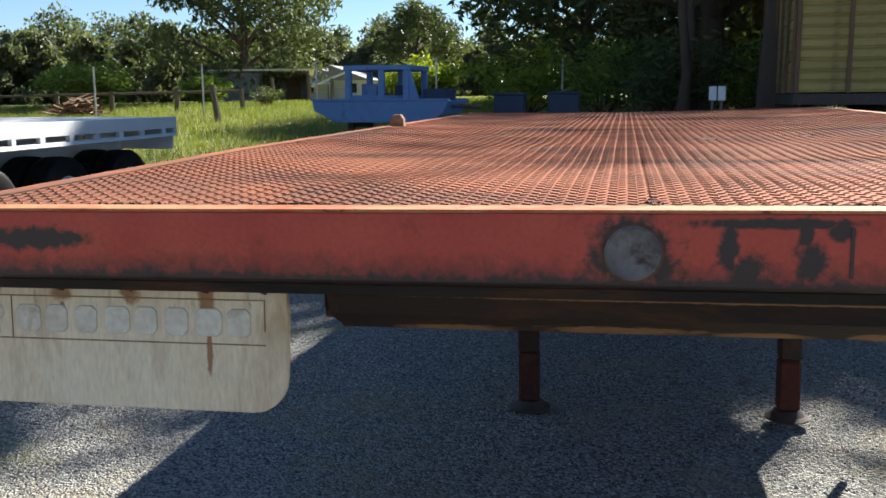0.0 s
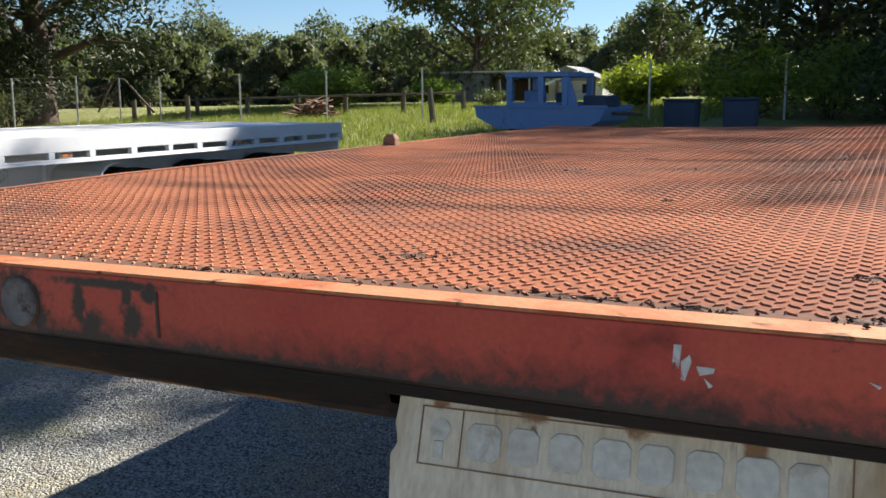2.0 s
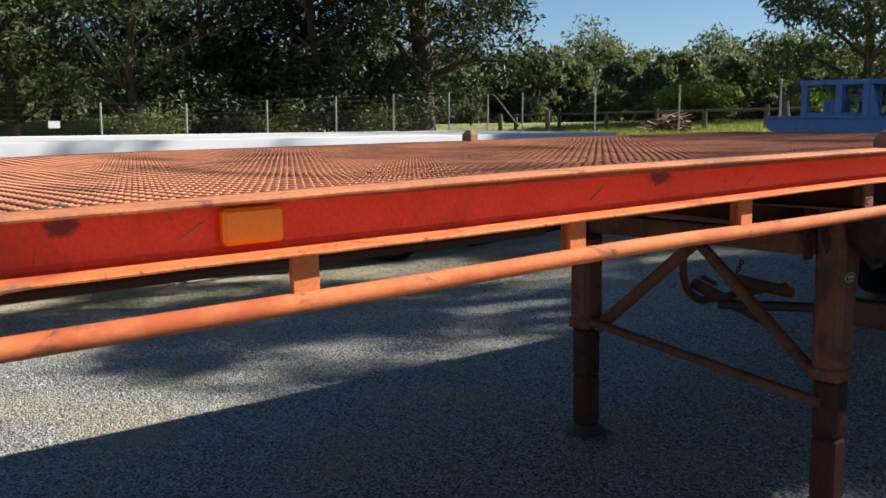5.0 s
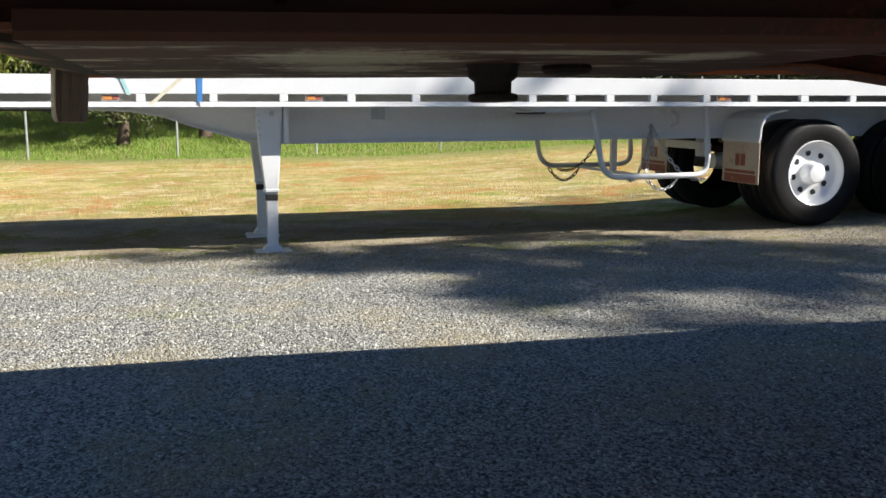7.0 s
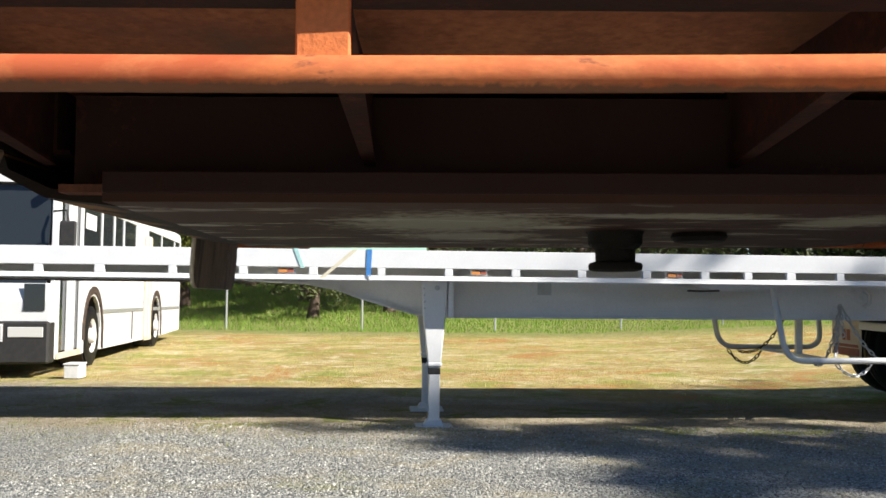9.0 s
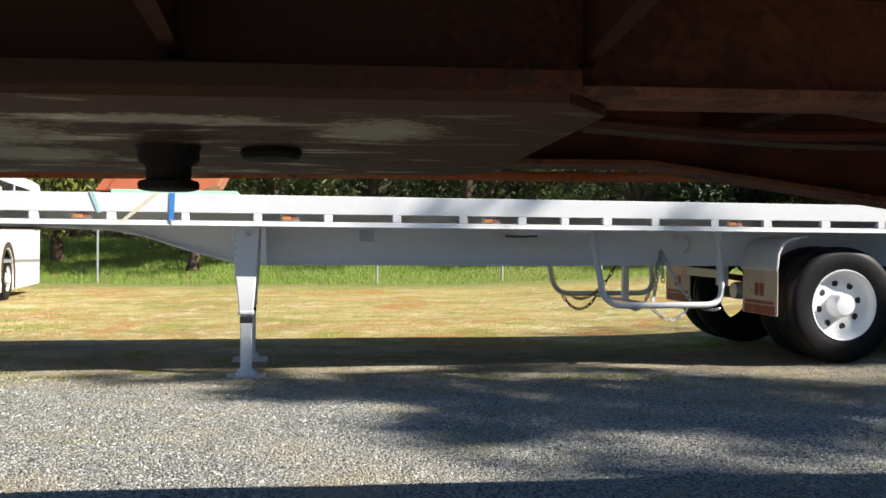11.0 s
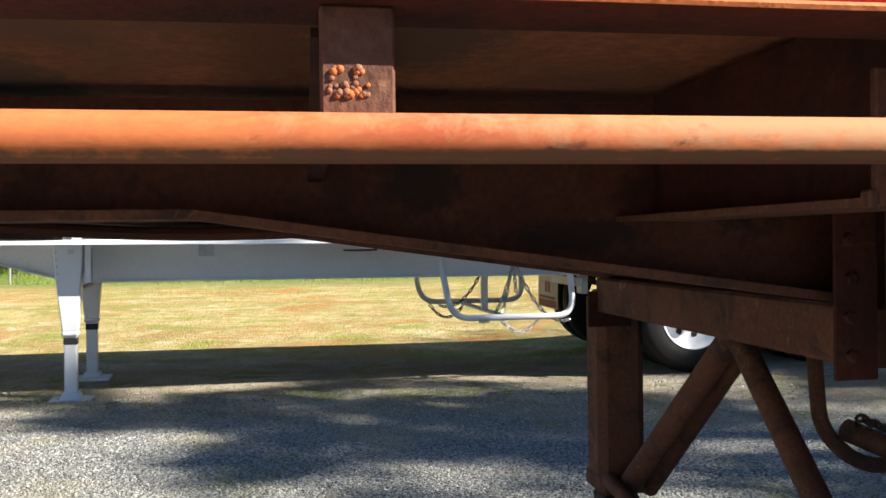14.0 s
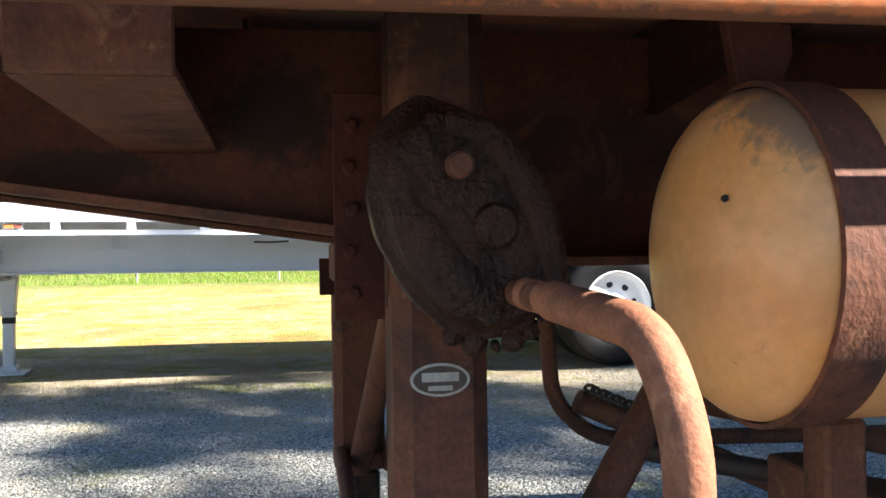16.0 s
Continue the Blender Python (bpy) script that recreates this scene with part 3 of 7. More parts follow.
# ---- ground ----
def build_ground():
    """One sheet, fine near the yard and coarse out to the horizon."""
    def axis(lo, hi, near):
        steps, v = [near], near
        while v < hi:
            v += max(0.5, (v - near) * 0.09)
            steps.append(v)
        v = near
        while v > lo:
            v -= max(0.5, (near - v) * 0.09)
            steps.insert(0, v)
        return steps
    xs, ys = axis(-900, 900, -2.0), axis(-700, 1200, 3.0)
    verts = []
    for y in ys:
        for x in xs:
            far = min(1.0, max(0.0, (math.hypot(x, y) - 110) / 200))
            h = ground_height(max(x, -120), min(y, 120)) * (1 - 0.2 * far)
            h += 0.012 * noise.noise((x * 0.6, y * 0.6, 0)) + 0.05 * noise.noise((x * 0.12, y * 0.12, 3)) * min(1, max(0, (math.hypot(x + 1, y - 2) - 7) / 10))
            verts.append((x, y, h))
    nx = len(xs)
    g = Geo().add(verts, [(j * nx + i, j * nx + i + 1, (j + 1) * nx + i + 1, (j + 1) * nx + i) for j in range(len(ys) - 1) for i in range(nx - 1)])
    tagged(new("ground", make_mesh("ground", g, GROUND, smooth=True)), "grey crushed gravel yard fading into dry grass and green paddock", "ground", kind="structure")


build_ground()


def build_gravel():
    """Loose stones on the gravel: small uneven lumps."""
    rng = np.random.default_rng(5)
    base = np.array([(1, 0, 0), (-0.5, 0.87, 0), (-0.5, -0.87, 0), (0.1, 0.1, 0.75), (0.55, 0.5, 0.3), (-0.6, 0.05, 0.35), (0.3, -0.7, 0.3)])
    tris = np.array([(0, 4, 3), (4, 1, 3), (1, 5, 3), (5, 2, 3), (2, 6, 3), (6, 0, 3), (0, 1, 4), (1, 2, 5), (2, 0, 6)])
    n = 60000
    u = rng.random((n, 2))
    x = -5.6 + 6.9 * u[:, 0]
    y = -1.6 + 8.0 * u[:, 1]
    s = 0.0042 + 0.0072 * rng.random(n) ** 2.2
    a = rng.random(n) * 2 * math.pi
    c, sn = np.cos(a), np.sin(a)
    jit = 0.7 + 0.6 * rng.random((n, 7, 3))
    p = base[None] * jit * s[:, None, None]
    px = p[..., 0] * c[:, None] - p[..., 1] * sn[:, None] + x[:, None]
    py = p[..., 0] * sn[:, None] + p[..., 1] * c[:, None] + y[:, None]
    gz = np.array([ground_height(xx, yy) + 0.012 * noise.noise((xx * 0.6, yy * 0.6, 0)) for xx, yy in zip(x, y)])
    pz = p[..., 2] + gz[:, None] - 0.0005
    verts = np.stack([px, py, pz], -1).reshape(-1, 3)
    faces = (tris[None] + 7 * np.arange(n)[:, None, None]).reshape(-1, 3)
    me = bpy.data.meshes.new("gravel")
    me.from_pydata(verts.tolist(), [], faces.tolist())
    m = bpy.data.materials.new("loose_gravel")
    nt, nd, ln, bsdf = nodes_of(m)
    geo = nd.new("ShaderNodeNewGeometry")
    ln.new(mix_node(nt, geo.outputs["Random Per Island"], (0.06, 0.06, 0.058), (0.58, 0.57, 0.51)), bsdf.inputs["Base Color"])
    bsdf.inputs["Roughness"].default_value = 0.85
    me.materials.append(m)
    tagged(new("gravel", me), "loose crushed grey gravel stones scattered over the yard", "gravel", kind="stuff")


build_gravel()


# ---- the red flat-top trailer ----
# Built with its deck at z = 0 and its front edge at y = 0, then set down with its slight lean.
RED_POSE = Matrix.Translation((0, 0, 1.4714)) @ Euler((0.00925, -0.01635, 0)).to_matrix().to_4x4()
DECK_END = 5.72


def deck_wave(x, y):
    """The plates have sagged between the cross-members and are dented near the front."""
    sag = -0.0025 * (0.5 - 0.5 * math.cos(2 * math.pi * (y - 0.35) / 0.617)) * (1 - (abs(x) / 1.25) ** 4)
    dent = 0.005 * noise.noise((x * 1.3, y * 0.9, 7)) + 0.0028 * noise.noise((x * 3.1, y * 2.2, 2))
    dip = -0.0035 * math.exp(-((y - 0.95 - 0.35 * x) / 0.16) ** 2) + 0.0025 * math.exp(-((y - 1.45 - 0.15 * x) / 0.22) ** 2) - 0.003 * math.exp(-((y - 2.25 + 0.2 * x) / 0.20) ** 2)
    edge = min(1.0, min(1.198 - abs(x), y - 0.06, DECK_END - y) / 0.12)
    return (sag + dent + dip * min(1.0, max(0.0, 1.25 - abs(x)) / 0.5)) * max(0.0, edge) + edge_rise(y) * max(0.0, abs(x) - 0.85) / 0.35


def edge_rise(y):
    """The long edges stand a little proud of the front channel."""
    return 0.002 + 0.012 * min(1.0, max(0.0, (y - 0.25) / 1.1)) if y > 0.12 else 0.002 * max(0.0, y) / 0.12


def worn(y):
    """How far a long edge has been knocked in or out."""
    return 0.0024 * noise.noise((y * 5.0, 0, 3)) + 0.0014 * noise.noise((y * 17.0, 0, 6))


def build_red_trailer():
    t = thing("flatbed_trailer", "rusty red flat-top semi-trailer with tread-plate deck, standing on landing legs", "trailer", m=RED_POSE)

    # deck plates, one each side of the seam
    for x0, x1 in ((-1.2025, -0.0602), (-0.0580, 1.2025)):
        nx, ny = int((x1 - x0) / 0.022), int((DECK_END - 0.055) / 0.022)
        xs = [x0 + (x1 - x0) * i / nx for i in range(nx + 1)]
        ys = [0.055 + (DECK_END - 0.055) * j / ny for j in range(ny + 1)]
        g = Geo().add([(x, y, deck_wave(x, y)) for y in ys for x in xs],
                      [(j * (nx + 1) + i, j * (nx + 1) + i + 1, (j + 1) * (nx + 1) + i + 1, (j + 1) * (nx + 1) + i) for j in range(ny) for i in range(nx)])
        n = len(g.v)
        g.add([(x0, 0.055, -0.008), (x1, 0.055, -0.008), (x1, DECK_END, -0.008), (x0, DECK_END, -0.008)], [(0, 3, 2, 1)])
        ring = [0, nx, (ny + 1) * (nx + 1) - 1, ny * (nx + 1)]
        g.f += [(n, n + 1, ring[1], ring[0]), (n + 1, n + 2, ring[2], ring[1]), (n + 2, n + 3, ring[3], ring[2]), (n + 3, n, ring[0], ring[3])]
        part("deck_plate", g, DECK, t, "rust-brown steel deck plate")

    # raised tread lozenges: two rectangular lattices, turned to either side
    px_, py_ = 0.0315, 0.0362
    verts, faces = [], []
    for j in range(2 * int((DECK_END - 0.1) / py_)):
        y = 0.088 + j * py_ * 0.5
        for i in range(int(2.415 / px_)):
            x = -1.190 + (i + 0.5 * (j % 2)) * px_
            z = deck_wave(x, y)
            a = radians(47 if j % 2 else -45)
            wear = 0.75 + 0.5 * noise.noise((x * 2.0, y * 2.0, 11))
            lx, wx, hh = 0.0138, 0.0025, 0.0020 * max(0.8, min(1.15, wear + 0.25))
            c, s = math.cos(a), math.sin(a)
            n = len(verts)
            for k, q in ((1.0, -0.0006), (0.62, hh)):
                for u, v in ((-lx, 0), (-lx * 0.35, -wx), (lx * 0.35, -wx), (lx, 0), (lx * 0.35, wx), (-lx * 0.35, wx)):
                    verts.append((x + (u * c - v * s) * k, y + (u * s + v * c) * k, z + q))
            faces += [(n + i, n + (i + 1) % 6, n + 6 + (i + 1) % 6, n + 6 + i) for i in range(6)] + [tuple(range(n + 6, n + 12))]
    me = bpy.data.meshes.new("tread_pattern")
    me.from_pydata(verts, [], faces)
    me.materials.append(TREAD)
    tr = new("tread_pattern", me)
    tr.parent = t
    tagged(tr, "raised diamond tread of worn rusty steel", kind="stuff")

    # a sheet added under the plates between the rails, dark with the shade there
    nx, ny = 14, 60
    g = Geo().add([(-1.182 + 2.364 * i / nx, 0.06 + (DECK_END - 0.11) * j / ny, deck_wave(-1.182 + 2.364 * i / nx, 0.06 + (DECK_END - 0.11) * j / ny) - 0.020 + q) for q in (0, 0.002) for j in range(ny + 1) for i in range(nx + 1)],
                  [(q * (nx + 1) * (ny + 1) + j * (nx + 1) + i + o for o in (0, 1, nx + 2, nx + 1)) for q in (0, 1) for j in range(ny) for i in range(nx)])
    part("deck_underside", g, RUST, t, "rusty sheet under the deck, darkened for shade")
    part("seam_strip", Geo().box(-0.10, -0.02, 0.06, DECK_END - 0.04, -0.016, -0.0085), RUST, t)
    # flat edge strips round the deck
    g = Geo().box(-1.2028, 1.2028, 0.0, 0.055, -0.0015, 0.003)
    part("front_edge_strip", g, BLEACHED, t, "bare flat steel edge with bleached orange paint", 0.0015)
    for s in (-1, 1):
        xs = (1.203, 1.2605)
        strip = Geo()
        cut = [0.0, 0.03] + [0.06 + (DECK_END - 0.06) * k / 110 for k in range(111)]
        for a, b in zip(cut, cut[1:]):
            strip.add([(s * (x + (worn(y) if x > 1.25 else 0)), y, z + edge_rise(y) - (0.002 if x > 1.25 and z > 0 else 0)) for z in (-0.006, 0.003) for y in (a, b) for x in xs], [(0, 2, 3, 1), (4, 5, 7, 6), (0, 1, 5, 4), (2, 6, 7, 3), (0, 4, 6, 2), (1, 3, 7, 5)])
        # the outer edge is rolled over and knocked about
        part("rolled_edge", Geo().tube([(s * (1.2605 + worn(y)), y, edge_rise(y) - 0.0030 + 0.0010 * noise.noise((y * 9, s, 2))) for y in cut[1:]], [0.0046 + 0.0008 * noise.noise((y * 14, s, 8)) for y in cut[1:]], 8), EDGE if s > 0 else DECK, t, "worn rolled outer edge", smooth=True)
        part("dirt_line", Geo().tube([(s * 1.2030, y, edge_rise(y) + 0.0022) for y in cut[4:60]], [0.0016 + 0.0009 * noise.noise((y * 11, s, 5)) for y in cut[4:60]], 6), LITTER, t, "line of dirt in the joint")
        part("side_edge_strip", strip, EDGE if s > 0 else DECK, t, "bare flat steel edge with bleached orange paint" if s > 0 else "rusty flat steel edge", 0.0, weld=True)

    # front coaming, a channel with its back to the front
    g = Geo().prism([(0.0, -0.0018), (0.0, -0.104), (0.006, -0.110), (0.05, -0.110), (0.05, -0.104), (0.008, -0.104), (0.008, -0.0018)], "x", -1.25, 1.2255)
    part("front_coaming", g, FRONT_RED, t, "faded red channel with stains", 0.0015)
    part("rear_coaming", Geo().box(-1.19, 1.19, DECK_END - 0.03, DECK_END - 0.001, -0.12, -0.011), RUST, t)
    # near-black lip below the channel, in the approach plate's material
    part("under_lip", Geo().box(-1.2, 1.2, 0.010, 0.055, -0.128, -0.1105), NEAR_BLACK, t, "dark rusty lip under the front channel", 0.002)

    # side rails: channels open to the outside, their lower flange bent up a little along the way
    def rise(y):
        return 0.0115 * min(1.0, max(0.0, (y - 1.0) / 1.4))

    def along(profile, cuts):
        g = Geo()
        for a, b in zip(cuts, cuts[1:]):
            q = Geo().prism(profile, "y", a, b)
            g.add([(x + (math.copysign(1.6 * worn(y), x) if abs(x) > 1.26 else 0), y, z + (rise(y) + (0.5 * worn(y + 2.0) if abs(x) > 1.26 else 0) if z < -0.07 else edge_rise(y))) for x, y, z in q.v], q.f)
        return g
    cuts = [0.188 + (DECK_END - 0.045 - 0.188) * k / 100 for k in range(101)]
    for s in (-1, 1):
        part("side_rail", along([(s * 1.184, -0.0065), (s * 1.192, -0.0065), (s * 1.192, -0.072), (s * 1.196, -0.0785), (s * 1.204, -0.0825), (s * 1.268, -0.0845), (s * 1.268, -0.0882), (s * 1.184, -0.0882)], cuts), RED, t, "red painted side channel", weld=True)
        part("rail_lip", along([(s * 1.206, -0.0815), (s * 1.2700, -0.0835), (s * 1.2712, -0.0862), (s * 1.2700, -0.0892), (s * 1.2685, -0.0892), (s * 1.2685, -0.0840), (s * 1.206, -0.0822)], cuts), ORANGE, t, "sun-bleached orange lower flange", weld=True)
        # thin strip added so that the flange's shaded underside comes out dark
        part("rail_underside", along([(s * 1.184, -0.0884), (s * 1.2682, -0.0884), (s * 1.2682, -0.0890), (s * 1.184, -0.0890)], cuts), RUST, t, "rusty strip under the rail, darkened for shade", weld=True)
    # the open corner pockets: a black recessed face, a bare quarter plate and a narrow bent flange
    for s in (-1, 1):
        g = Geo()
        face = [(1.212, 0.010), (1.200, 0.03), (1.192, 0.075), (1.193, 0.13), (1.198, 0.185)]
        for (xa, ya), (xb, yb) in zip(face, face[1:]):
            g.add([(s * x, y, z) for z in (-0.104, -0.0105) for x, y in ((xa, ya), (xb, yb), (xb - 0.008, yb), (xa - 0.008, ya))], [(0, 1, 2, 3), (4, 7, 6, 5), (0, 4, 5, 1), (2, 6, 7, 3), (0, 3, 7, 4), (1, 5, 6, 2)])
        part("corner_pocket", g, GREASE, t, "black greasy corner pocket", weld=True)
        part("pocket_end", Geo().box(*sorted((s * 1.189, s * 1.208)), 0.176, 0.1855, -0.088, -0.0105), GREASE, t, bevel=0.002)
        arcs = [(1.197 + 0.052 * math.sin(math.pi * 0.62 * k / 12), 0.020 + 0.150 * k / 12) for k in range(13)]
        g = Geo().prism([(s * x, y) for x, y in arcs + [(1.197, 0.166)]], "z", 0.0, 0.004)
        g.v = [(x, y, z - 0.092 + 0.020 * (y / 0.17) ** 1.5) for x, y, z in g.v]
        part("corner_plate", g, BARE_PLATE, t, "bare grey quarter-round plate")
        path = [(1.172, 1.258, -0.010, -0.101), (1.168, 1.262, 0.012, -0.101), (1.196, 1.263, 0.032, -0.101), (1.222, 1.262, 0.07, -0.102), (1.236, 1.262, 0.11, -0.101), (1.240, 1.264, 0.15, -0.098), (1.222, 1.268, 0.18, -0.0905), (1.206, 1.2695, 0.205, -0.0850), (1.206, 1.2690, 0.235, -0.0832)]
        g = Geo()
        for (ia, oa, ya, za), (ib, ob, yb, zb) in zip(path, path[1:]):
            g.add([(s * x, y, z - q) for q in (0, 0.007) for x, y, z in ((ia, ya, za), (oa, ya, za), (ob, yb, zb), (ib, yb, zb))], [(0, 1, 2, 3), (4, 7, 6, 5), (0, 4, 5, 1), (1, 5, 6, 2), (2, 6, 7, 3), (3, 7, 4, 0)])
        part("bent_flange", g, ORANGE, t, "bent orange corner flange", weld=True)
        part("rolled_edge", Geo().tube([(s * (o - 0.002), y, z - 0.002 + 0.001 * noise.noise((y * 40, 0, 1))) for _, o, y, z in path[1:]], 0.0052, 8), EDGE, t, "worn rolled flange edge", smooth=True)
        part("corner_post", Geo().tube([(s * 1.222, 0.016, -0.101), (s * 1.221, 0.016, -0.05), (s * 1.220, 0.017, -0.006)], [0.010, 0.009, 0.011], 12), GREASE, t, "black rounded corner post", smooth=True)
        for k in range(9):
            q = 0.7 + 0.5 * math.sin(k * 1.9)
            part("grime_lump", Geo().lathe([(0.001, 0), (0.006 * q, 0.001), (0.005 * q, 0.004), (0.001, 0.006 * q)], (s * 1.1955, 0.128 + 0.012 * math.sin(k * 2.6) + 0.002 * k, -0.030 - 0.0062 * k), (s, 0.2, 0.1), 7), LITTER if k % 3 else BARE_PLATE, t, smooth=True)
        part("corner_gusset", Geo().prism([(s * 1.150, -0.111), (s * 1.240, -0.1055), (s * 1.240, -0.13), (s * 1.235, -0.19), (s * 1.21, -0.215), (s * 1.175, -0.16)], "y", 0.008, 0.018), RUST, t, "dark gusset under the corner", 0.002)
        part("corner_end", Geo().box(*sorted((s * 1.2255, s * 1.232)), 0.0005, 0.012, -0.118, -0.0105), FRONT_RED, t, "red corner end", 0.002)

    # tie rail with its posts, both sides
    post_mesh = None
    for s in (-1, 1):
        path = [(s * 1.243, 0.03, -0.171), (s * 1.243, 0.06, -0.1695)] + [(s * 1.243, y, -0.169 + 0.0075 * math.exp(-((y - 1.5) / 0.45) ** 2) + 0.0030 * min(1.0, y / 2.4)) for y in np.linspace(0.3, DECK_END - 0.1, 28)]
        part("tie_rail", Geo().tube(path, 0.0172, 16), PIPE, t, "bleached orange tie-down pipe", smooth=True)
        for k in range(9):
            y = 0.656 + 0.6195 * k + (0.016 if k == 1 else 0.0)
            if s > 0 and k == 4:
                continue
            g = Geo().prism([(-0.025, -0.0893), (0.025, -0.0893), (0.025, -0.162), (0.029, -0.170), (-0.029, -0.170), (-0.025, -0.162)], "x", -0.006, 0.006).box(-0.040, -0.0061, -0.004, 0.004, -0.157, -0.0893)
            if s > 0 and k == 3:
                part("rail_post", g, LEG_RUST, t, "purple-brown rusted steel post", 0.002).matrix_basis = shift(s * 1.240, y, rise(y))
            elif post_mesh is None:
                post_mesh = part("rail_post", g, ORANGE, t, "flat orange steel post", 0.002)
                post_mesh.matrix_basis = shift(s * 1.240, y, rise(y))
            else:
                again(post_mesh, t, shift(s * 1.240, y, rise(y)))
    # blobs of weld and bolts on one bracket
    rr = random.Random(8)
    for _ in range(30):
        q = 0.28 + 0.32 * rr.random()
        part("weld_lump", Geo().lathe([(0.001, 0), (0.0055 * q, 0.0008), (0.0045 * q, 0.0035 * q), (0.001, 0.005 * q)], (1.2458, 2.492 + rr.random() * 0.030, -0.140 + rr.random() * 0.020), (1, 0, 0), 7), ORANGE if rr.random() < 0.3 else CRANK, t, smooth=True)

    # main beams, deepening towards the landing legs
    def depth(y):
        return -0.188 if y < 2.34 else (-0.188 - (y - 2.34) * 0.142 if y < 3.6 else -0.367)
    ys = [0.16, 1.0, 1.9, 2.34, 2.6, 2.9, 3.3, 3.6, 4.2, DECK_END - 0.05]
    for s in (-1, 1):
        g = Geo()
        for a, b in zip(ys, ys[1:]):
            g.add([(s * (0.52 + o), y, z) for o in (-0.005, 0.005) for y, z in ((a, depth(a)), (b, depth(b)), (b, -0.03), (a, -0.03))],
                  [(0, 1, 2, 3), (4, 7, 6, 5), (0, 4, 5, 1), (3, 2, 6, 7)])
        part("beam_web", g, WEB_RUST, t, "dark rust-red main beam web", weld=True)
        g = Geo()
        for a, b in zip(ys, ys[1:]):
            g.add([(s * (0.52 + o), y, depth(y) - q) for q in (0, 0.013) for o, y in ((-0.072, a), (0.072, a), (0.072, b), (-0.072, b))],
                  [(0, 1, 2, 3), (4, 7, 6, 5), (0, 4, 5, 1), (1, 5, 6, 2), (2, 6, 7, 3), (3, 7, 4, 0)])
        part("beam_flange", g, LEG_RUST, t, "brown rusty lower flange", weld=True)
    # outriggers and cross-members under the deck
    out = None
    cm = None
    for k in range(-1, 9):
        y = 0.655 + 0.6175 * k
        if y < 0.1:
            y = 0.12
        for s in (-1, 1):
            if 2.9 < y < 3.2 and s > 0:
                continue
            g = Geo().prism([(0.526, -0.02), (1.183, -0.02), (1.183, -0.078), (0.526, -0.140)], "y", -0.004, 0.004)
            g.add([(x, yy, zz - q) for q in (0, 0.007) for x, yy, zz in ((0.526, -0.010, -0.141), (1.183, -0.022, -0.079), (1.183, 0.022, -0.079), (0.526, 0.010, -0.141))],
                  [(0, 1, 2, 3), (4, 7, 6, 5), (0, 4, 5, 1), (1, 5, 6, 2), (2, 6, 7, 3), (3, 7, 4, 0)])
            m = shift(0, y, 0) if s > 0 else shift(0, y, 0) @ Matrix.Rotation(math.pi, 4, "Z")
            if out is None:
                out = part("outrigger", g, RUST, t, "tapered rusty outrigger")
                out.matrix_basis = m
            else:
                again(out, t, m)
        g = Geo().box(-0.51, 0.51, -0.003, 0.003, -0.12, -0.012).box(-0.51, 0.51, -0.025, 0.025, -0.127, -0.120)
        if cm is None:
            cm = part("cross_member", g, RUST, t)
            cm.matrix_basis = shift(0, y, 0)
        else:
            again(cm, t, shift(0, y, 0))
    # skid plate with king pin
    part("skid_plate", Geo().prism([(0.62, 0.24), (0.62, 1.84), (0.50, 1.93), (-0.50, 1.93), (-0.62, 1.84), (-0.62, 0.24)], "z", -0.219, -0.205), SKID, t, "greasy coupling plate with pale reflections painted in")
    for s in (-1, 1):
        part("skid_side", Geo().box(*sorted((s * 0.595, s * 0.622)), 0.24, 1.86, -0.2045, -0.17), RUST, t, "brown side bar of the coupling plate", 0.002)
    part("skid_rear", Geo().box(-0.56, 0.56, 1.86, 1.90, -0.2045, -0.17), RUST, t)
    g = Geo().add([(x, y, z) for x in (-0.548, 0.548) for y, z in ((0.035, -0.1285), (0.045, -0.165), (0.12, -0.205), (0.2395, -0.219), (0.2395, -0.205), (0.13, -0.190), (0.06, -0.158), (0.05, -0.1285))],
                  [(0, 1, 9, 8), (1, 2, 10, 9), (2, 3, 11, 10), (3, 4, 12, 11), (4, 5, 13, 12), (5, 6, 14, 13), (6, 7, 15, 14), (7, 0, 8, 15), (0, 7, 6, 5, 4, 3, 2, 1), (8, 9, 10, 11, 12, 13, 14, 15)])
    part("approach_plate", g, NEAR_BLACK, t, "near-black, chipped approach plate")
    g = Geo().lathe([(0.066, -0.2195), (0.061, -0.226), (0.060, -0.248), (0.054, -0.254), (0.045, -0.260), (0.044, -0.286), (0.058, -0.290), (0.0605, -0.296), (0.059, -0.305), (0.05, -0.308), (0.02, -0.309)], (0.015, 1.175, 0), (0, 0, 1), 24)
    part("king_pin", g, PIN_GREASE, t, "black greasy king pin", smooth=True)
    g = Geo().lathe([(0.060, -0.236), (0.064, -0.246), (0.056, -0.256), (0.02, -0.260)], (-0.02, 1.375, 0.0168), (0, 0, 1), 24)
    part("lock_boss", g, PIN_GREASE, t, "black greasy round boss", smooth=True)
    # a bowed air line and cable behind the plate
    part("air_line", Geo().tube([(0.30, 1.95 + 1.4 * i / 24, -0.196 - 0.022 * math.sin(math.pi * min(1, i / 14.0)) - (0.09 * max(0, i - 12) / 12)) for i in range(25)], 0.011, 8), RUST, t, "sagging brown air line", smooth=True)
    part("air_line", Geo().tube([(0.12, 2.0 + 1.3 * i / 20, -0.185 - 0.03 * math.sin(math.pi * i / 20)) for i in range(21)], 0.009, 8), DARK_METAL, t, "sagging dark air line", smooth=True)

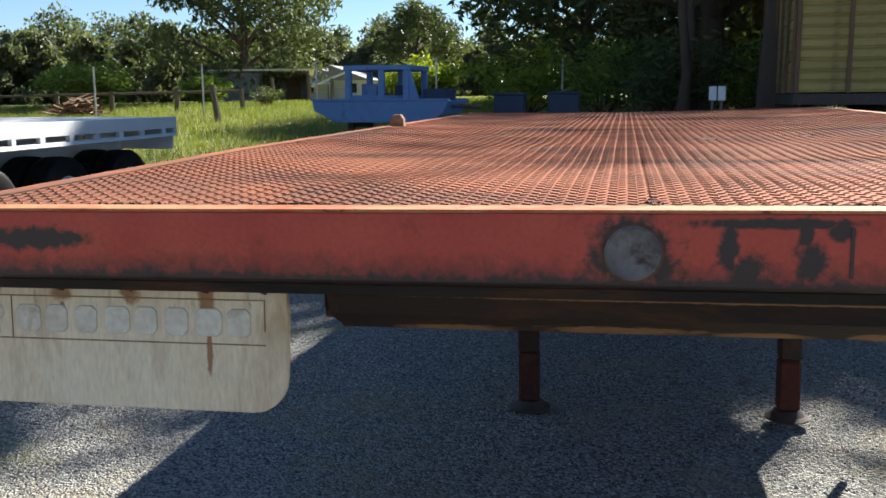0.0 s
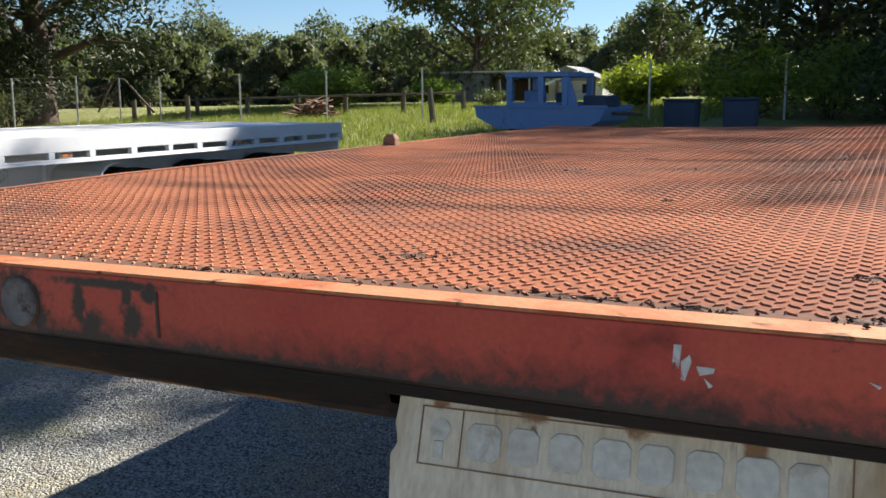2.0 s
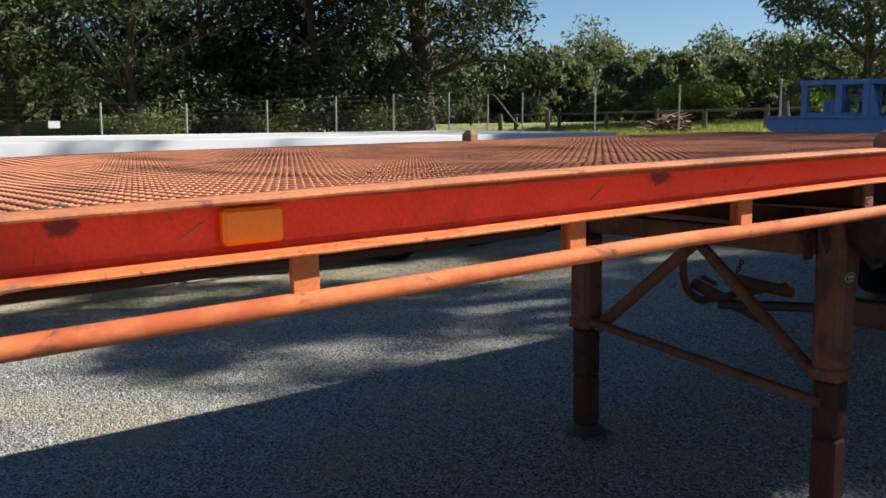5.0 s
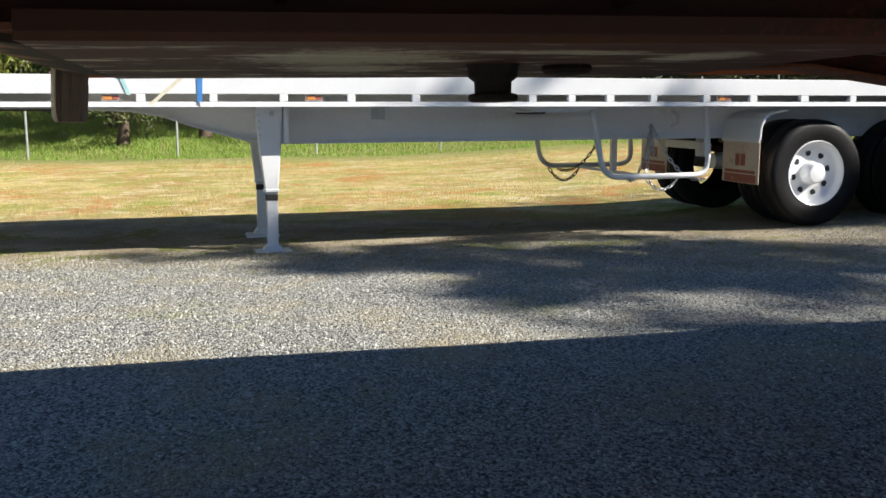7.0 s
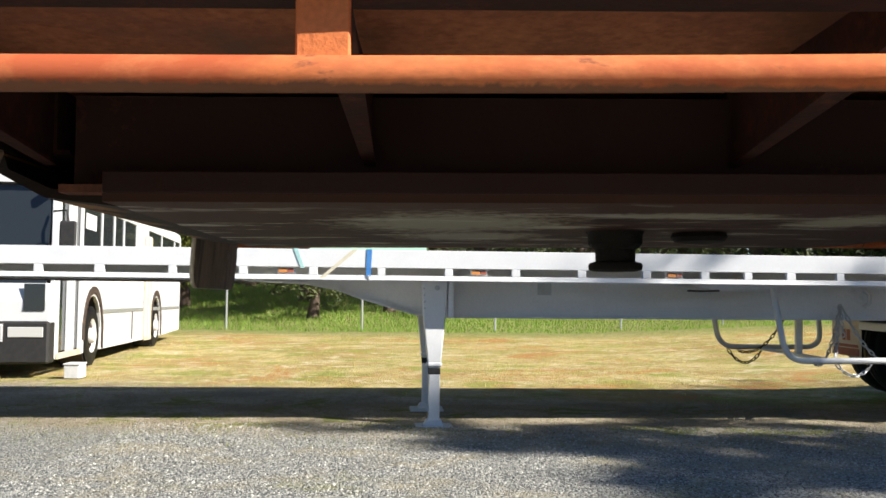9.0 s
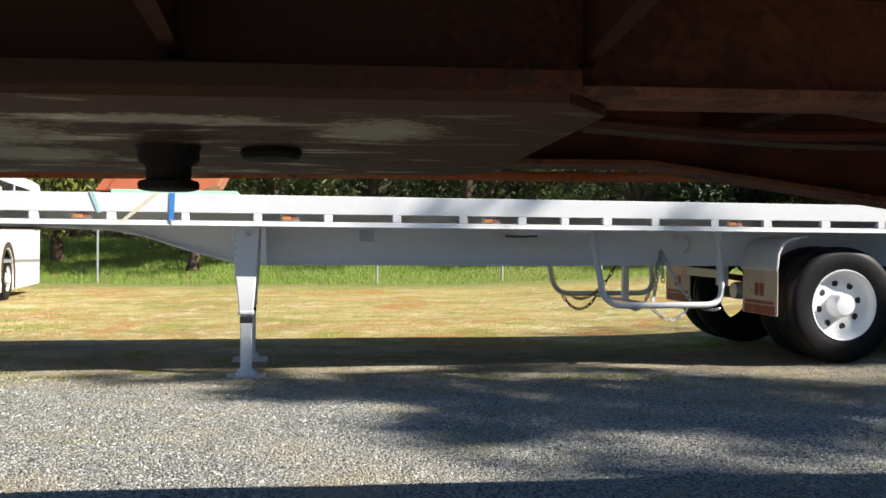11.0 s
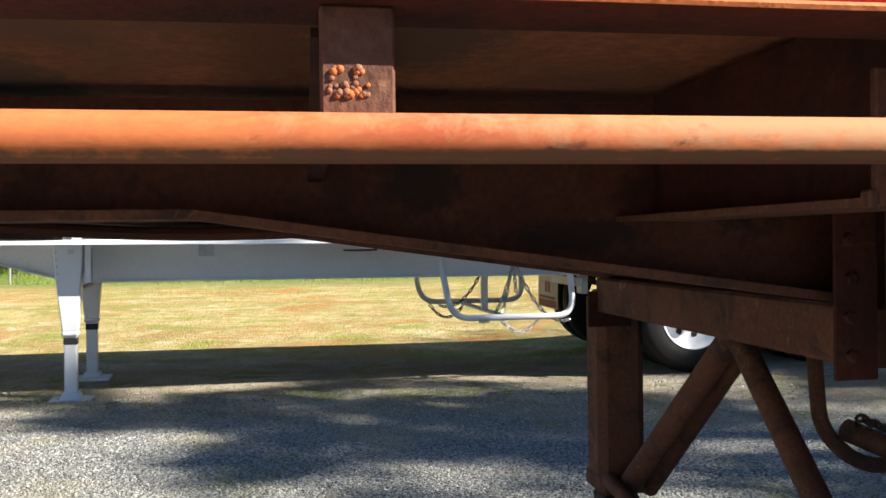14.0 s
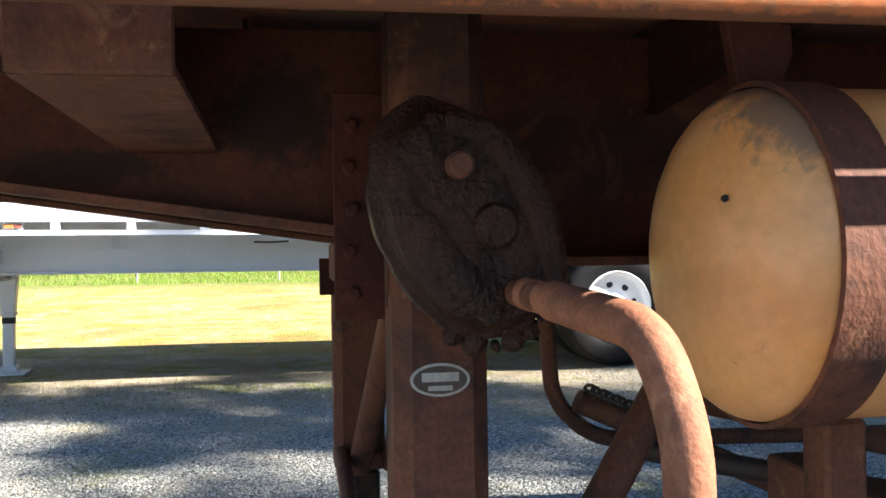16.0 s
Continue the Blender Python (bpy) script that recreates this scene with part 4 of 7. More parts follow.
    # amber side marker, reflector tape, light base and stains on the front
    part("side_marker", Geo().box(1.1925, 1.214, 0.534, 0.640, -0.070, -0.0125), AMBER, t, "amber side marker lamp", 0.006)
    part("light_base", Geo().lathe([(0.039, 0.002), (0.039, -0.003), (0.035, -0.005), (0.030, -0.003), (0.012, -0.002)], (-0.088, -0.001, -0.057), (0, 1, 0), 26), GREY_DISC, t, "grey round lamp base", smooth=True)
    part("light_base", Geo().lathe([(0.042, 0.002), (0.043, -0.0008), (0.038, -0.0015)], (-0.088, -0.0005, -0.057), (0, 1, 0), 26), LITTER, t, "dark ring round the lamp base")
    part("plate_edge", Geo().box(0.196, 0.201, -0.002, 0.001, -0.088, -0.02), DARK_METAL, t)
    part("reflector_tape", Geo().prism([(1.180, -0.016), (1.194, -0.015), (1.200, -0.022), (1.214, -0.026), (1.215, -0.050), (1.216, -0.078), (1.206, -0.081), (1.196, -0.076), (1.181, -0.078)], "y", -0.0015, 0.001), TAPE, t, "chipped white reflective tape")
    for pts in (((0.938, -0.022), (0.946, -0.022), (0.944, -0.048), (0.936, -0.050)), ((0.946, -0.040), (0.955, -0.032), (0.957, -0.040), (0.950, -0.062), (0.946, -0.060)), ((0.962, -0.044), (0.982, -0.044), (0.980, -0.050), (0.966, -0.054)), ((0.97, -0.056), (0.98, -0.064), (0.976, -0.067)), ((1.13, -0.041), (1.142, -0.045), (1.14, -0.048))):
        part("paint_flake", Geo().prism(list(pts), "y", -0.0012, 0.001), TAPE, t, "flaked white paint")
    # bright scratches and a dent mark along the red web
    for y in (0.47, 1.385, 1.97):
        part("scratch", Geo().prism([(y, -0.055), (y + 0.004, -0.058), (y + 0.045, -0.030), (y + 0.041, -0.029)], "x", 1.1915, 1.1935), BLEACHED, t, "pale scratch")

    # rubber flaps hung behind the front channel
    for x0, y0, swing, tilt in ((-1.213, 0.076, -4, 0.0), (0.570, 0.058, -21, -1.4)):
        w, h = 0.585, 0.210
        outline = [(0.0, 0.0), (w, 0.0), (w + 0.004, -0.05)] + [(w - 0.06 + 0.06 * math.cos(radians(q)), -h + 0.06 + 0.06 * math.sin(radians(q))) for q in range(0, -91, -18)] + \
                  [(0.06 + 0.06 * math.cos(radians(q)), -h + 0.06 + 0.06 * math.sin(radians(q))) for q in range(-90, -181, -18)] + [(-0.006, -0.09), (0.003, -0.075), (-0.004, -0.05)]
        me = make_mesh("mud_flap", Geo().prism(outline, "y", -0.006, 0.006), FLAP, 0.002)
        # a flap hangs from its top edge, its foot swung a little forward
        fl = new("mud_flap", me)
        fl.parent = t
        fl.matrix_basis = shift(x0, y0, -0.1295) @ Matrix.Rotation(radians(swing), 4, "X") @ Matrix.Rotation(radians(tilt), 4, "Y")
        fl["label"] = "cream rubber mud flap with a moulded panel and rust runs"
        part("flap_back", Geo().prism([(px_ * 0.985 + 0.004, pz * 0.985 - 0.002) for px_, pz in outline], "y", 0.0062, 0.0078), FLAP_BACK, fl, "brown road dirt on the back")
        # moulded frame line and raised plain marks
        for a in ((0.035, w - 0.035, -0.0255, -0.0235), (0.035, w - 0.035, -0.0985, -0.0965), (0.035, 0.037, -0.0985, -0.0235), (w - 0.037, w - 0.035, -0.075, -0.0235), (0.093, 0.0945, -0.097, -0.025)):
            part("moulded_line", Geo().box(a[0], a[1], -0.0072, -0.0058, a[2], a[3]), FLAP_LINE, fl, "rust-stained moulded line")
        for i in range(8):
            xa, hh, ww = 0.103 + i * 0.0545, 0.046, 0.041 if i % 3 else 0.046
            oct_ = [(xa + 0.008, -0.085), (xa + ww - 0.008, -0.085), (xa + ww, -0.077), (xa + ww, -0.093 + hh), (xa + ww - 0.008, -0.085 + hh), (xa + 0.008, -0.085 + hh), (xa, -0.093 + hh), (xa, -0.077)]
            part("raised_mark", Geo().prism(oct_, "y", -0.0084, -0.0060), FLAP_TEXT, fl, "worn raised block", 0.001)
        part("raised_mark", Geo().lathe([(0.014, 0), (0.014, 0.0022), (0.010, 0.0022)], (0.064, -0.0058, -0.052), (0, -1, 0), 18), FLAP_TEXT, fl, "worn raised disc")
        part("raised_mark", Geo().box(0.057, 0.071, -0.0082, -0.0058, -0.090, -0.066), FLAP_TEXT, fl, "worn raised block", 0.0015)
        for xr in (0.06, 0.19, 0.315, 0.45, 0.55):
            part("bolt", Geo().lathe([(0.008, 0), (0.008, 0.004), (0.005, 0.006)], (xr, -0.006, -0.007), (0, -1, 0), 6), LEG_RUST, fl, "rusty bolt head")

    # the stub box beside the near leg, and the tongue above it
    part("stub_face", Geo().box(1.128, 1.138, 2.969, 3.097, -0.210, -0.0895), LEG_RUST, t, "brown rusty face plate of the outrigger", 0.002)
    part("stub_sole", Geo().prism([(0.53, 2.957), (1.127, 2.969), (1.127, 3.097), (0.53, 3.086)], "z", -0.210, -0.202), LEG_RUST, t, "brown rusty sole plate of the outrigger")
    part("stub_web", Geo().box(0.53, 1.127, 3.02, 3.03, -0.2015, -0.02), RUST, t)
    part("stub_lip", Geo().box(1.126, 1.141, 2.960, 2.9695, -0.212, -0.196), LEG_RUST, t, bevel=0.002)
    g = Geo().prism([(1.15, 2.996), (1.255, 3.012), (1.284, 3.038), (1.290, 3.060), (1.274, 3.076), (1.15, 3.056)], "z", -0.112, -0.103)
    g.v = [(x, y, z - 0.20 * (x - 1.16)) for x, y, z in g.v]
    part("latch_tongue", g, ORANGE, t, "rounded steel latch tongue", 0.002)
    part("latch_boss", Geo().lathe([(0.02, 0), (0.022, 0.03), (0.016, 0.05)], (1.1385, 3.020, -0.106), (1, 0, 0), 16), LEG_RUST, t, smooth=True)

    # landing legs
    for s, x in ((-1, -0.58), (1, 0.711)):
        y, hw = (3.36, 0.066) if s < 0 else (3.367, 0.0595)
        leg = new("landing_leg", make_mesh("landing_leg", Geo().box(x - 0.063, x + 0.063, y - hw, y + hw, -0.90, -0.375 if s < 0 else -0.03), LEG_RUST, 0.022))
        leg.parent = t
        leg["label"] = "brown rusty square landing leg"
        part("leg_collar", Geo().box(x - 0.069, x + 0.069, y - 0.067, y + 0.067, -0.93, -0.872), LEG_RUST, leg, bevel=0.012)
        part("inner_leg", Geo().box(x - 0.053, x + 0.053, y - 0.052, y + 0.052, -1.17, -0.9305), GREASE, leg, "black greasy inner leg", 0.012)
        part("inner_leg", Geo().box(x - 0.052, x + 0.052, y - 0.051, y + 0.051, -1.43, -1.171), RUST, leg, "dark rusty inner leg", 0.012)
        part("foot", Geo().lathe([(0.105, -1.475), (0.108, -1.468), (0.085, -1.455), (0.058, -1.43)], (x, y, 0), (0, 0, 1), 20), DARK_METAL, leg, "rusty round foot plate")
        part("mount_plate", Geo().box(x - 0.070, x - 0.0635, 3.243, 3.312, -0.445, -0.14) if s > 0 else Geo().box(x + 0.07, x + 0.08, y - 0.10, y + 0.02, -0.47, -0.375), RUST, leg, "rusty mounting plate", 0.002)
        if s > 0:
            for k in range(5):
                part("bolt", Geo().lathe([(0.010, 0), (0.010, 0.007), (0.007, 0.009)], (x - 0.0635, 3.268 - 0.004 * (k % 2), -0.185 - 0.056 * k), (1, 0, 0), 6), RUST, leg)
            # gearbox cover on the outside of the leg, thick with grease
            def blob(cx, cz, rx, rz, dep, lean, seg=28, wob=0.03):
                out = []
                for q in (2 * math.pi * i / seg for i in range(seg)):
                    a, b = rx * math.cos(q), rz * math.sin(q)
                    k = 1 + wob * math.sin(3 * q + cz * 9) + wob * 0.6 * math.sin(7 * q)
                    ca, sa = math.cos(lean), math.sin(lean)
                    out.append((cx + (a * ca - b * sa) * k, cz + (a * sa + b * ca) * k))
                return out
            lean, seg = radians(27), 56
            g = Geo()
            rings = [(0.66, 0.772), (0.78, 0.80), (0.98, 0.832), (1.05, 0.850), (1.03, 0.866), (0.95, 0.872), (0.91, 0.882), (0.86, 0.904), (0.74, 0.911), (0.5, 0.913), (0.25, 0.914)]
            cy, cz = 3.376, -0.320
            outl = []
            for k, xx in rings:
                for py, pz in blob(cy, cz, 0.092, 0.140, 0, lean, seg, 0.02):
                    yy, zz = cy + (py - cy) * k, cz + (pz - cz) * k
                    lump = 0.010 * noise.noise((yy * 26, zz * 26, 1)) + 0.004 * noise.noise((yy * 70, zz * 70, 4))
                    outl.append((xx + lump, yy + 0.3 * lump, zz + lump * 0.6))
            g.add(outl, [(i * seg + k, i * seg + (k + 1) % seg, (i + 1) * seg + (k + 1) % seg, (i + 1) * seg + k) for i in range(len(rings) - 1) for k in range(seg)] + [tuple((len(rings) - 1) * seg + k for k in range(seg))])
            part("gearbox_cover", g, GREASE, leg, "lumpy oval gearbox cover black with grease", smooth=True)
            part("cover_boss", Geo().lathe([(0.026, 0.90), (0.026, 0.918), (0.021, 0.924), (0.001, 0.925)], (0, 3.403, -0.327), (1, 0, 0), 22), GREASE, leg, smooth=True)
            # the two swelling ribs that run round the gears
            for pts, r in (([(0.905, 3.352, -0.215), (0.910, 3.400, -0.225), (0.910, 3.438, -0.275), (0.908, 3.462, -0.340), (0.904, 3.475, -0.400)], [0.016, 0.022, 0.024, 0.024, 0.018]),
                           ([(0.900, 3.302, -0.245), (0.906, 3.312, -0.300), (0.908, 3.340, -0.350), (0.908, 3.375, -0.390), (0.904, 3.405, -0.425)], [0.014, 0.020, 0.024, 0.024, 0.018])):
                path = bend(pts, 0.05, 5)
                rad = [r[min(4, int(5 * i / len(path)))] for i in range(len(path))]
                rad = [(rad[max(0, i - 2)] + rad[i] + rad[min(len(rad) - 1, i + 2)]) / 3 for i in range(len(rad))]
                tb = Geo().tube(path, rad, 14)
                tb.v = [(0.888 + (vx - 0.888) * 0.75 + 0.004 * noise.noise((vx * 60, vy * 60, vz * 60)), vy, vz) for vx, vy, vz in tb.v]
                part("cover_rib", tb, GREASE, leg, "greasy cast rib", smooth=True)
            # grease hanging in clots below the cover's rim
            for k in range(11):
                a = lean + radians(200 + 13 * k)
                q = 0.8 + 0.4 * math.sin(k * 2.3)
                part("grease_clot", Geo().lathe([(0.001, 0), (0.013 * q, 0.004), (0.015 * q, 0.012), (0.009 * q, 0.019), (0.001, 0.022)], (0.846, cy + 0.098 * math.cos(a) * math.cos(lean) - 0.146 * math.sin(a) * math.sin(lean), cz + 0.098 * math.cos(a) * math.sin(lean) + 0.146 * math.sin(a) * math.cos(lean)), (0.8, 0.1 * math.sin(k), -0.5), 9), GREASE, leg, smooth=True)
            part("shaft_end", Geo().lathe([(0.0145, 0.90), (0.0145, 0.934), (0.011, 0.938), (0.001, 0.9385)], (0, 3.363, -0.262), (1, 0, 0), 20), LEG_RUST, leg, "rusty orange shaft end", smooth=True)
            part("crank_shaft", Geo().lathe([(0.015, 0.89), (0.015, 0.985), (0.012, 0.988)], (0, 3.428, -0.400), (1, 0, 0), 16), LEG_RUST, leg, smooth=True)
            path = bend([(0.955, 3.424, -0.398), (0.99, 3.440, -0.403), (1.17, 3.475, -0.420), (1.205, 3.489, -0.50), (1.205, 3.493, -0.88)], 0.10, 9)
            part("crank_handle", Geo().tube(path, [0.017] * 8 + [0.0205] * (len(path) - 8), 16), CRANK, leg, "bent rusty crank handle", smooth=True)
            # oval badge with plain bars for its lettering
            bd = part("badge", Geo().prism([(3.363 + 0.037 * math.cos(q), -0.511 + 0.0205 * math.sin(q)) for q in (2 * math.pi * i / 28 for i in range(28))], "x", x + 0.061, x + 0.0655), BADGE, leg, "oval aluminium maker's badge")
            part("badge_ground", Geo().prism([(3.363 + 0.0335 * math.cos(q), -0.511 + 0.0172 * math.sin(q)) for q in (2 * math.pi * i / 28 for i in range(28))], "x", x + 0.0657, x + 0.0662), BADGE_DARK, bd)
            part("badge_bar", Geo().box(x + 0.0663, x + 0.0672, 3.340, 3.386, -0.513, -0.502), BADGE, bd)
            part("badge_bar", Geo().box(x + 0.0663, x + 0.0672, 3.348, 3.378, -0.524, -0.518), BADGE, bd)
            part("torn_opening", Geo().prism([(0.672, -0.275), (0.690, -0.262), (0.708, -0.292), (0.714, -0.33), (0.726, -0.372), (0.720, -0.395), (0.706, -0.425), (0.697, -0.405), (0.686, -0.372), (0.677, -0.335)], "y", y - hw - 0.0015, y - hw + 0.004), BLACK, leg, "dark torn opening in the leg")
            part("torn_lip", Geo().prism([(0.708, -0.262), (0.717, -0.262), (0.726, -0.33), (0.737, -0.385), (0.730, -0.41), (0.722, -0.398), (0.727, -0.372), (0.715, -0.33)], "y", y - hw - 0.004, y - hw + 0.003), LEG_RUST, leg, "bent bare lip of the tear")
    # cross channel between the legs and the braces below it
    part("leg_cross_channel", Geo().box(-0.513, 0.647, 3.285, 3.345, -0.43, -0.338), LEG_RUST, t, "rusty channel joining the landing legs", 0.006)
    braces = [((0.045, 3.40, -0.435), (-0.50, 3.355, -0.915), 0.029), ((0.045, 3.40, -0.435), (0.68, 3.37, -0.96), 0.026), ((-0.50, 3.31, -0.88), (0.70, 3.31, -1.02), 0.021),
              ((0.71, 3.425, -0.97), (0.55, 3.86, -0.372), 0.027), ((-0.54, 3.44, -0.92), (0.02, 3.46, -0.432), 0.026)]
    for a, b, r in braces:
        part("brace_tube", Geo().tube([a, b], r, 14), LEG_RUST, t, "rusty brace tube", smooth=True)
    part("bent_tube", Geo().tube(bend([(-0.34, 3.80, -0.33), (-0.33, 3.825, -0.74), (-0.32, 3.93, -0.835), (-0.30, 4.75, -0.855)], 0.11, 8), 0.0205, 14), LEG_RUST, t, "bent rusty tube", smooth=True)
    part("rear_strut", Geo().tube([(-0.30, 3.88, -0.735), (-0.30, 4.55, -1.03)], 0.030, 12), LEG_RUST, t, "rusty suspension strut", smooth=True)
    part("rear_strut", Geo().tube([(-0.30, 4.18, -0.74), (-0.30, 4.80, -0.90)], 0.034, 12), LEG_RUST, t, "rusty suspension strut", smooth=True)
    part("rear_strut", Geo().tube([(-0.28, 4.05, -0.862), (0.55, 4.62, -0.86)], 0.026, 12), DARK_METAL, t, smooth=True)
    part("low_bar", Geo().box(0.30, 0.95, 4.05, 4.13, -0.86, -0.74), LEG_RUST, t, "rusty low cross bar", 0.006)
    part("tank_post", Geo().box(0.74, 0.80, 3.86, 3.92, -1.02, -0.58), LEG_RUST, t, bevel=0.006)
    # short chain on the strut
    links(t, [(-0.272, 4.145 + 0.0125 * k, -0.76 + 0.0065 * k + 0.0006 * k * k) for k in range(10)], 0.026, DARK_METAL, "safety_chain", "short dark chain")
    links(t, [(-0.272, 3.895 + 0.0165 * k, -0.697 - 0.0072 * k) for k in range(9)], 0.030, DARK_METAL, "safety_chain", "short dark chain")

    # air tank slung along the side
    cx, cz, r = 0.98, -0.362, 0.174
    prof = [(0.001, 0.0)] + [(r * q, 0.087 * (1 - math.sqrt(1 - q * q))) for q in (0.2, 0.4, 0.55, 0.7, 0.82, 0.9, 0.955, 0.985, 1.0)] + [(r, 1.15), (0.15, 1.22), (0.001, 1.26)]
    tank = part("air_tank", Geo().lathe(prof, (cx, 3.575, cz), (0, 1, 0), 56, closed=False), TANK, t, "cream air tank stained by rust", smooth=True)
    for y in (3.655, 4.45):
        part("tank_strap", Geo().lathe([(r + 0.001, 0), (r + 0.007, 0.001), (r + 0.007, 0.060), (r + 0.001, 0.061)], (cx, y, cz), (0, 1, 0), 48, closed=False), LEG_RUST, tank, "rusty steel tank strap", smooth=True)
        part("tank_hanger", Geo().prism([(y - 0.01, -0.02), (y + 0.075, -0.02), (y + 0.085, -0.14), (y + 0.06, -0.20), (y + 0.02, -0.19)], "x", cx - 0.06, cx - 0.04), RUST, tank, "rusty tank hanger", 0.002)
    part("tank_port", Geo().lathe([(0.004, 0), (0.003, 0.003)], (1.070, 3.5905, -0.307), (0.35, -0.9, 0.2), 8), BLACK, tank)

    # the rear half of the cambered deck falls away behind the crest
    fall, end = 0.047, 10.4
    def rear(x0, x1, z0, z1):
        g = Geo().box(x0, x1, DECK_END + 0.001, end, z0, z1)
        g.v = [(x, y, z - fall * (y - DECK_END)) for x, y, z in g.v]
        return g
    part("deck_plate", rear(-1.175, 1.175, -0.010, -0.001), DECK, t, "rust-brown steel deck plate")
    for s in (-1, 1):
        part("side_edge_strip", rear(*sorted((s * 1.176, s * 1.25)), -0.010, 0.002), ORANGE, t)
        part("side_rail", rear(*sorted((s * 1.188, s * 1.20)), -0.10, -0.0105), RED, t)
        part("main_beam", rear(*sorted((s * 0.515, s * 0.525)), -0.33, -0.0105), RUST, t)
    for k in range(7):
        y = 6.2 + 0.65 * k
        part("cross_member", Geo().box(-1.18, 1.18, y - 0.02, y + 0.02, -0.10 - fall * (y - DECK_END), -0.012 - fall * (y - DECK_END)), RUST, t)
    for y in (7.7, 8.95):
        zc = -0.955 + 0.043 * (y - 6.4)
        part("axle", Geo().tube([(-1.05, y, zc), (1.05, y, zc)], 0.06, 14), DARK_METAL, t, smooth=True)
        for s in (-1, 1):
            for x in (0.80, 1.10):
                part("wheel", Geo().lathe([(0.20, -0.11), (0.30, -0.12), (0.44, -0.115), (0.495, -0.08), (0.497, 0.08), (0.44, 0.115), (0.30, 0.12), (0.20, 0.11)], (s * x, y, zc), (1, 0, 0), 32), TYRE, t, "black tyre", smooth=True)
            part("spring_hanger", Geo().box(*sorted((s * 0.47, s * 0.57)), y - 0.07, y + 0.07, zc, -0.40), DARK_METAL, t)
    return t


def links(parent, pts, size, material, name, label):
    """A chain of oval links along a path, as one part."""
    g = Geo()
    for k in range(len(pts) - 1):
        a, b = Vector(pts[k]), Vector(pts[k + 1])
        d = b - a
        L = d.length * 0.72
        d.normalize()
        n = d.orthogonal().normalized()
        if k % 2:
            n = d.cross(n)
        c = (a + b) / 2
        w = size * 0.5
        loop = [c + d * (L * 0.95 * math.cos(q)) + n * (w * 0.8 * math.sin(q)) for q in (2 * math.pi * i / 10 for i in range(11))]
        g.tube(loop, size * 0.16, 6, caps=False)
    return part(name, g, material, parent, label, smooth=True)


build_red_trailer()


def build_deck_clutter():
    """The two blocks on the deck's edges, and crumbs of dirt and leaf litter."""
    def on_deck(x, y, h=0.0):
        return (RED_POSE @ Vector((x, y, h)))
    for x, y, s in ((-1.195, 3.13, 1.0), (1.205, 2.70, 0.95)):
        b = thing("wood_block", "weathered brown wooden block on the edge of the deck", "block", "blocks on the deck", m=Matrix.Translation(on_deck(x, y, 0.003)))
        prof = [(-0.036, -0.03), (0.036, -0.028), (0.034, 0.03), (-0.034, 0.032)]
        v = [(px * s, py * s, 0.0) for px, py in prof] + [(px * s * 0.95, py * s * 0.95, 0.045 * s) for px, py in prof] + [(px * s * 0.5, py * s * 0.55, 0.068 * s) for px, py in prof]
        g = Geo().add(v, [(3, 2, 1, 0), (0, 1, 5, 4), (1, 2, 6, 5), (2, 3, 7, 6), (3, 0, 4, 7), (4, 5, 9, 8), (5, 6, 10, 9), (6, 7, 11, 10), (7, 4, 8, 11), (8, 9, 10, 11)])
        part("block", g, WOODBLOCK, b, bevel=0.004)
    rng = random.Random(21)
    g = Geo()
    heaps = [(0.46, 0.295, 0.048, 0.026), (0.43, 0.070, 0.10, 0.011), (0.20, 0.066, 0.10, 0.010), (1.126, 0.322, 0.030, 0.018), (0.17, 1.975, 0.08, 0.04), (0.51, 2.08, 0.07, 0.03), (1.12, 0.07, 0.04, 0.018), (1.185, 0.066, 0.032, 0.016), (0.95, 0.075, 0.07, 0.014), (0.8, 0.09, 0.10, 0.012), (-0.06, 0.12, 0.012, 0.03), (0.37, 3.48, 0.10, 0.03), (0.62, 3.36, 0.05, 0.02),
             (0.95, 2.6, 0.06, 0.03), (-0.6, 0.075, 0.12, 0.010), (-0.9, 0.08, 0.06, 0.010), (1.0, 1.65, 0.02, 0.012), (0.66, 1.2, 0.016, 0.010), (0.3, 2.5, 0.02, 0.01)]
    for k, (cx, cy, rx, ry) in enumerate(heaps):
        rings, seg = (0.0, 0.35, 0.7, 1.0), 18
        vs = []
        for q in rings:
            for i in range(seg):
                a = 2 * math.pi * i / seg
                w = 0.75 + 0.55 * noise.noise((2 * math.cos(a), 2 * math.sin(a), k * 3.1))
                x, y = cx + rx * q * w * math.cos(a), max(0.03, cy + ry * q * w * math.sin(a))
                h = (1 - q) * (0.004 + 0.004 * noise.noise((x * 90, y * 90, k))) - 0.0004
                vs.append(RED_POSE @ Vector((x, y, max(deck_wave(x, y), 0.0032 if y < 0.057 else -1) + h)))
        g.add(vs, [(r * seg + i, r * seg + (i + 1) % seg, (r + 1) * seg + (i + 1) % seg, (r + 1) * seg + i) for r in range(3) for i in range(seg)])
        for _ in range(26):
            x, y = cx + rng.gauss(0, rx * 0.7), max(0.03, cy + rng.gauss(0, ry * 0.8))
            if abs(x) > 1.22:
                continue
            s = 0.0012 + 0.0028 * rng.random() ** 2
            c = RED_POSE @ Vector((x, y, max(deck_wave(x, y), 0.0032 if y < 0.057 else -1) + s * 0.5))
            q = rng.random() * 6.28
            e = 1 + 2.2 * rng.random() ** 2
            u, v = Vector((math.cos(q), math.sin(q), 0)) * s * e, Vector((-math.sin(q), math.cos(q), 0)) * s
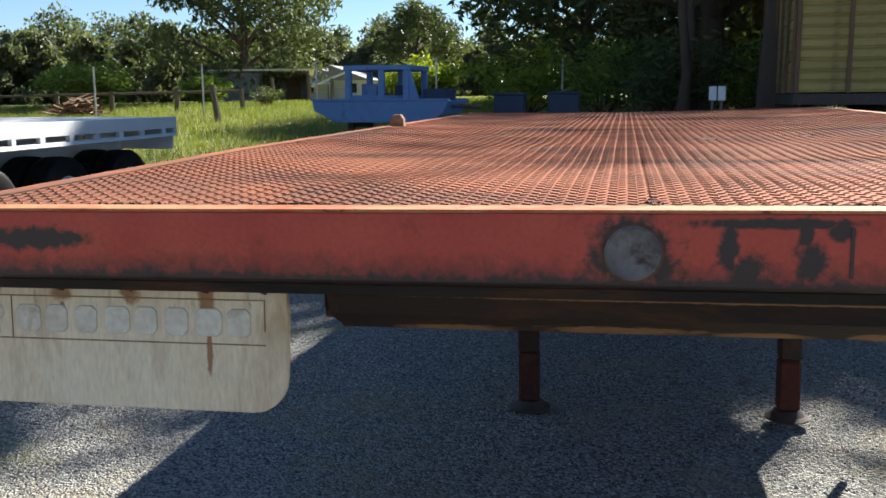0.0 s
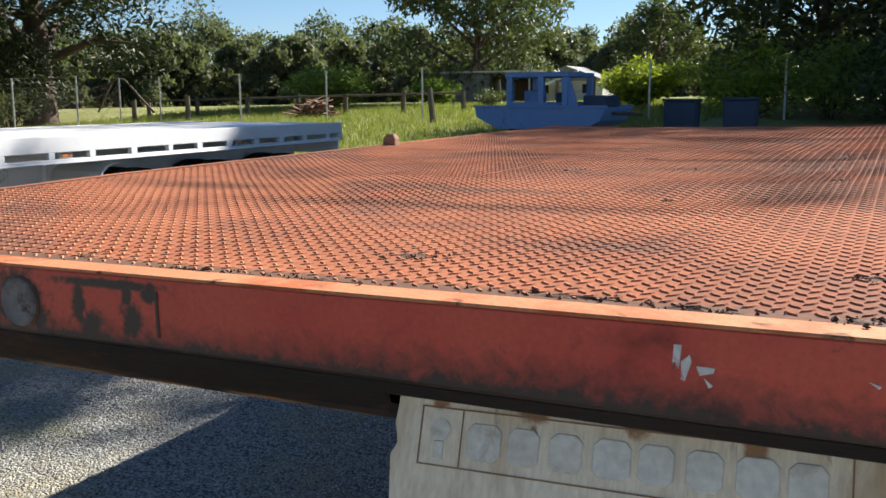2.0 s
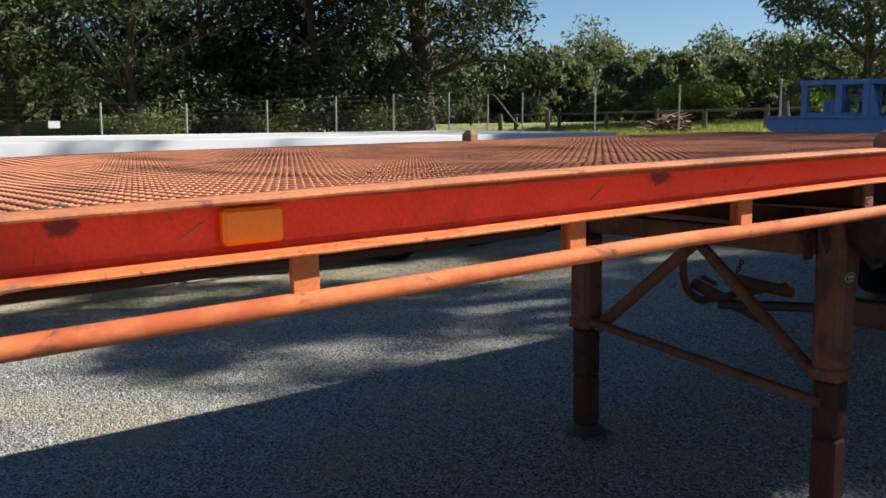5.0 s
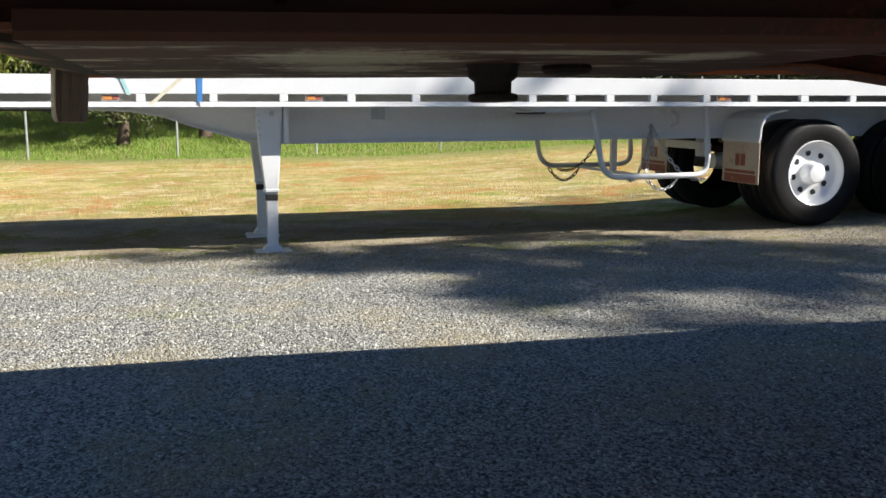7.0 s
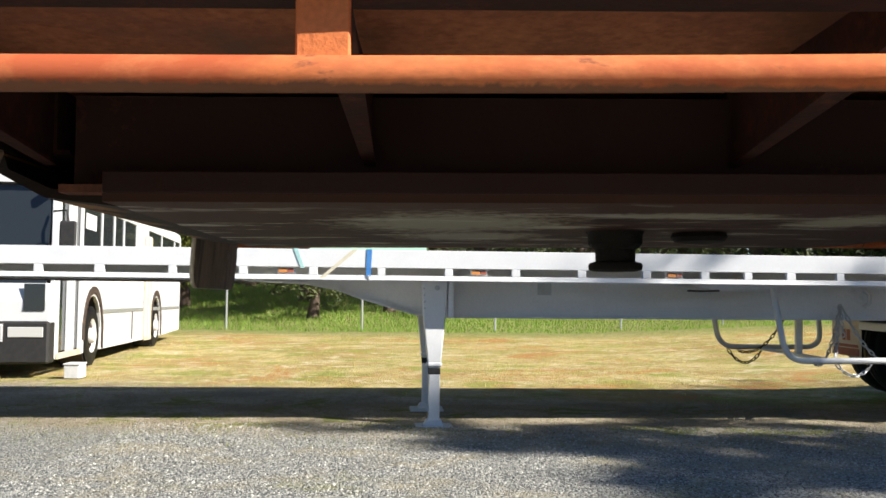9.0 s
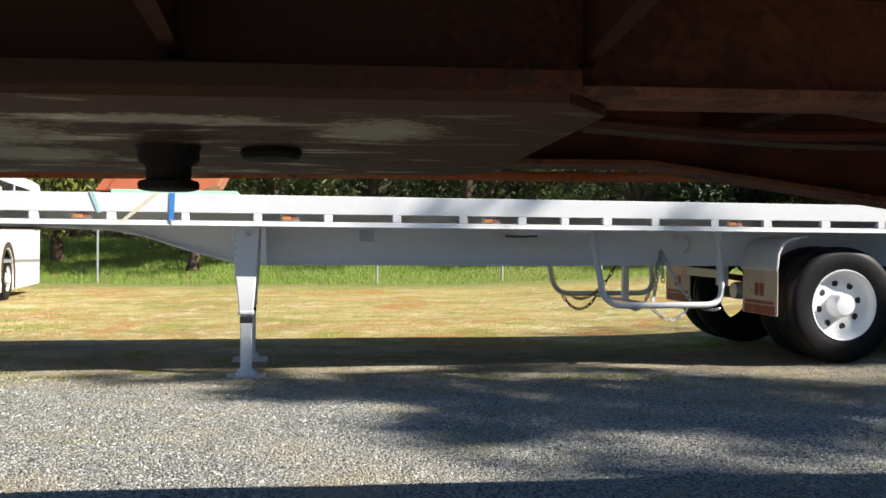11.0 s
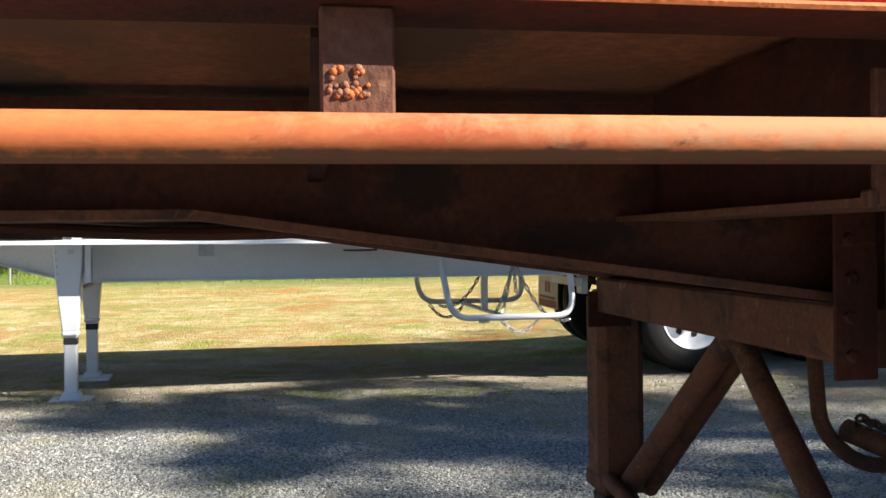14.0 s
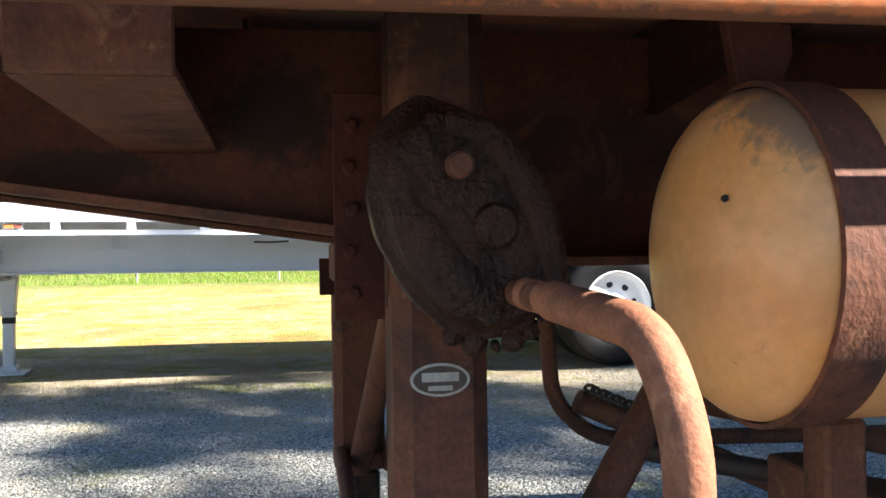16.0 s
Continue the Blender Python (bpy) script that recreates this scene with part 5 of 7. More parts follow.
            g.add([c + u, c + v, c - u, c - v, c + Vector((0, 0, s)), c - Vector((0, 0, s * 0.6))], [(0, 1, 4), (1, 2, 4), (2, 3, 4), (3, 0, 4), (1, 0, 5), (2, 1, 5), (3, 2, 5), (0, 3, 5)])
    tagged(new("leaf_litter", make_mesh("leaf_litter", g, LITTER)), "dark crumbs of dirt and leaf litter on the deck", "litter", kind="stuff")


build_deck_clutter()


def build_spider_thread():
    w = thing("spider_thread", "thin pale spider thread hanging from the red rail", "spider web", m=RED_POSE)
    pts = [(1.262, 3.052, -0.035), (1.262, 3.094, -0.068), (1.264, 3.076, -0.105), (1.262, 3.063, -0.141)]
    part("thread", Geo().tube(pts, 0.00045, 5), TAPE, w)


build_spider_thread()


# ---- the white flat-top trailer beyond ----
WHITE_POSE = Matrix.Translation((-5.248, 0, 0)) @ Matrix.Rotation(radians(3.1), 4, "Z")
SLOTS = [(-3.75, -3.28), (-3.22, -2.77), (-2.71, -2.30), (-2.234, -1.84), (-1.763, -1.273), (-1.211, -0.727), (-0.661, -0.178), (-0.11, 0.366), (0.425, 0.904), (0.969, 1.445), (1.511, 1.984),
         (2.051, 2.521), (2.589, 3.008), (3.076, 3.371), (3.436, 3.729), (3.804, 4.155), (4.22, 4.68), (4.75, 5.16), (5.235, 5.70), (5.785, 6.24), (6.31, 6.70), (6.79, 7.23),
         (7.326, 7.752), (7.846, 8.275), (8.378, 8.807), (8.905, 9.388), (9.48, 9.74)]


def wheel_parts(parent, x, y, z, s, rim=True):
    """A tyre and, on the outside, its white rim with a hub and hand holes. s: which way is outside."""
    prof = [(0.312, -0.12), (0.36, -0.135), (0.45, -0.14), (0.495, -0.125), (0.512, -0.10), (0.515, -0.05), (0.505, -0.045), (0.505, -0.035), (0.516, -0.03), (0.516, 0.03), (0.505, 0.035), (0.505, 0.045),
            (0.515, 0.05), (0.512, 0.10), (0.495, 0.125), (0.45, 0.14), (0.36, 0.135), (0.312, 0.12)]
    w = part("wheel", Geo().lathe(prof, (x, y, z), (s, 0, 0), 44, closed=False), TYRE, parent, "dusty black tyre", smooth=True)
    if rim:
        g = Geo().lathe([(0.314, 0.122), (0.309, 0.129), (0.298, 0.122), (0.284, 0.06), (0.265, 0.045), (0.20, 0.035), (0.13, 0.03), (0.115, 0.034), (0.105, 0.06), (0.100, 0.125), (0.085, 0.145), (0.05, 0.150), (0.001, 0.151)], (x, y, z), (s, 0, 0), 40, closed=False)
        rm = part("rim", g, RIM, w, "white steel rim", smooth=True)
        for k in range(8):
            a = 2 * math.pi * k / 8 + 0.2
            part("hand_hole", Geo().lathe([(0.030, 0.030), (0.030, 0.0375)], (x, y + math.cos(a) * 0.195, z + math.sin(a) * 0.195), (s, 0, 0), 16), BLACK, rm)
    return w


def build_white_trailer():
    t = thing("flatbed_trailer", "white flat-top semi-trailer with slotted side rails, parked on its legs", "trailer", m=WHITE_POSE)
    y0, y1, top, st, sb, bot = -3.95, 9.80, 1.413, 1.270, 1.210, 1.176
    for x0, x1 in ((-0.045, 0.0), (-2.5, -2.455)):
        g = Geo().box(x0, x1, y0, y1, st, top).box(x0, x1, y0, y1, bot, sb)
        edges = [y0] + [v for s in SLOTS for v in s] + [y1]
        for a, b in zip(edges[::2], edges[1::2]):
            g.box(x0, x1, a, b, sb, st)
        part("side_rail", g, WHITE, t, "glossy white slotted side rail", 0.003)
    part("rail_lip", Geo().box(-0.02, 0.014, y0, y1, bot - 0.006, bot + 0.004), WHITE, t, bevel=0.002)
    part("deck_floor", Geo().box(-2.454, -0.046, y0, y1, top - 0.05, top - 0.008), OFFWHITE, t, "dusty white deck floor")
    part("rear_board", Geo().box(-2.45, -0.05, y1 - 0.04, y1 - 0.001, 1.0, top - 0.051), BEAM_GREY, t)
    part("front_board", Geo().box(-2.45, -0.05, y0 + 0.001, y0 + 0.04, bot, top - 0.051), WHITE, t)
    for x in (-0.75, -1.75):
        poly = [(y0 + 0.05, 1.17), (-0.75, 1.165), (-0.26, 1.145), (0.0, 1.10), (0.2, 1.03), (0.45, 0.955), (0.705, 0.888), (0.985, 0.865), (3.6, 0.872), (y1 - 0.06, 0.885), (y1 - 0.06, 1.3), (y0 + 0.05, 1.3)]
        part("main_beam", Geo().prism(poly, "x", x - 0.006, x + 0.006), BEAM_GREY, t, "pale grey deep chassis beam")
        g = Geo()
        for (a, za), (b, zb) in zip(poly[:9], poly[1:10]):
            g.add([(x + o, y, z - q) for q in (0, 0.014) for o, y, z in ((-0.07, a, za), (0.07, a, za), (0.07, b, zb), (-0.07, b, zb))], [(0, 1, 2, 3), (4, 7, 6, 5), (0, 4, 5, 1), (1, 5, 6, 2), (2, 6, 7, 3), (3, 7, 4, 0)])
        part("beam_flange", g, BEAM_GREY, t, weld=True)
    bar = None
    for k in range(27):
        y = y0 + 0.3 + 0.51 * k
        g = Geo().box(-2.45, -0.05, -0.02, 0.02, 1.29, 1.36)
        if bar is None:
            bar = part("cross_member", g, BEAM_GREY, t)
            bar.matrix_basis = shift(0, y, 0)
        else:
            again(bar, t, shift(0, y, 0))
    part("skid_plate", Geo().box(-2.0, -0.5, y0 + 0.1, -0.8, 1.14, 1.155), DARK_METAL, t)
    # lamps in the slots
    for y in (-3.0, -0.42, 1.12, 2.73, 4.85, 7.45):
        lamp = part("side_lamp", Geo().box(-0.034, -0.016, y, y + 0.070, 1.224, 1.258), AMBER_DULL, t, "small dull amber side lamp", 0.004)
        part("lamp_base", Geo().box(-0.044, -0.0345, y - 0.012, y + 0.135, 1.216, 1.266), OFFWHITE, lamp)
        part("lamp_lens", Geo().box(-0.034, -0.018, y + 0.074, y + 0.12, 1.226, 1.256), MUDFLAP_RED, lamp, "dull red lamp lens", 0.003)
    # landing legs
    for x in (-0.30, -1.38):
        g = Geo()
        g.prism([(0.728, 1.175), (0.950, 1.175), (0.930, 0.86), (0.900, 0.50), (0.790, 0.50), (0.750, 0.86)], "x", x - 0.055, x + 0.055)
        leg = part("landing_leg", g, WHITE, t, "white tapered landing leg", 0.008)
        part("inner_leg", Geo().box(x - 0.042, x + 0.042, 0.800, 0.892, -0.005, 0.50), WHITE, leg, "bright white inner leg", 0.006)
        part("leg_band", Geo().box(x - 0.045, x + 0.045, 0.797, 0.895, 0.40, 0.455), BLACK, leg, "black greasy band", 0.004)
        part("leg_collar", Geo().box(x - 0.062, x + 0.062, 0.783, 0.908, 0.462, 0.508), WHITE, leg, bevel=0.014)
        part("foot", Geo().box(x - 0.13, x + 0.13, 0.69, 1.0, -0.045, -0.02).prism([(0.76, -0.02), (0.93, -0.02), (0.905, 0.03), (0.787, 0.03)], "x", x - 0.06, x + 0.06), WHITE, leg, "white foot plate", 0.005)
        part("leg_bracket", Geo().box(x - 0.07, x + 0.03, 0.955, 1.0, 0.875, 1.175), BEAM_GREY, leg, bevel=0.003)
        part("leg_bracket", Geo().box(x - 0.50, x - 0.03, 0.76, 0.94, 0.95, 1.05), BEAM_GREY, leg, bevel=0.003)
        part("bolt", Geo().lathe([(0.022, 0), (0.022, 0.012), (0.012, 0.014)], (x + 0.055, 0.86, 1.115), (1, 0, 0), 14), GALV, leg)
        for k in range(4):
            part("bolt", Geo().lathe([(0.009, 0), (0.009, 0.006)], (x + 0.055, 0.752 + 0.003 * k, 1.11 - 0.055 * k), (1, 0, 0), 8), GALV, leg)
    part("leg_shaft", Geo().tube([(-1.33, 0.85, 0.80), (-0.35, 0.85, 0.80)], 0.02, 10), BEAM_GREY, t, smooth=True)
    part("data_plate", Geo().box(-0.7438, -0.740, 1.785, 1.91, 1.06, 1.165), GALV, t, "dull metal data plate")
    # hanger hoops for the spare, with a cross bar and chains
    for x, a, b in ((-0.30, 3.73, 4.95), (-2.10, 3.83, 5.06)):
        path = bend([(x, a, 1.19), (x, a + 0.13, 0.525), (x, b, 0.530), (x, b - 0.06, 1.19)], 0.17, 8)
        part("hanger_hoop", Geo().tube(path, 0.027, 14), WHITE if x > -1 else BEAM_GREY, t, "bent white tube hoop", smooth=True)
    part("hoop_bar", Geo().box(-2.10, -0.30, 4.36, 4.42, 0.500, 0.525), BEAM_GREY, t, bevel=0.004)
    part("hoop_post", Geo().box(-1.22, -1.17, 4.36, 4.42, 0.526, 0.86), BEAM_GREY, t, bevel=0.004)
    part("tie_plate", Geo().prism([(2.95, 1.172), (3.75, 1.172), (3.62, 1.13), (3.15, 1.12)], "x", -0.6, -0.12), BEAM_GREY, t, "white tapered bracket")
    part("tie_hook", Geo().tube([(-0.11, 2.93, 1.115), (-0.11, 3.05, 1.112), (-0.11, 3.2, 1.118)], 0.008, 8), DARK_METAL, t)
    part("beam_hook", Geo().tube([(-0.72, 4.78, 1.13), (-0.66, 4.80, 1.09), (-0.66, 4.80, 1.02), (-0.72, 4.78, 0.98)], 0.018, 8), WHITE, t, smooth=True)

    def hang(a, b, sagz, n):
        a, b = Vector(a), Vector(b)
        return [a.lerp(b, i / n) - Vector((0, 0, sagz * 4 * (i / n) * (1 - i / n))) for i in range(n + 1)]
    for a, b, s, n in (((-0.27, 4.10, 0.50), (-0.62, 4.50, 0.98), 0.16, 22), ((-0.27, 4.90, 0.50), (-0.62, 4.52, 0.98), 0.17, 22), ((-0.62, 4.50, 1.0), (-0.60, 4.52, 0.72), 0.0, 10), ((-2.08, 4.15, 0.49), (-1.78, 4.55, 0.90), 0.15, 20), ((-0.30, 4.30, 0.50), (-0.30, 4.62, 0.50), 0.10, 14), ((-2.10, 4.05, 0.50), (-2.10, 4.42, 0.50), 0.14, 14), ((-0.62, 4.50, 1.0), (-0.32, 4.30, 0.52), 0.02, 18)):
        links(t, hang(a, b, s, max(7, int(n * 0.75))), 0.036, GALV if a[0] > -1 else DARK_METAL, "hanger_chain", "looped steel chain")
    # mudguard and flap ahead of the first wheels
    for x0, x1 in ((-0.70, -0.08), (-2.42, -1.80)):
        prof = [(5.62, 1.132), (5.54, 1.128), (5.45, 1.105), (5.38, 1.055), (5.345, 0.98), (5.335, 0.86)]
        g = Geo()
        for (a, za), (b, zb) in zip(prof, prof[1:]):
            g.add([(x, y + q, z - q * 0.5) for q in (0, 0.008) for x, y, z in ((x0, a, za), (x1, a, za), (x1, b, zb), (x0, b, zb))], [(0, 1, 2, 3), (4, 7, 6, 5), (0, 4, 5, 1), (1, 5, 6, 2), (2, 6, 7, 3), (3, 7, 4, 0)])
        part("mudguard", g, WHITE, t, "white rounded mudguard", smooth=True, weld=True)
        lip = [(x1, y, z) for y, z in prof]
        part("guard_rim", Geo().tube(lip, 0.013, 8), WHITE, t, smooth=True)
        part("guard_bar", Geo().box(x0, x1, 5.325, 5.34, 0.835, 0.865), WHITE, t, bevel=0.002)
        fl = part("mud_flap", Geo().box(x0 + 0.01, x1 - 0.005, 5.341, 5.351, 0.44, 0.850), MUDFLAP, t, "cream mud flap with rust-red print", 0.003)
        c = (x0 + x1) / 2
        for a, b, z0, z1 in ((-0.075, -0.008, 0.605, 0.72), (0.012, 0.085, 0.605, 0.72), (-0.25, 0.25, 0.535, 0.565), (-0.26, 0.27, 0.445, 0.525)):
            part("printed_mark", Geo().box(c + a, c + b, 5.3385, 5.3412, z0, z1), MUDFLAP_RED, fl, "rust-red printed mark")
    # axles and dual wheels
    for y in (6.00, 7.34, 8.70):
        part("axle", Geo().tube([(-2.3, y, 0.535), (-0.4, y, 0.535)], 0.065, 14), DARK_METAL, t, smooth=True)
        for x, s, rim in ((-0.235, 1, True), (-0.56, 1, False), (-1.94, -1, False), (-2.265, -1, True)):
            wheel_parts(t, x, y, 0.535, s, rim and (s > 0))
        for x in (-0.80, -1.70):
            part("spring", Geo().prism([(y - 0.62, 0.82), (y - 0.3, 0.70), (y, 0.65), (y + 0.3, 0.70), (y + 0.62, 0.82), (y + 0.62, 0.86), (y + 0.3, 0.76), (y, 0.72), (y - 0.3, 0.76), (y - 0.62, 0.86)], "x", x - 0.045, x + 0.045), DARK_METAL, t)
        part("air_drum", Geo().lathe([(0.001, 0), (0.075, 0.004), (0.085, 0.06), (0.085, 0.12), (0.05, 0.15)], (-0.95, y - 0.62, 0.62), (0, 1, 0), 18), GALV, t, smooth=True)
    part("valve_box", Geo().box(-1.15, -1.0, 5.30, 5.36, 0.66, 0.90).box(-1.6, -0.9, 5.2, 5.26, 0.74, 0.82), WHITE, t, bevel=0.006)
    # straps hooked over the rail
    for a, b, w, mtl in (((0.30, 1.416), (0.293, 1.205), 0.042, STRAP_BLUE), ((0.19, 1.416), (-0.085, 1.178), 0.042, STRAP_CREAM), ((-0.285, 1.416), (-0.225, 1.262), 0.032, STRAP_TEAL)):
        g = Geo()
        dy = w / 2
        g.prism([(a[0] - dy, a[1]), (a[0] + dy, a[1]), (b[0] + dy * 0.9, b[1]), (b[0] - dy * 0.9, b[1])], "x", 0.0025, 0.006)
        g.box(-0.08, 0.0035, a[0] - dy, a[0] + dy, 1.4145, 1.4175)
        part("tie_strap", g, mtl, t, "flat webbing strap over the rail")
    part("strap_hook", Geo().tube([(0.008, 0.293, 1.21), (0.012, 0.293, 1.185), (0.004, 0.293, 1.165), (-0.02, 0.293, 1.168)], 0.008, 8), GALV, t, smooth=True)


build_white_trailer()


def build_bucket():
    m = WHITE_POSE @ shift(-1.15, 0.22, 1.405)
    b = thing("digger_bucket", "orange steel digger bucket strapped down on a pale green base", "bucket", m=m)
    part("base_plate", Geo().box(-0.85, 0.85, -0.42, 0.55, 0.0, 0.05), GREEN, b, "pale green steel base", 0.004)
    prof = [(-0.62, 0.06), (0.18, 0.05), (0.36, 0.12), (0.44, 0.27), (0.41, 0.45), (0.28, 0.62), (0.14, 0.78), (0.04, 0.90), (-0.06, 0.86), (-0.20, 0.68)]
    for x in (-0.42, 0.40):
        part("side_plate", Geo().prism(prof, "x", x, x + 0.02), BUCKET, b, "orange side plate", 0.004)
    g = Geo()
    for (a, za), (c, zc) in zip(prof[:8], prof[1:9]):
        g.add([(x, y, z) for x in (-0.41, 0.41) for y, z in ((a, za), (c, zc))] + [(x, y * 0.96 - 0.01, z * 0.96 + 0.012) for x in (-0.41, 0.41) for y, z in ((a, za), (c, zc))],
              [(0, 1, 3, 2), (4, 6, 7, 5), (0, 4, 5, 1), (2, 3, 7, 6)])
    part("shell", g, BUCKET, b, "curved orange shell", smooth=True)
    part("rib", Geo().prism([(-0.52, 0.07), (-0.44, 0.07), (0.04, 0.72), (0.0, 0.76)], "x", 0.42, 0.435), BUCKET, b)
    part("hinge_ear", Geo().prism([(-0.10, 0.80), (0.02, 0.92), (-0.02, 1.0), (-0.12, 1.0), (-0.18, 0.92)], "x", -0.2, -0.14).prism([(-0.10, 0.80), (0.02, 0.92), (-0.02, 1.0), (-0.12, 1.0), (-0.18, 0.92)], "x", 0.14, 0.2), RUST, b, "dark hinge ear", 0.004)
    part("hinge_pin", Geo().tube([(-0.24, -0.08, 0.94), (0.24, -0.08, 0.94)], 0.04, 14), LEG_RUST, b, smooth=True)
    part("pin_boss", Geo().lathe([(0.05, 0), (0.05, 0.05)], (0.42, 0.16, 0.66), (1, 0, 0), 16), BUCKET, b)
    part("tie_strap", Geo().prism([(-0.075, 1.005), (-0.035, 1.005), (0.11, 0.06), (0.07, 0.05)], "x", 0.438, 0.442).box(-0.44, 0.442, -0.075, -0.035, 1.0, 1.006), STRAP_CREAM, b, "cream webbing strap")
    for z0, z1 in ((0.62, 0.80), (0.12, 0.30)):
        ya = lambda z: -0.055 + 0.145 * (1.005 - z) / 0.95
        part("tie_strap", Geo().prism([(ya(z1) - 0.021, z1), (ya(z1) + 0.021, z1), (ya(z0) + 0.021, z0), (ya(z0) - 0.021, z0)], "x", 0.4425, 0.444), STRAP_TEAL, b, "teal webbing strap")
    part("ratchet", Geo().box(0.438, 0.46, 0.04, 0.13, 0.0505, 0.10), GALV, b, bevel=0.006)


build_bucket()


# ---- the bus ----
def build_bus():
    m = Matrix.Translation((-9.48, -3.92, -0.075)) @ Matrix.Rotation(radians(6.9), 4, "Z") @ Matrix.Rotation(-0.018, 4, "Y") @ Matrix.Scale(0.91, 4)
    b = thing("bus", "old white single-deck bus with open front door, parked on dry grass", "bus", m=m)
    L, H0, H1, W = 12.16, 0.24, 2.78, 2.45                      # runs to -x, its near side at y = 0
    # near side with wheel arches cut out
    def arch(cx):
        return [(cx + 0.58, H0), (cx + 0.58, 0.62)] + arc(cx, 0.58, 0.56, 10, 170, 8)[1:-1] + [(cx - 0.58, 0.62), (cx - 0.58, H0)]
    g = Geo().prism([(-1.72, 1.62), (-L, 1.62), (-L, H0 + 0.05)] + list(reversed(arch(-8.5))) + list(reversed(arch(-2.46))) + [(-1.72, H0)], "y", -0.06, 0.0)
    part("side_panel", g, WHITE, b, "white lower side panel", 0.004)
    part("side_panel", Geo().box(-L, 0, -W, -W + 0.06, H0, 2.7), OFFWHITE, b)
    part("roof",
         Geo().add([(x, y, z) for x in (-L, -0.12) for y, z in ((0.0, 2.70), (-0.03, 2.80), (-0.16, 2.88), (-0.6, 2.93), (-W + 0.6, 2.93), (-W + 0.16, 2.88), (-W, 2.7))],
                   [tuple(range(7)), tuple(range(13, 6, -1))] + [(i, (i + 1) % 7, 7 + (i + 1) % 7, 7 + i) for i in range(7)]), WHITE, b, "white roof")
    part("roof_pod", Geo().prism([(-0.7, 2.93), (-0.9, 3.10), (-4.6, 3.08), (-5.0, 2.93)], "y", -1.9, -0.35), WHITE, b, "raised white roof pod", 0.02)
    part("cant_rail", Geo().box(-L, -1.72, -0.05, 0.0, 2.58, 2.699), WHITE, b, bevel=0.004)
    part("rear_panel", Geo().box(-L - 0.02, -L, -W, 0, H0 + 0.1, 2.7), WHITE, b)
    part("floor", Geo().box(-L + 0.02, -0.1, -W + 0.07, -0.07, 0.72, 0.80), BLACK, b)
    # pillars and panes
    xs = [-1.72, -3.03, -4.0, -4.84, -6.1, -7.4, -9.2, -11.2, -L]
    for x in xs:
        part("pillar", Geo().box(x, x + 0.06, -0.05, -0.001, 1.621, 2.579), WHITE, b)
    for a, c in zip(xs, xs[1:]):
        if c in (-7.4,):
            part("side_panel", Geo().box(c + 0.06, a, -0.04, -0.003, 1.621, 2.579), WHITE, b)
            continue
        part("window", Geo().box(c + 0.06, a, -0.03, -0.018, 1.621, 2.579), GLASS, b, "dark side window")
    part("notice", Geo().box(-2.6, -1.9, -0.016, -0.013, 2.2, 2.45), PLASTIC, b, "pale sheet in the window")
    for z in (0.84,):
        part("rub_strip", Geo().box(-L, -3.1, 0.001, 0.012, z, z + 0.075), GALV, b, "grey rub strip")
    # open door well at the front
    part("door_well", Geo().box(-1.71, -0.28, -0.9, -0.8, 0.25, 2.58), BLACK, b)
    part("door_glass", Geo().box(-1.66, -0.31, -0.05, -0.035, 0.34, 2.56), GLASS, b, "dark folded door glass")
    for x, w in ((-1.66, 0.07), (-1.24, 0.05), (-1.10, 0.05), (-0.95, 0.05), (-0.40, 0.09)):
        part("door_leaf", Geo().box(x, x + w, -0.034, 0.012, 0.32, 2.565), WHITE, b, "white door leaf frame", 0.006)
    part("door_step", Geo().box(-1.66, -0.31, -0.034, 0.02, 0.24, 0.319), MUDFLAP, b, "worn yellow step edge")
    part("door_head", Geo().box(-1.72, 0.0, -0.06, 0.0, 2.57, 2.699), WHITE, b)
    part("front_pillar", Geo().box(-0.30, -0.16, -0.06, 0.0, H0, 2.569), WHITE, b, bevel=0.01)
    part("front_panel", Geo().prism([(0.0, H0 + 0.1), (0.05, 1.05), (-0.02, 1.30), (-0.20, 1.30), (-0.20, H0 + 0.1)], "y", -W, -0.001), WHITE, b, "white front panel", 0.02)
    part("windscreen", Geo().prism([(-0.03, 1.302), (-0.06, 1.302), (-0.26, 2.69), (-0.22, 2.69)], "y", -W + 0.1, -0.08), GLASS, b, "raked dark windscreen")
    part("bumper", Geo().box(-0.22, 0.09, -W - 0.01, 0.012, H0 - 0.04, 0.78), BLACK, b, "black bumper", 0.03)
    part("headlamp", Geo().box(0.09, 0.105, -0.52, -0.06, 0.56, 0.70), LAMP_GLASS, b, "rectangular headlamp", 0.01)
    part("headlamp", Geo().box(0.09, 0.105, -W + 0.06, -W + 0.52, 0.56, 0.70), LAMP_GLASS, b, "rectangular headlamp", 0.01)
    part("mirror", Geo().box(0.10, 0.16, 0.12, 0.34, 1.75, 2.15), BLACK, b, "black mirror", 0.02)
    part("mirror_arm", Geo().tube([(-0.1, -0.02, 2.3), (0.1, 0.2, 2.3), (0.13, 0.23, 2.15)], 0.015, 8), BLACK, b)
    for cx in (-2.46, -8.5):
        part("arch_lining", Geo().lathe([(0.60, -0.40), (0.60, -0.02), (0.575, -0.02), (0.575, -0.40)], (cx, -0.02, 0.56), (0, 1, 0), 26, closed=False), BLACK, b, "dark wheel arch")
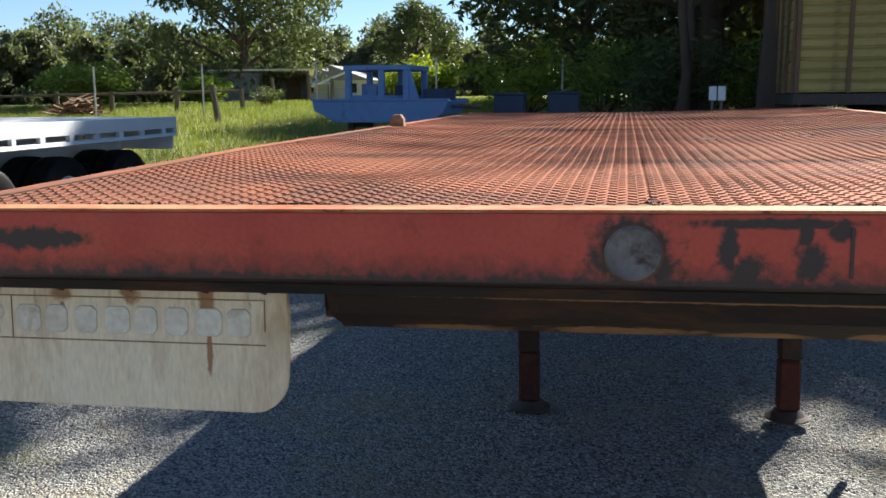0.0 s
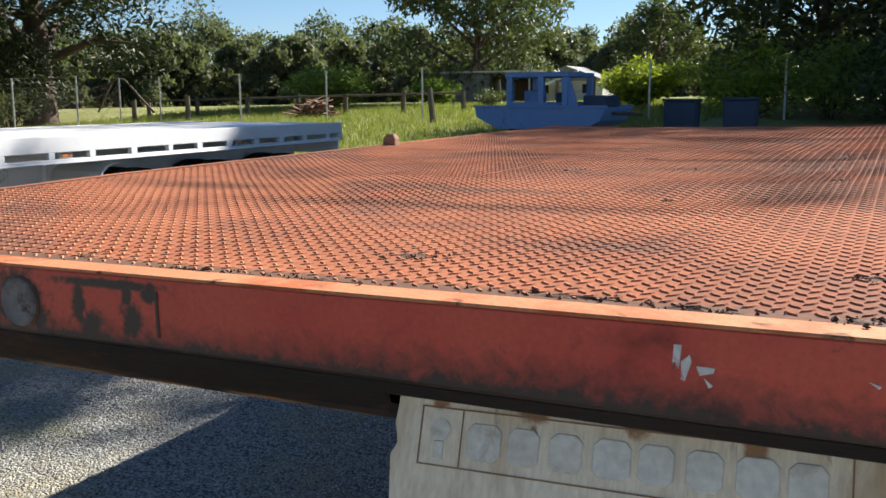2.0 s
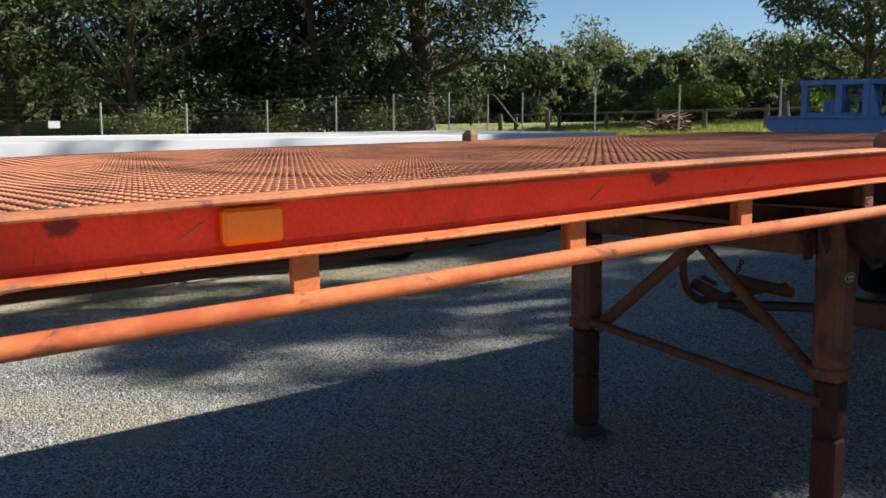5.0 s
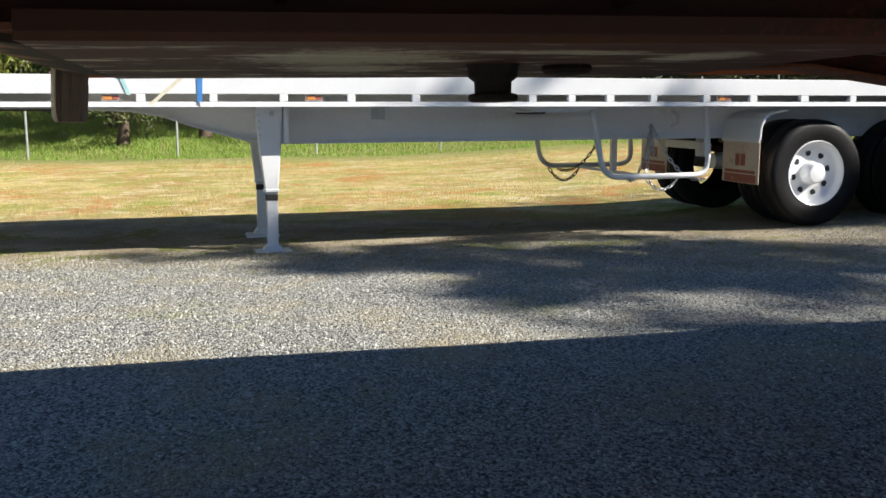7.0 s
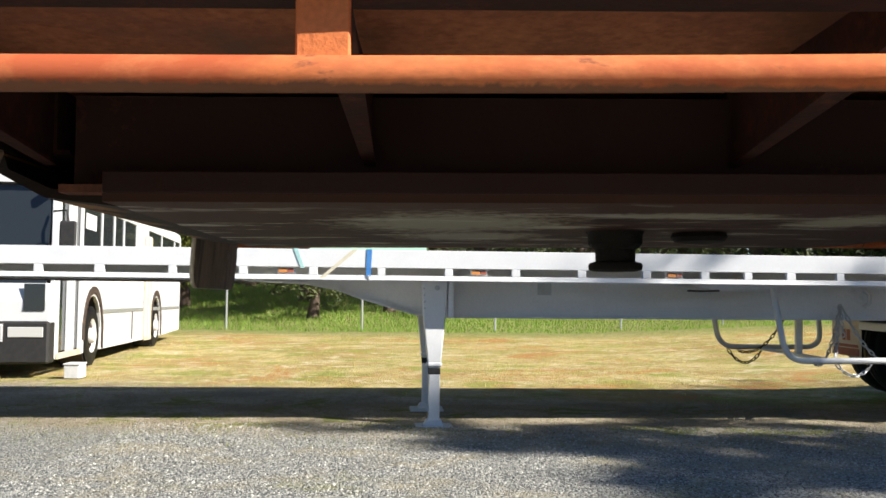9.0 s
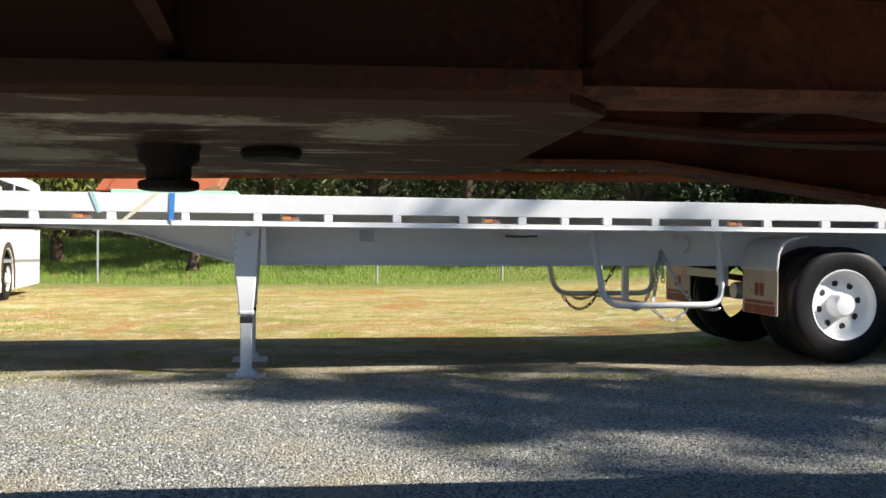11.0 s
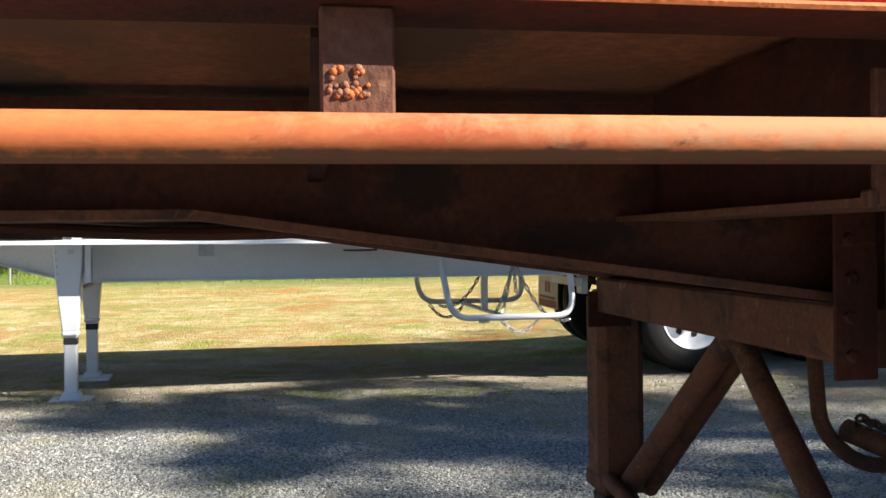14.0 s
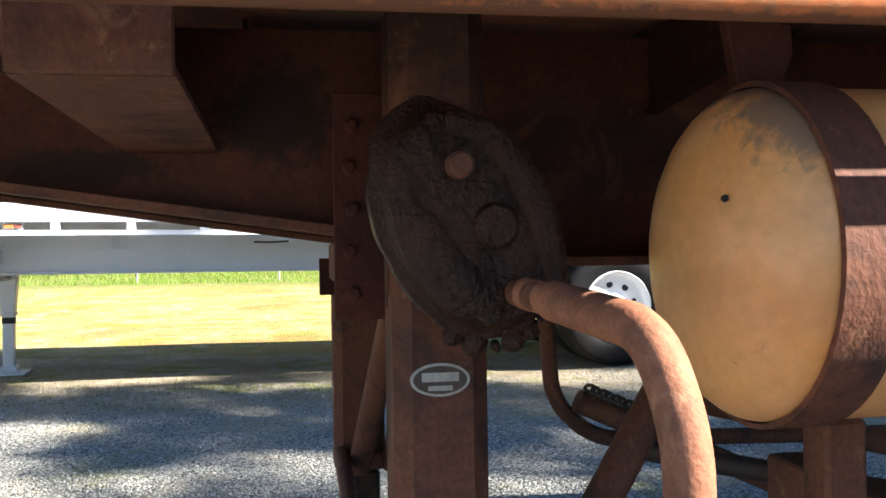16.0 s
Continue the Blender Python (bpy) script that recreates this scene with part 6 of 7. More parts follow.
        for y in (-0.115, -W + 0.2):
            w = part("wheel", Geo().lathe([(0.27, -0.11), (0.42, -0.12), (0.48, -0.09), (0.48, 0.09), (0.42, 0.12), (0.27, 0.11)], (cx, y, 0.49), (0, 1, 0), 32, closed=False), TYRE, b, "worn dusty tyre", smooth=True)
            part("rim", Geo().lathe([(0.275, 0.115), (0.25, 0.10), (0.22, 0.06), (0.12, 0.05), (0.10, 0.10), (0.001, 0.11)], (cx, y, 0.49), (0, 1, 0), 28, closed=False), OFFWHITE, w, "chalky white rim", smooth=True)
            part("hub", Geo().lathe([(0.125, 0.06), (0.125, 0.135), (0.105, 0.16), (0.06, 0.165), (0.001, 0.166)], (cx, y, 0.49), (0, 1, 0), 24, closed=False), OFFWHITE, w, "chalky white hub", smooth=True)
            part("hub_gap", Geo().lathe([(0.215, 0.064), (0.215, 0.070), (0.150, 0.066), (0.150, 0.058)], (cx, y, 0.49), (0, 1, 0), 24), DARK_METAL, w, "rusty gap round the hub")
        g = Geo()
        rim_path = [(cx + 0.60, 0.45), (cx + 0.60, 0.66)] + arc(cx, 0.60, 0.58, 14, 166, 9) + [(cx - 0.60, 0.66), (cx - 0.60, 0.28)]
        for (xa, za), (xb, zb) in zip(rim_path, rim_path[1:]):
            ka, kb = 1.16, 1.16
            g.add([(px_, yy, pz) for yy in (0.002, 0.022) for px_, pz in ((xa, za), (xb, zb), (cx + (xb - cx) * kb, 0.45 + (zb - 0.45) * kb), (cx + (xa - cx) * ka, 0.45 + (za - 0.45) * ka))],
                  [(0, 1, 2, 3), (4, 7, 6, 5), (0, 4, 5, 1), (2, 6, 7, 3)])
        part("arch_trim", g, DARK_METAL, b, "dark rubber wheel arch trim")
    rd = part("rear_door", Geo().box(-7.72, -6.92, 0.002, 0.014, 0.28, 2.45), OFFWHITE, b, "narrow white rear door with cream edges", 0.004)
    for x in (-7.72, -7.36, -6.98):
        part("door_edge", Geo().box(x, x + 0.07, 0.0145, 0.03, 0.30, 2.43), MUDFLAP, rd, "cream rubber door edge")
    part("door_step", Geo().box(-7.7, -6.94, 0.0145, 0.04, 0.22, 0.299), MUDFLAP, b, "worn yellow step edge")
    part("panel_seam", Geo().box(-5.78, -5.68, 0.002, 0.008, 0.30, 0.84), DARK_METAL, b, "dark panel seam")
    part("grille_frame", Geo().box(0.091, 0.112, -1.9, -0.58, 0.50, 0.53).box(0.091, 0.112, -1.9, -0.58, 0.71, 0.74).box(0.091, 0.112, -0.61, -0.58, 0.5305, 0.7095), OFFWHITE, b, "white grille frame", 0.004)
    part("corner_glass", Geo().box(0.045, 0.06, -0.34, -0.06, 0.92, 1.29), GLASS, b, "dark corner glass", 0.006)


build_bus()


def build_yard_box():
    z = ground_height(-9.5, -3.6)
    b = thing("plastic_crate", "pale plastic crate on the grass beside the bus", "crate", m=Matrix.Translation((-9.5, -3.6, z + 0.012)) @ Matrix.Scale(0.62, 4))
    part("crate_body", Geo().box(-0.20, 0.20, -0.15, 0.15, 0.0, 0.27), PLASTIC, b, bevel=0.012)
    part("crate_rim", Geo().box(-0.215, 0.215, -0.165, 0.165, 0.271, 0.30), PLASTIC, b, bevel=0.006)


build_yard_box()


# ---- fences ----
def fence_foot(x, y):
    """The strip along the west fence lies lower than the paddock beside it."""
    return ground_height(x, y) - (min(0.40, 0.0506 * max(0.0, y - 5.2)) if x < -24.0 and y < 26.5 else 0.0)


def build_yard_fence():
    """Chain-link with three barbed strands: galvanised posts, netting and wires."""
    f = thing("chain_link_fence", "tall chain-link yard fence with barbed wire on grey steel posts", "fence")
    spots = [(-26.3 + 0.05 * -y, y) for y in (-25.5, -21.5, -17.4, -13.4, -9.35, -5.3, -1.2, 2.9, 6.85, 10.1, 13.0, 16.1, 19.1, 21.9, 24.9, 27.2)]
    spots += [(x, 27.2) for x in (-25.5, -21.5, -17.6, -13.7, -9.8, -5.9, -2.0, 1.9, 5.8, 9.7, 13.6)]
    first = None
    for x, y in spots:
        z = fence_foot(x, y) - 0.05
        tall = 2.42 if y < 26 else 1.85
        g = Geo().tube([(0, 0, 0), (0, 0, tall)], 0.034, 8)
        if first is None or tall < 2:
            p = part("fence_post", g, GALV, f, "grey steel post", smooth=True)
            first = first or p
        else:
            p = again(first, f, shift())
        p.matrix_basis = shift(x, y, z)
    wires, net = Geo(), Geo()
    for (xa, ya), (xb, yb) in zip(spots, spots[1:]):
        tall = 2.35 if yb < 26 else 1.78
        za, zb = fence_foot(xa, ya), fence_foot(xb, yb)
        L = math.hypot(xb - xa, yb - ya)
        ux, uy = (xb - xa) / L, (yb - ya) / L
        for h in ((1.82, 2.0, 2.18, tall) if yb < 26 else (0.45, 0.9, 1.35, tall - 0.05)):
            wires.tube([(xa, ya, za + h), ((xa + xb) / 2, (ya + yb) / 2, (za + zb) / 2 + h - 0.015), (xb, yb, zb + h)], 0.0038, 4, caps=False)
        if yb > 27.3 or ya > 26:
            continue
        step, H = 0.11, 1.80
        n = int((L + H) / step)
        for k in range(n):
            for sgn in (1, -1):
                s0 = k * step - H if sgn > 0 else k * step
                a, b = (s0, 0.0), (s0 + sgn * H, H)
                pts = []
                for s, h in (a, b):
                    pts.append([s, h])
                lo, hi = pts
                for q in (lo, hi):
                    if q[0] < 0:
                        q[1] += (0 - q[0]) * sgn
                        q[0] = 0.0
                    if q[0] > L:
                        q[1] += (L - q[0]) * sgn
                        q[0] = L
                if abs(hi[1] - lo[1]) < 0.02:
                    continue
                w = 0.0018
                v = []
                for s, h in (lo, hi):
                    zz = za + (zb - za) * s / L
                    v += [(xa + ux * (s - w), ya + uy * (s - w), zz + h), (xa + ux * (s + w), ya + uy * (s + w), zz + h)]
                net.add(v, [(0, 1, 3, 2)])
    part("fence_wire", wires, DARK_METAL, f, "thin dark steel wire")
    # the netting's dark metal carries the shade of the trees in its colour
    ob = part("netting", net, DARK_METAL, f, "diamond wire netting, darkened for the shade it stands in")
    tagged(ob, kind="stuff")
    for x, y in ((-26.35, 4.4), (-26.6, 8.6)):
        z = fence_foot(x, y)
        part("fence_sign", Geo().box(x + 0.045, x + 0.055, y - 0.17, y + 0.17, z + 1.58, z + 1.79), PLASTIC, f, "small pale plate on the netting", 0.004)


build_yard_fence()


def build_timber_rails():
    r = thing("timber_fence", "grey weathered post and rail fence in the paddock", "fence")
    posts = [(-29.0, 30.2), (-26.6, 30.6), (-24.2, 31.0), (-21.8, 31.4), (-19.6, 31.6), (-17.0, 31.8), (-14.4, 32.0)]
    for k, (x, y) in enumerate(posts):
        z = ground_height(x, y)
        part("post", Geo().tube([(x, y, z - 0.1), (x + 0.03 * (k % 3 - 1), y, z + 0.82 + 0.08 * (k % 2))], [0.10, 0.085], 8), TIMBER, r)
        if k < len(posts) - 1:
            x2, y2 = posts[k + 1]
            z2 = ground_height(x2, y2)
            part("rail", Geo().tube([(x, y, z + 0.74), (x2, y2, z2 + 0.74)], 0.05, 7), TIMBER, r)
    # a leaning old strainer post and a row of stumps farther back
    for x, y, lean, h in ((-12.6, 25.9, 0.16, 1.15), (-13.4, 40.0, 0.0, 1.1), (-14.6, 40.2, 0.0, 1.3), (-16.4, 40.4, 0.1, 1.2), (-27.6, 27.9, 0, 0.9), (-24.9, 28.1, 0, 1.0), (-11.6, 39.6, -0.1, 1.2)):
        z = ground_height(x, y)
        part("post", Geo().tube([(x, y, z - 0.1), (x - lean, y, z + h)], [0.11, 0.09], 8), TIMBER, r)
    x, y = -13.0, 40.0
    part("rail", Geo().tube([(x - 1.4, y, ground_height(x, y) + 0.75), (x + 0.6, y, ground_height(x, y) + 1.5)], 0.06, 7), ROOF, r, "pale fallen rail")
    part("gate_frame", Geo().tube(bend([(-30.4, 28.6, 1.2), (-29.4, 28.6, 2.6), (-28.8, 28.6, 2.6), (-27.2, 28.6, 1.2)], 0.2), 0.045, 8), TIMBER, r, "bent pipe gate frame")


build_timber_rails()


# ---- far buildings and things ----
def build_shed():
    x, y = -18.9, 43.7
    z = ground_height(x, y)
    s = thing("farm_shed", "low corrugated iron farm shed with an open bay", "shed", m=Matrix.Translation((x, y, z)) @ Matrix.Rotation(radians(20), 4, "Z") @ Matrix.Diagonal((1, 1, 0.8, 1)))
    def iron(x0, x1, z0, z1, y0):
        n = max(2, int((x1 - x0) / 0.1))
        g = Geo()
        pts = [(x0 + (x1 - x0) * i / n, y0 + 0.02 * (i % 2)) for i in range(n + 1)]
        for (a, ya), (b, yb) in zip(pts, pts[1:]):
            g.add([(a, ya, z0), (b, yb, z0), (b, yb, z1), (a, ya, z1), (a, ya + 0.03, z0), (b, yb + 0.03, z0), (b, yb + 0.03, z1), (a, ya + 0.03, z1)], [(0, 1, 2, 3), (4, 7, 6, 5), (3, 2, 6, 7), (0, 4, 5, 1)])
        return g
    part("wall", iron(-1.9, 0.4, 0, 1.95, 0), TIN, s, "weathered corrugated iron wall", weld=True)
    part("wall", iron(-1.9, 2.9, 0, 1.9, 3.0), TIN, s, weld=True)
    part("wall", Geo().box(-1.95, -1.9, 0, 3.0, 0, 1.95), TIN, s)
    part("wall", Geo().box(2.85, 2.9, 0, 3.0, 0, 2.0), TIMBER, s)
    part("wall", Geo().box(0.4, 0.46, 0.1, 3.0, 0, 1.9), TIN, s)
    part("door", Geo().box(1.7, 2.5, 2.85, 2.92, 0, 1.7), CRATE_FRAME, s, "brown door")
    part("roof", Geo().add([(-2.1, -0.4, 2.12), (3.2, -0.4, 2.20), (3.2, 3.3, 1.9), (-2.1, 3.3, 1.9), (-2.1, -0.4, 2.02), (3.2, -0.4, 2.10), (3.2, 3.3, 1.82), (-2.1, 3.3, 1.82)],
                           [(0, 1, 2, 3), (4, 7, 6, 5), (0, 4, 5, 1), (1, 5, 6, 2), (2, 6, 7, 3), (3, 7, 4, 0)]), ROOF, s, "pale iron roof")
    for px in (0.45, 2.8):
        part("post", Geo().box(px, px + 0.12, -0.3, -0.18, 0, 2.05), TIMBER, s)


build_shed()


def build_house():
    x, y = -21.5, 64.0
    z = ground_height(x, y)
    h = thing("farm_house", "distant low house with a grey gable roof", "house", m=Matrix.Translation((x, y, z)) @ Matrix.Scale(0.6, 4))
    part("wall", Geo().box(-4, 5, 0, 6, 0, 2.4), OFFWHITE, h)
    part("roof", Geo().prism([(-4.6, 2.4), (5.6, 2.4), (0.5, 4.2)], "y", -0.5, 6.5), TIN, h, "grey gable roof")
    part("verandah", Geo().add([(-4.5, -2.5, 2.0), (1.0, -2.5, 2.0), (1.0, 0, 2.4), (-4.5, 0, 2.4), (-4.5, -2.5, 1.9), (1.0, -2.5, 1.9), (1.0, 0, 2.3), (-4.5, 0, 2.3)], [(0, 1, 2, 3), (4, 7, 6, 5), (0, 4, 5, 1), (1, 5, 6, 2), (2, 6, 7, 3), (3, 7, 4, 0)]), ROOF, h, "pale verandah roof")
    for px in (-4.3, 0.8):
        part("post", Geo().box(px, px + 0.1, -2.4, -2.3, 0, 1.95), TIMBER, h)
    for px in (-3, 2.5):
        part("window", Geo().box(px, px + 1.2, -0.03, -0.005, 0.9, 2.0), GLASS, h)


build_house()


def build_blue_boat():
    m = Matrix.Translation((-3.27, 11.75, 0.0)) @ Matrix.Rotation(radians(-4), 4, "Z") @ Matrix.Diagonal((0.66, 0.72, 0.75, 1.0))
    b = thing("work_boat", "blue steel work boat with an open square cabin, on stands", "boat", m=m)
    z0 = 1.733
    part("hull", Geo().prism([(-1.75, z0 + 0.40), (1.27, z0 + 0.40), (1.15, z0 + 0.16), (0.8, z0), (-1.2, z0), (-1.72, z0 + 0.22)], "y", -0.75, 0.75), BLUE, b, "blue slab-sided hull", 0.01)
    part("gunwale", Geo().box(-1.78, 1.29, -0.78, -0.70, z0 + 0.40, z0 + 0.44), BLUE, b)
    part("gunwale", Geo().box(-1.78, 1.29, 0.70, 0.78, z0 + 0.40, z0 + 0.44), BLUE, b)
    cab = part("cabin_roof", Geo().box(-1.05, 0.42, -0.70, 0.65, z0 + 0.96, z0 + 1.05), BLUE, b, "blue cabin roof", 0.01)
    for x in (-1.02, -0.28, 0.27):
        for y in (-0.68, 0.56):
            part("cabin_post", Geo().box(x, x + 0.13, y, y + 0.09, z0 + 0.44, z0 + 0.96), BLUE, b, bevel=0.006)
    for y in (-0.66, 0.58):
        part("cabin_side", Geo().box(-0.9, 0.4, y, y + 0.05, z0 + 0.44, z0 + 0.50), BLUE, b)
    part("cabin_front", Geo().prism([(0.36, z0 + 0.44), (0.60, z0 + 0.44), (0.40, z0 + 1.0)], "y", -0.66, -0.60), BLUE, b)
    part("seat", Geo().box(-0.8, -0.45, -0.3, 0.1, z0 + 0.41, z0 + 0.72), BLUE, b, bevel=0.02)
    part("seat", Geo().box(-0.05, 0.15, -0.3, 0.1, z0 + 0.41, z0 + 0.68), DARK_BLUE, b, bevel=0.02)
    part("engine_box", Geo().box(0.62, 1.12, -0.4, 0.4, z0 + 0.401, z0 + 0.62), DARK_BLUE, b, "dark blue engine box", 0.02)
    for x in (-1.0, 0.65):
        g = ground_height(-3.24, 11.75) / 0.75
        part("stand", Geo().box(x, x + 0.12, -0.6, -0.48, g - 0.05, z0).box(x, x + 0.12, 0.48, 0.6, g - 0.05, z0).box(x, x + 0.12, -0.6, 0.6, z0 - 0.1, z0 - 0.001), DARK_METAL, b)
    part("tow_bar", Geo().tube([(1.2, -0.3, z0 + 0.30), (1.75, 0, z0 + 0.27), (1.2, 0.3, z0 + 0.30)], 0.03, 8), DARK_METAL, b)
    # two dark blue drums or bins beyond
    for x, y in ((-1.85, 13.0), (-1.05, 13.3)):
        g = ground_height(x, y)
        d = thing("steel_bin", "dark blue steel bin in the shade of the trees", "bin", "steel bins", m=Matrix.Translation((x, y, g)))
        part("bin_body", Geo().prism([(-0.20, 0.0), (0.20, 0.0), (0.23, 1.28), (-0.23, 1.28)], "y", -0.22, 0.22), DARK_BLUE, d, bevel=0.01)
        part("bin_lid", Geo().box(-0.25, 0.25, -0.24, 0.24, 1.281, 1.32), DARK_BLUE, d, bevel=0.01)


build_blue_boat()


def build_stock_crate():
    """The tall slatted crate on its trailer."""
    m = Matrix.Translation((2.78, 16.0, ground_height(3, 16))) @ Matrix.Rotation(radians(-4), 4, "Z")
    c = thing("stock_crate", "tall dull yellow slatted stock crate on a dark trailer", "crate", m=m)
    W, L, z0, z1 = 2.45, 8.0, 1.15, 4.5
    part("chassis", Geo().box(0, W, 0, L, 0.95, 1.14), DARK_METAL, c)
    for x in (0.2, W - 0.5):
        for y in (0.9, 5.6, 6.9):
            part("wheel", Geo().lathe([(0.2, -0.13), (0.45, -0.13), (0.48, -0.08), (0.48, 0.08), (0.45, 0.13), (0.2, 0.13)], (x + 0.15, y, 0.48), (1, 0, 0), 24), TYRE, c, smooth=True)
    part("crate_shell", Geo().box(0.06, W - 0.06, 0.06, L - 0.06, z0 + 0.05, z1 - 0.05), YELLOW, c, "dull yellow inner sheeting")
    slat = None
    k = 0
    z = z0 + 0.02
    while z < z1 - 0.18:
        g = Geo().box(0.08, W - 0.08, 0.0, 0.05, 0, 0.165).prism([(0.0, 0.02), (0.0, 0.145), (-0.018, 0.13), (-0.018, 0.04)], "x", 0.09, W - 0.09)
        if slat is None:
            slat = part("slat", g, YELLOW, c)
            slat.matrix_basis = shift(0, 0, z)
        else:
            again(slat, c, shift(0, 0, z))
        again(slat, c, Matrix(((0, -1, 0, 0.06), (1, 0, 0, 0.0), (0, 0, 1, z), (0, 0, 0, 1))) @ Matrix.Diagonal((L / W, 1, 1, 1)))
        z += 0.187
    for x in (0.0, 0.85, 1.65, W - 0.08):
        part("upright", Geo().box(x, x + 0.075, -0.045, 0.0, z0, z1), CRATE_FRAME, c, "brown upright", 0.004)
    for y in (0.0, 1.3, 2.6, 3.9, 5.2, 6.5, 7.8):
        part("upright", Geo().box(-0.05, 0.0, y, y + 0.09, z0, z1), CRATE_FRAME, c, bevel=0.004)
    for zz in (3.05, 3.12, 3.19):
        part("stripe", Geo().box(0.1, W - 0.1, -0.022, -0.019, zz, zz + 0.03), DARK_BLUE, c)


build_stock_crate()


def build_sign_boards():
    for x in (1.155, 1.283):
        s = thing("sign_board", "pale board standing under the trees", "sign", "pale boards", m=Matrix.Translation((x, 13.0, ground_height(1, 13))))
        part("board", Geo().box(-0.055, 0.055, 0, 0.02, 1.19, 1.395), PLASTIC, s, bevel=0.003)
        part("stake", Geo().box(-0.02, 0.02, 0.021, 0.05, -0.05, 1.38), TIMBER, s)


build_sign_boards()


def build_wood_pile():
    rng = random.Random(4)
    x, y = -20.0, 30.0
    z = ground_height(x, y)
    p = thing("brush_pile", "heap of reddish-brown cut branches in the paddock", "brush pile", m=Matrix.Translation((x, y, z)))
    for k in range(70):
        a, r = rng.random() * 6.28, 1.1 * rng.random()
        q = rng.random() * 6.28
        L = 0.5 + 0.9 * rng.random()
        c = Vector((r * math.cos(a), r * math.sin(a) * 0.7, 0.08 + 0.62 * (1.1 - r) * rng.random()))
        d = Vector((math.cos(q), math.sin(q), rng.uniform(-0.25, 0.35))) * L * 0.5
        part("branch", Geo().tube([c - d, c + d * 0.2, c + d], [0.04, 0.033, 0.018], 5), CRATE_FRAME, p)


build_wood_pile()


# ---- trees and shrubs ----
def leaf_cloud(centres, radii, count, size, rng, droop=0.5, squash=0.75, wide=0.32, corners=4):
    """Small pointed leaves scattered through soft clumps; returns vertices and faces as arrays."""
    centres, radii = np.asarray(centres, float), np.asarray(radii, float)
    pick = rng.choice(len(centres), count, p=radii ** 2 / (radii ** 2).sum())
    d = rng.normal(size=(count, 3))
    d /= np.linalg.norm(d, axis=1)[:, None]
    rad = rng.random(count) ** 0.45
    pos = centres[pick] + d * (rad * radii[pick])[:, None] * np.array([1, 1, squash])
    ax = rng.normal(size=(count, 3))
    ax[:, 2] = ax[:, 2] * 0.6 - droop
    ax /= np.linalg.norm(ax, axis=1)[:, None]
    side = np.cross(ax, rng.normal(size=(count, 3)))
    side /= np.linalg.norm(side, axis=1)[:, None] + 1e-9
    s = size * (0.6 + 0.8 * rng.random(count))[:, None]
    bow = np.cross(ax, side) * s * 0.12
    v = np.stack(([pos - ax * s] if corners == 4 else []) + [pos - side * s * wide + bow, pos + ax * s, pos + side * s * wide + bow], 1).reshape(-1, 3)
    f = (np.arange(count)[:, None] * corners + np.arange(corners)[None])
    return v, f


def array_mesh(name, v, f, material):
    me = bpy.data.meshes.new(name)
    me.from_pydata(np.round(v, 4).tolist(), [], f.tolist())
    me.materials.append(material)
    return me


def build_tree(x, y, height, spread, seed, leaf, label, bark=None, low=0.28, count=5200, size=0.17, lean=(0, 0), trunk_r=None, clumps=46, droop=0.55, category="tree", name="tree"):
    rng = np.random.default_rng(seed)
    z = ground_height(x, y) - 0.1
    t = thing(name, label, category, m=Matrix.Translation((x, y, z)))
    r0 = trunk_r or height * 0.026
    g = Geo()
    top = Vector((lean[0], lean[1], height * 0.93))
    n = 9
    path = [Vector((top.x * (i / n) ** 1.2 + 0.12 * math.sin(i * 1.7 + seed) * (i > 0), top.y * (i / n) ** 1.2 + 0.12 * math.cos(i * 1.3 + seed) * (i > 0), top.z * i / n)) for i in range(n + 1)]
    g.tube(path, [r0 * (1.35 if i == 0 else 1 - 0.85 * i / n) for i in range(n + 1)], 10)
    centres, radii = [], []
    for k in range(clumps):
        u = low + (1 - low) * (k + 0.5) / clumps
        a = k * 2.399 + seed
        i = min(n - 1, int(u * n * 0.92))
        start = path[i].lerp(path[i + 1], 0.5)
        reach = spread * (0.30 + 0.75 * math.sin(math.pi * min(1.0, (u - low) / (1.02 - low) * 0.86 + 0.16))) * (0.55 + 0.55 * rng.random())
        end = Vector((start.x + math.cos(a) * reach, start.y + math.sin(a) * reach, min(height * 1.02, start.z + reach * (0.15 + 0.55 * rng.random()))))
        mid = start.lerp(end, 0.5) + Vector((0, 0, 0.12 * reach))
        if k % 2 == 0:
            g.tube([start, mid, end], [r0 * 0.42 * (1.1 - u) + 0.02, r0 * 0.25 * (1.1 - u) + 0.015, 0.012], 6)
        centres.append(end)
        radii.append(spread * (0.20 + 0.16 * rng.random()))
        if k % 3 == 0:
            centres.append(mid + Vector((0, 0, 0.1 * spread)))
            radii.append(spread * 0.2)
    part("trunk", g, bark or BARK, t, smooth=True)
    v, f = leaf_cloud(centres, radii, count, size, rng, droop)
    cr = new("crown", array_mesh("crown", v, f, leaf))
    cr.parent = t
    return t


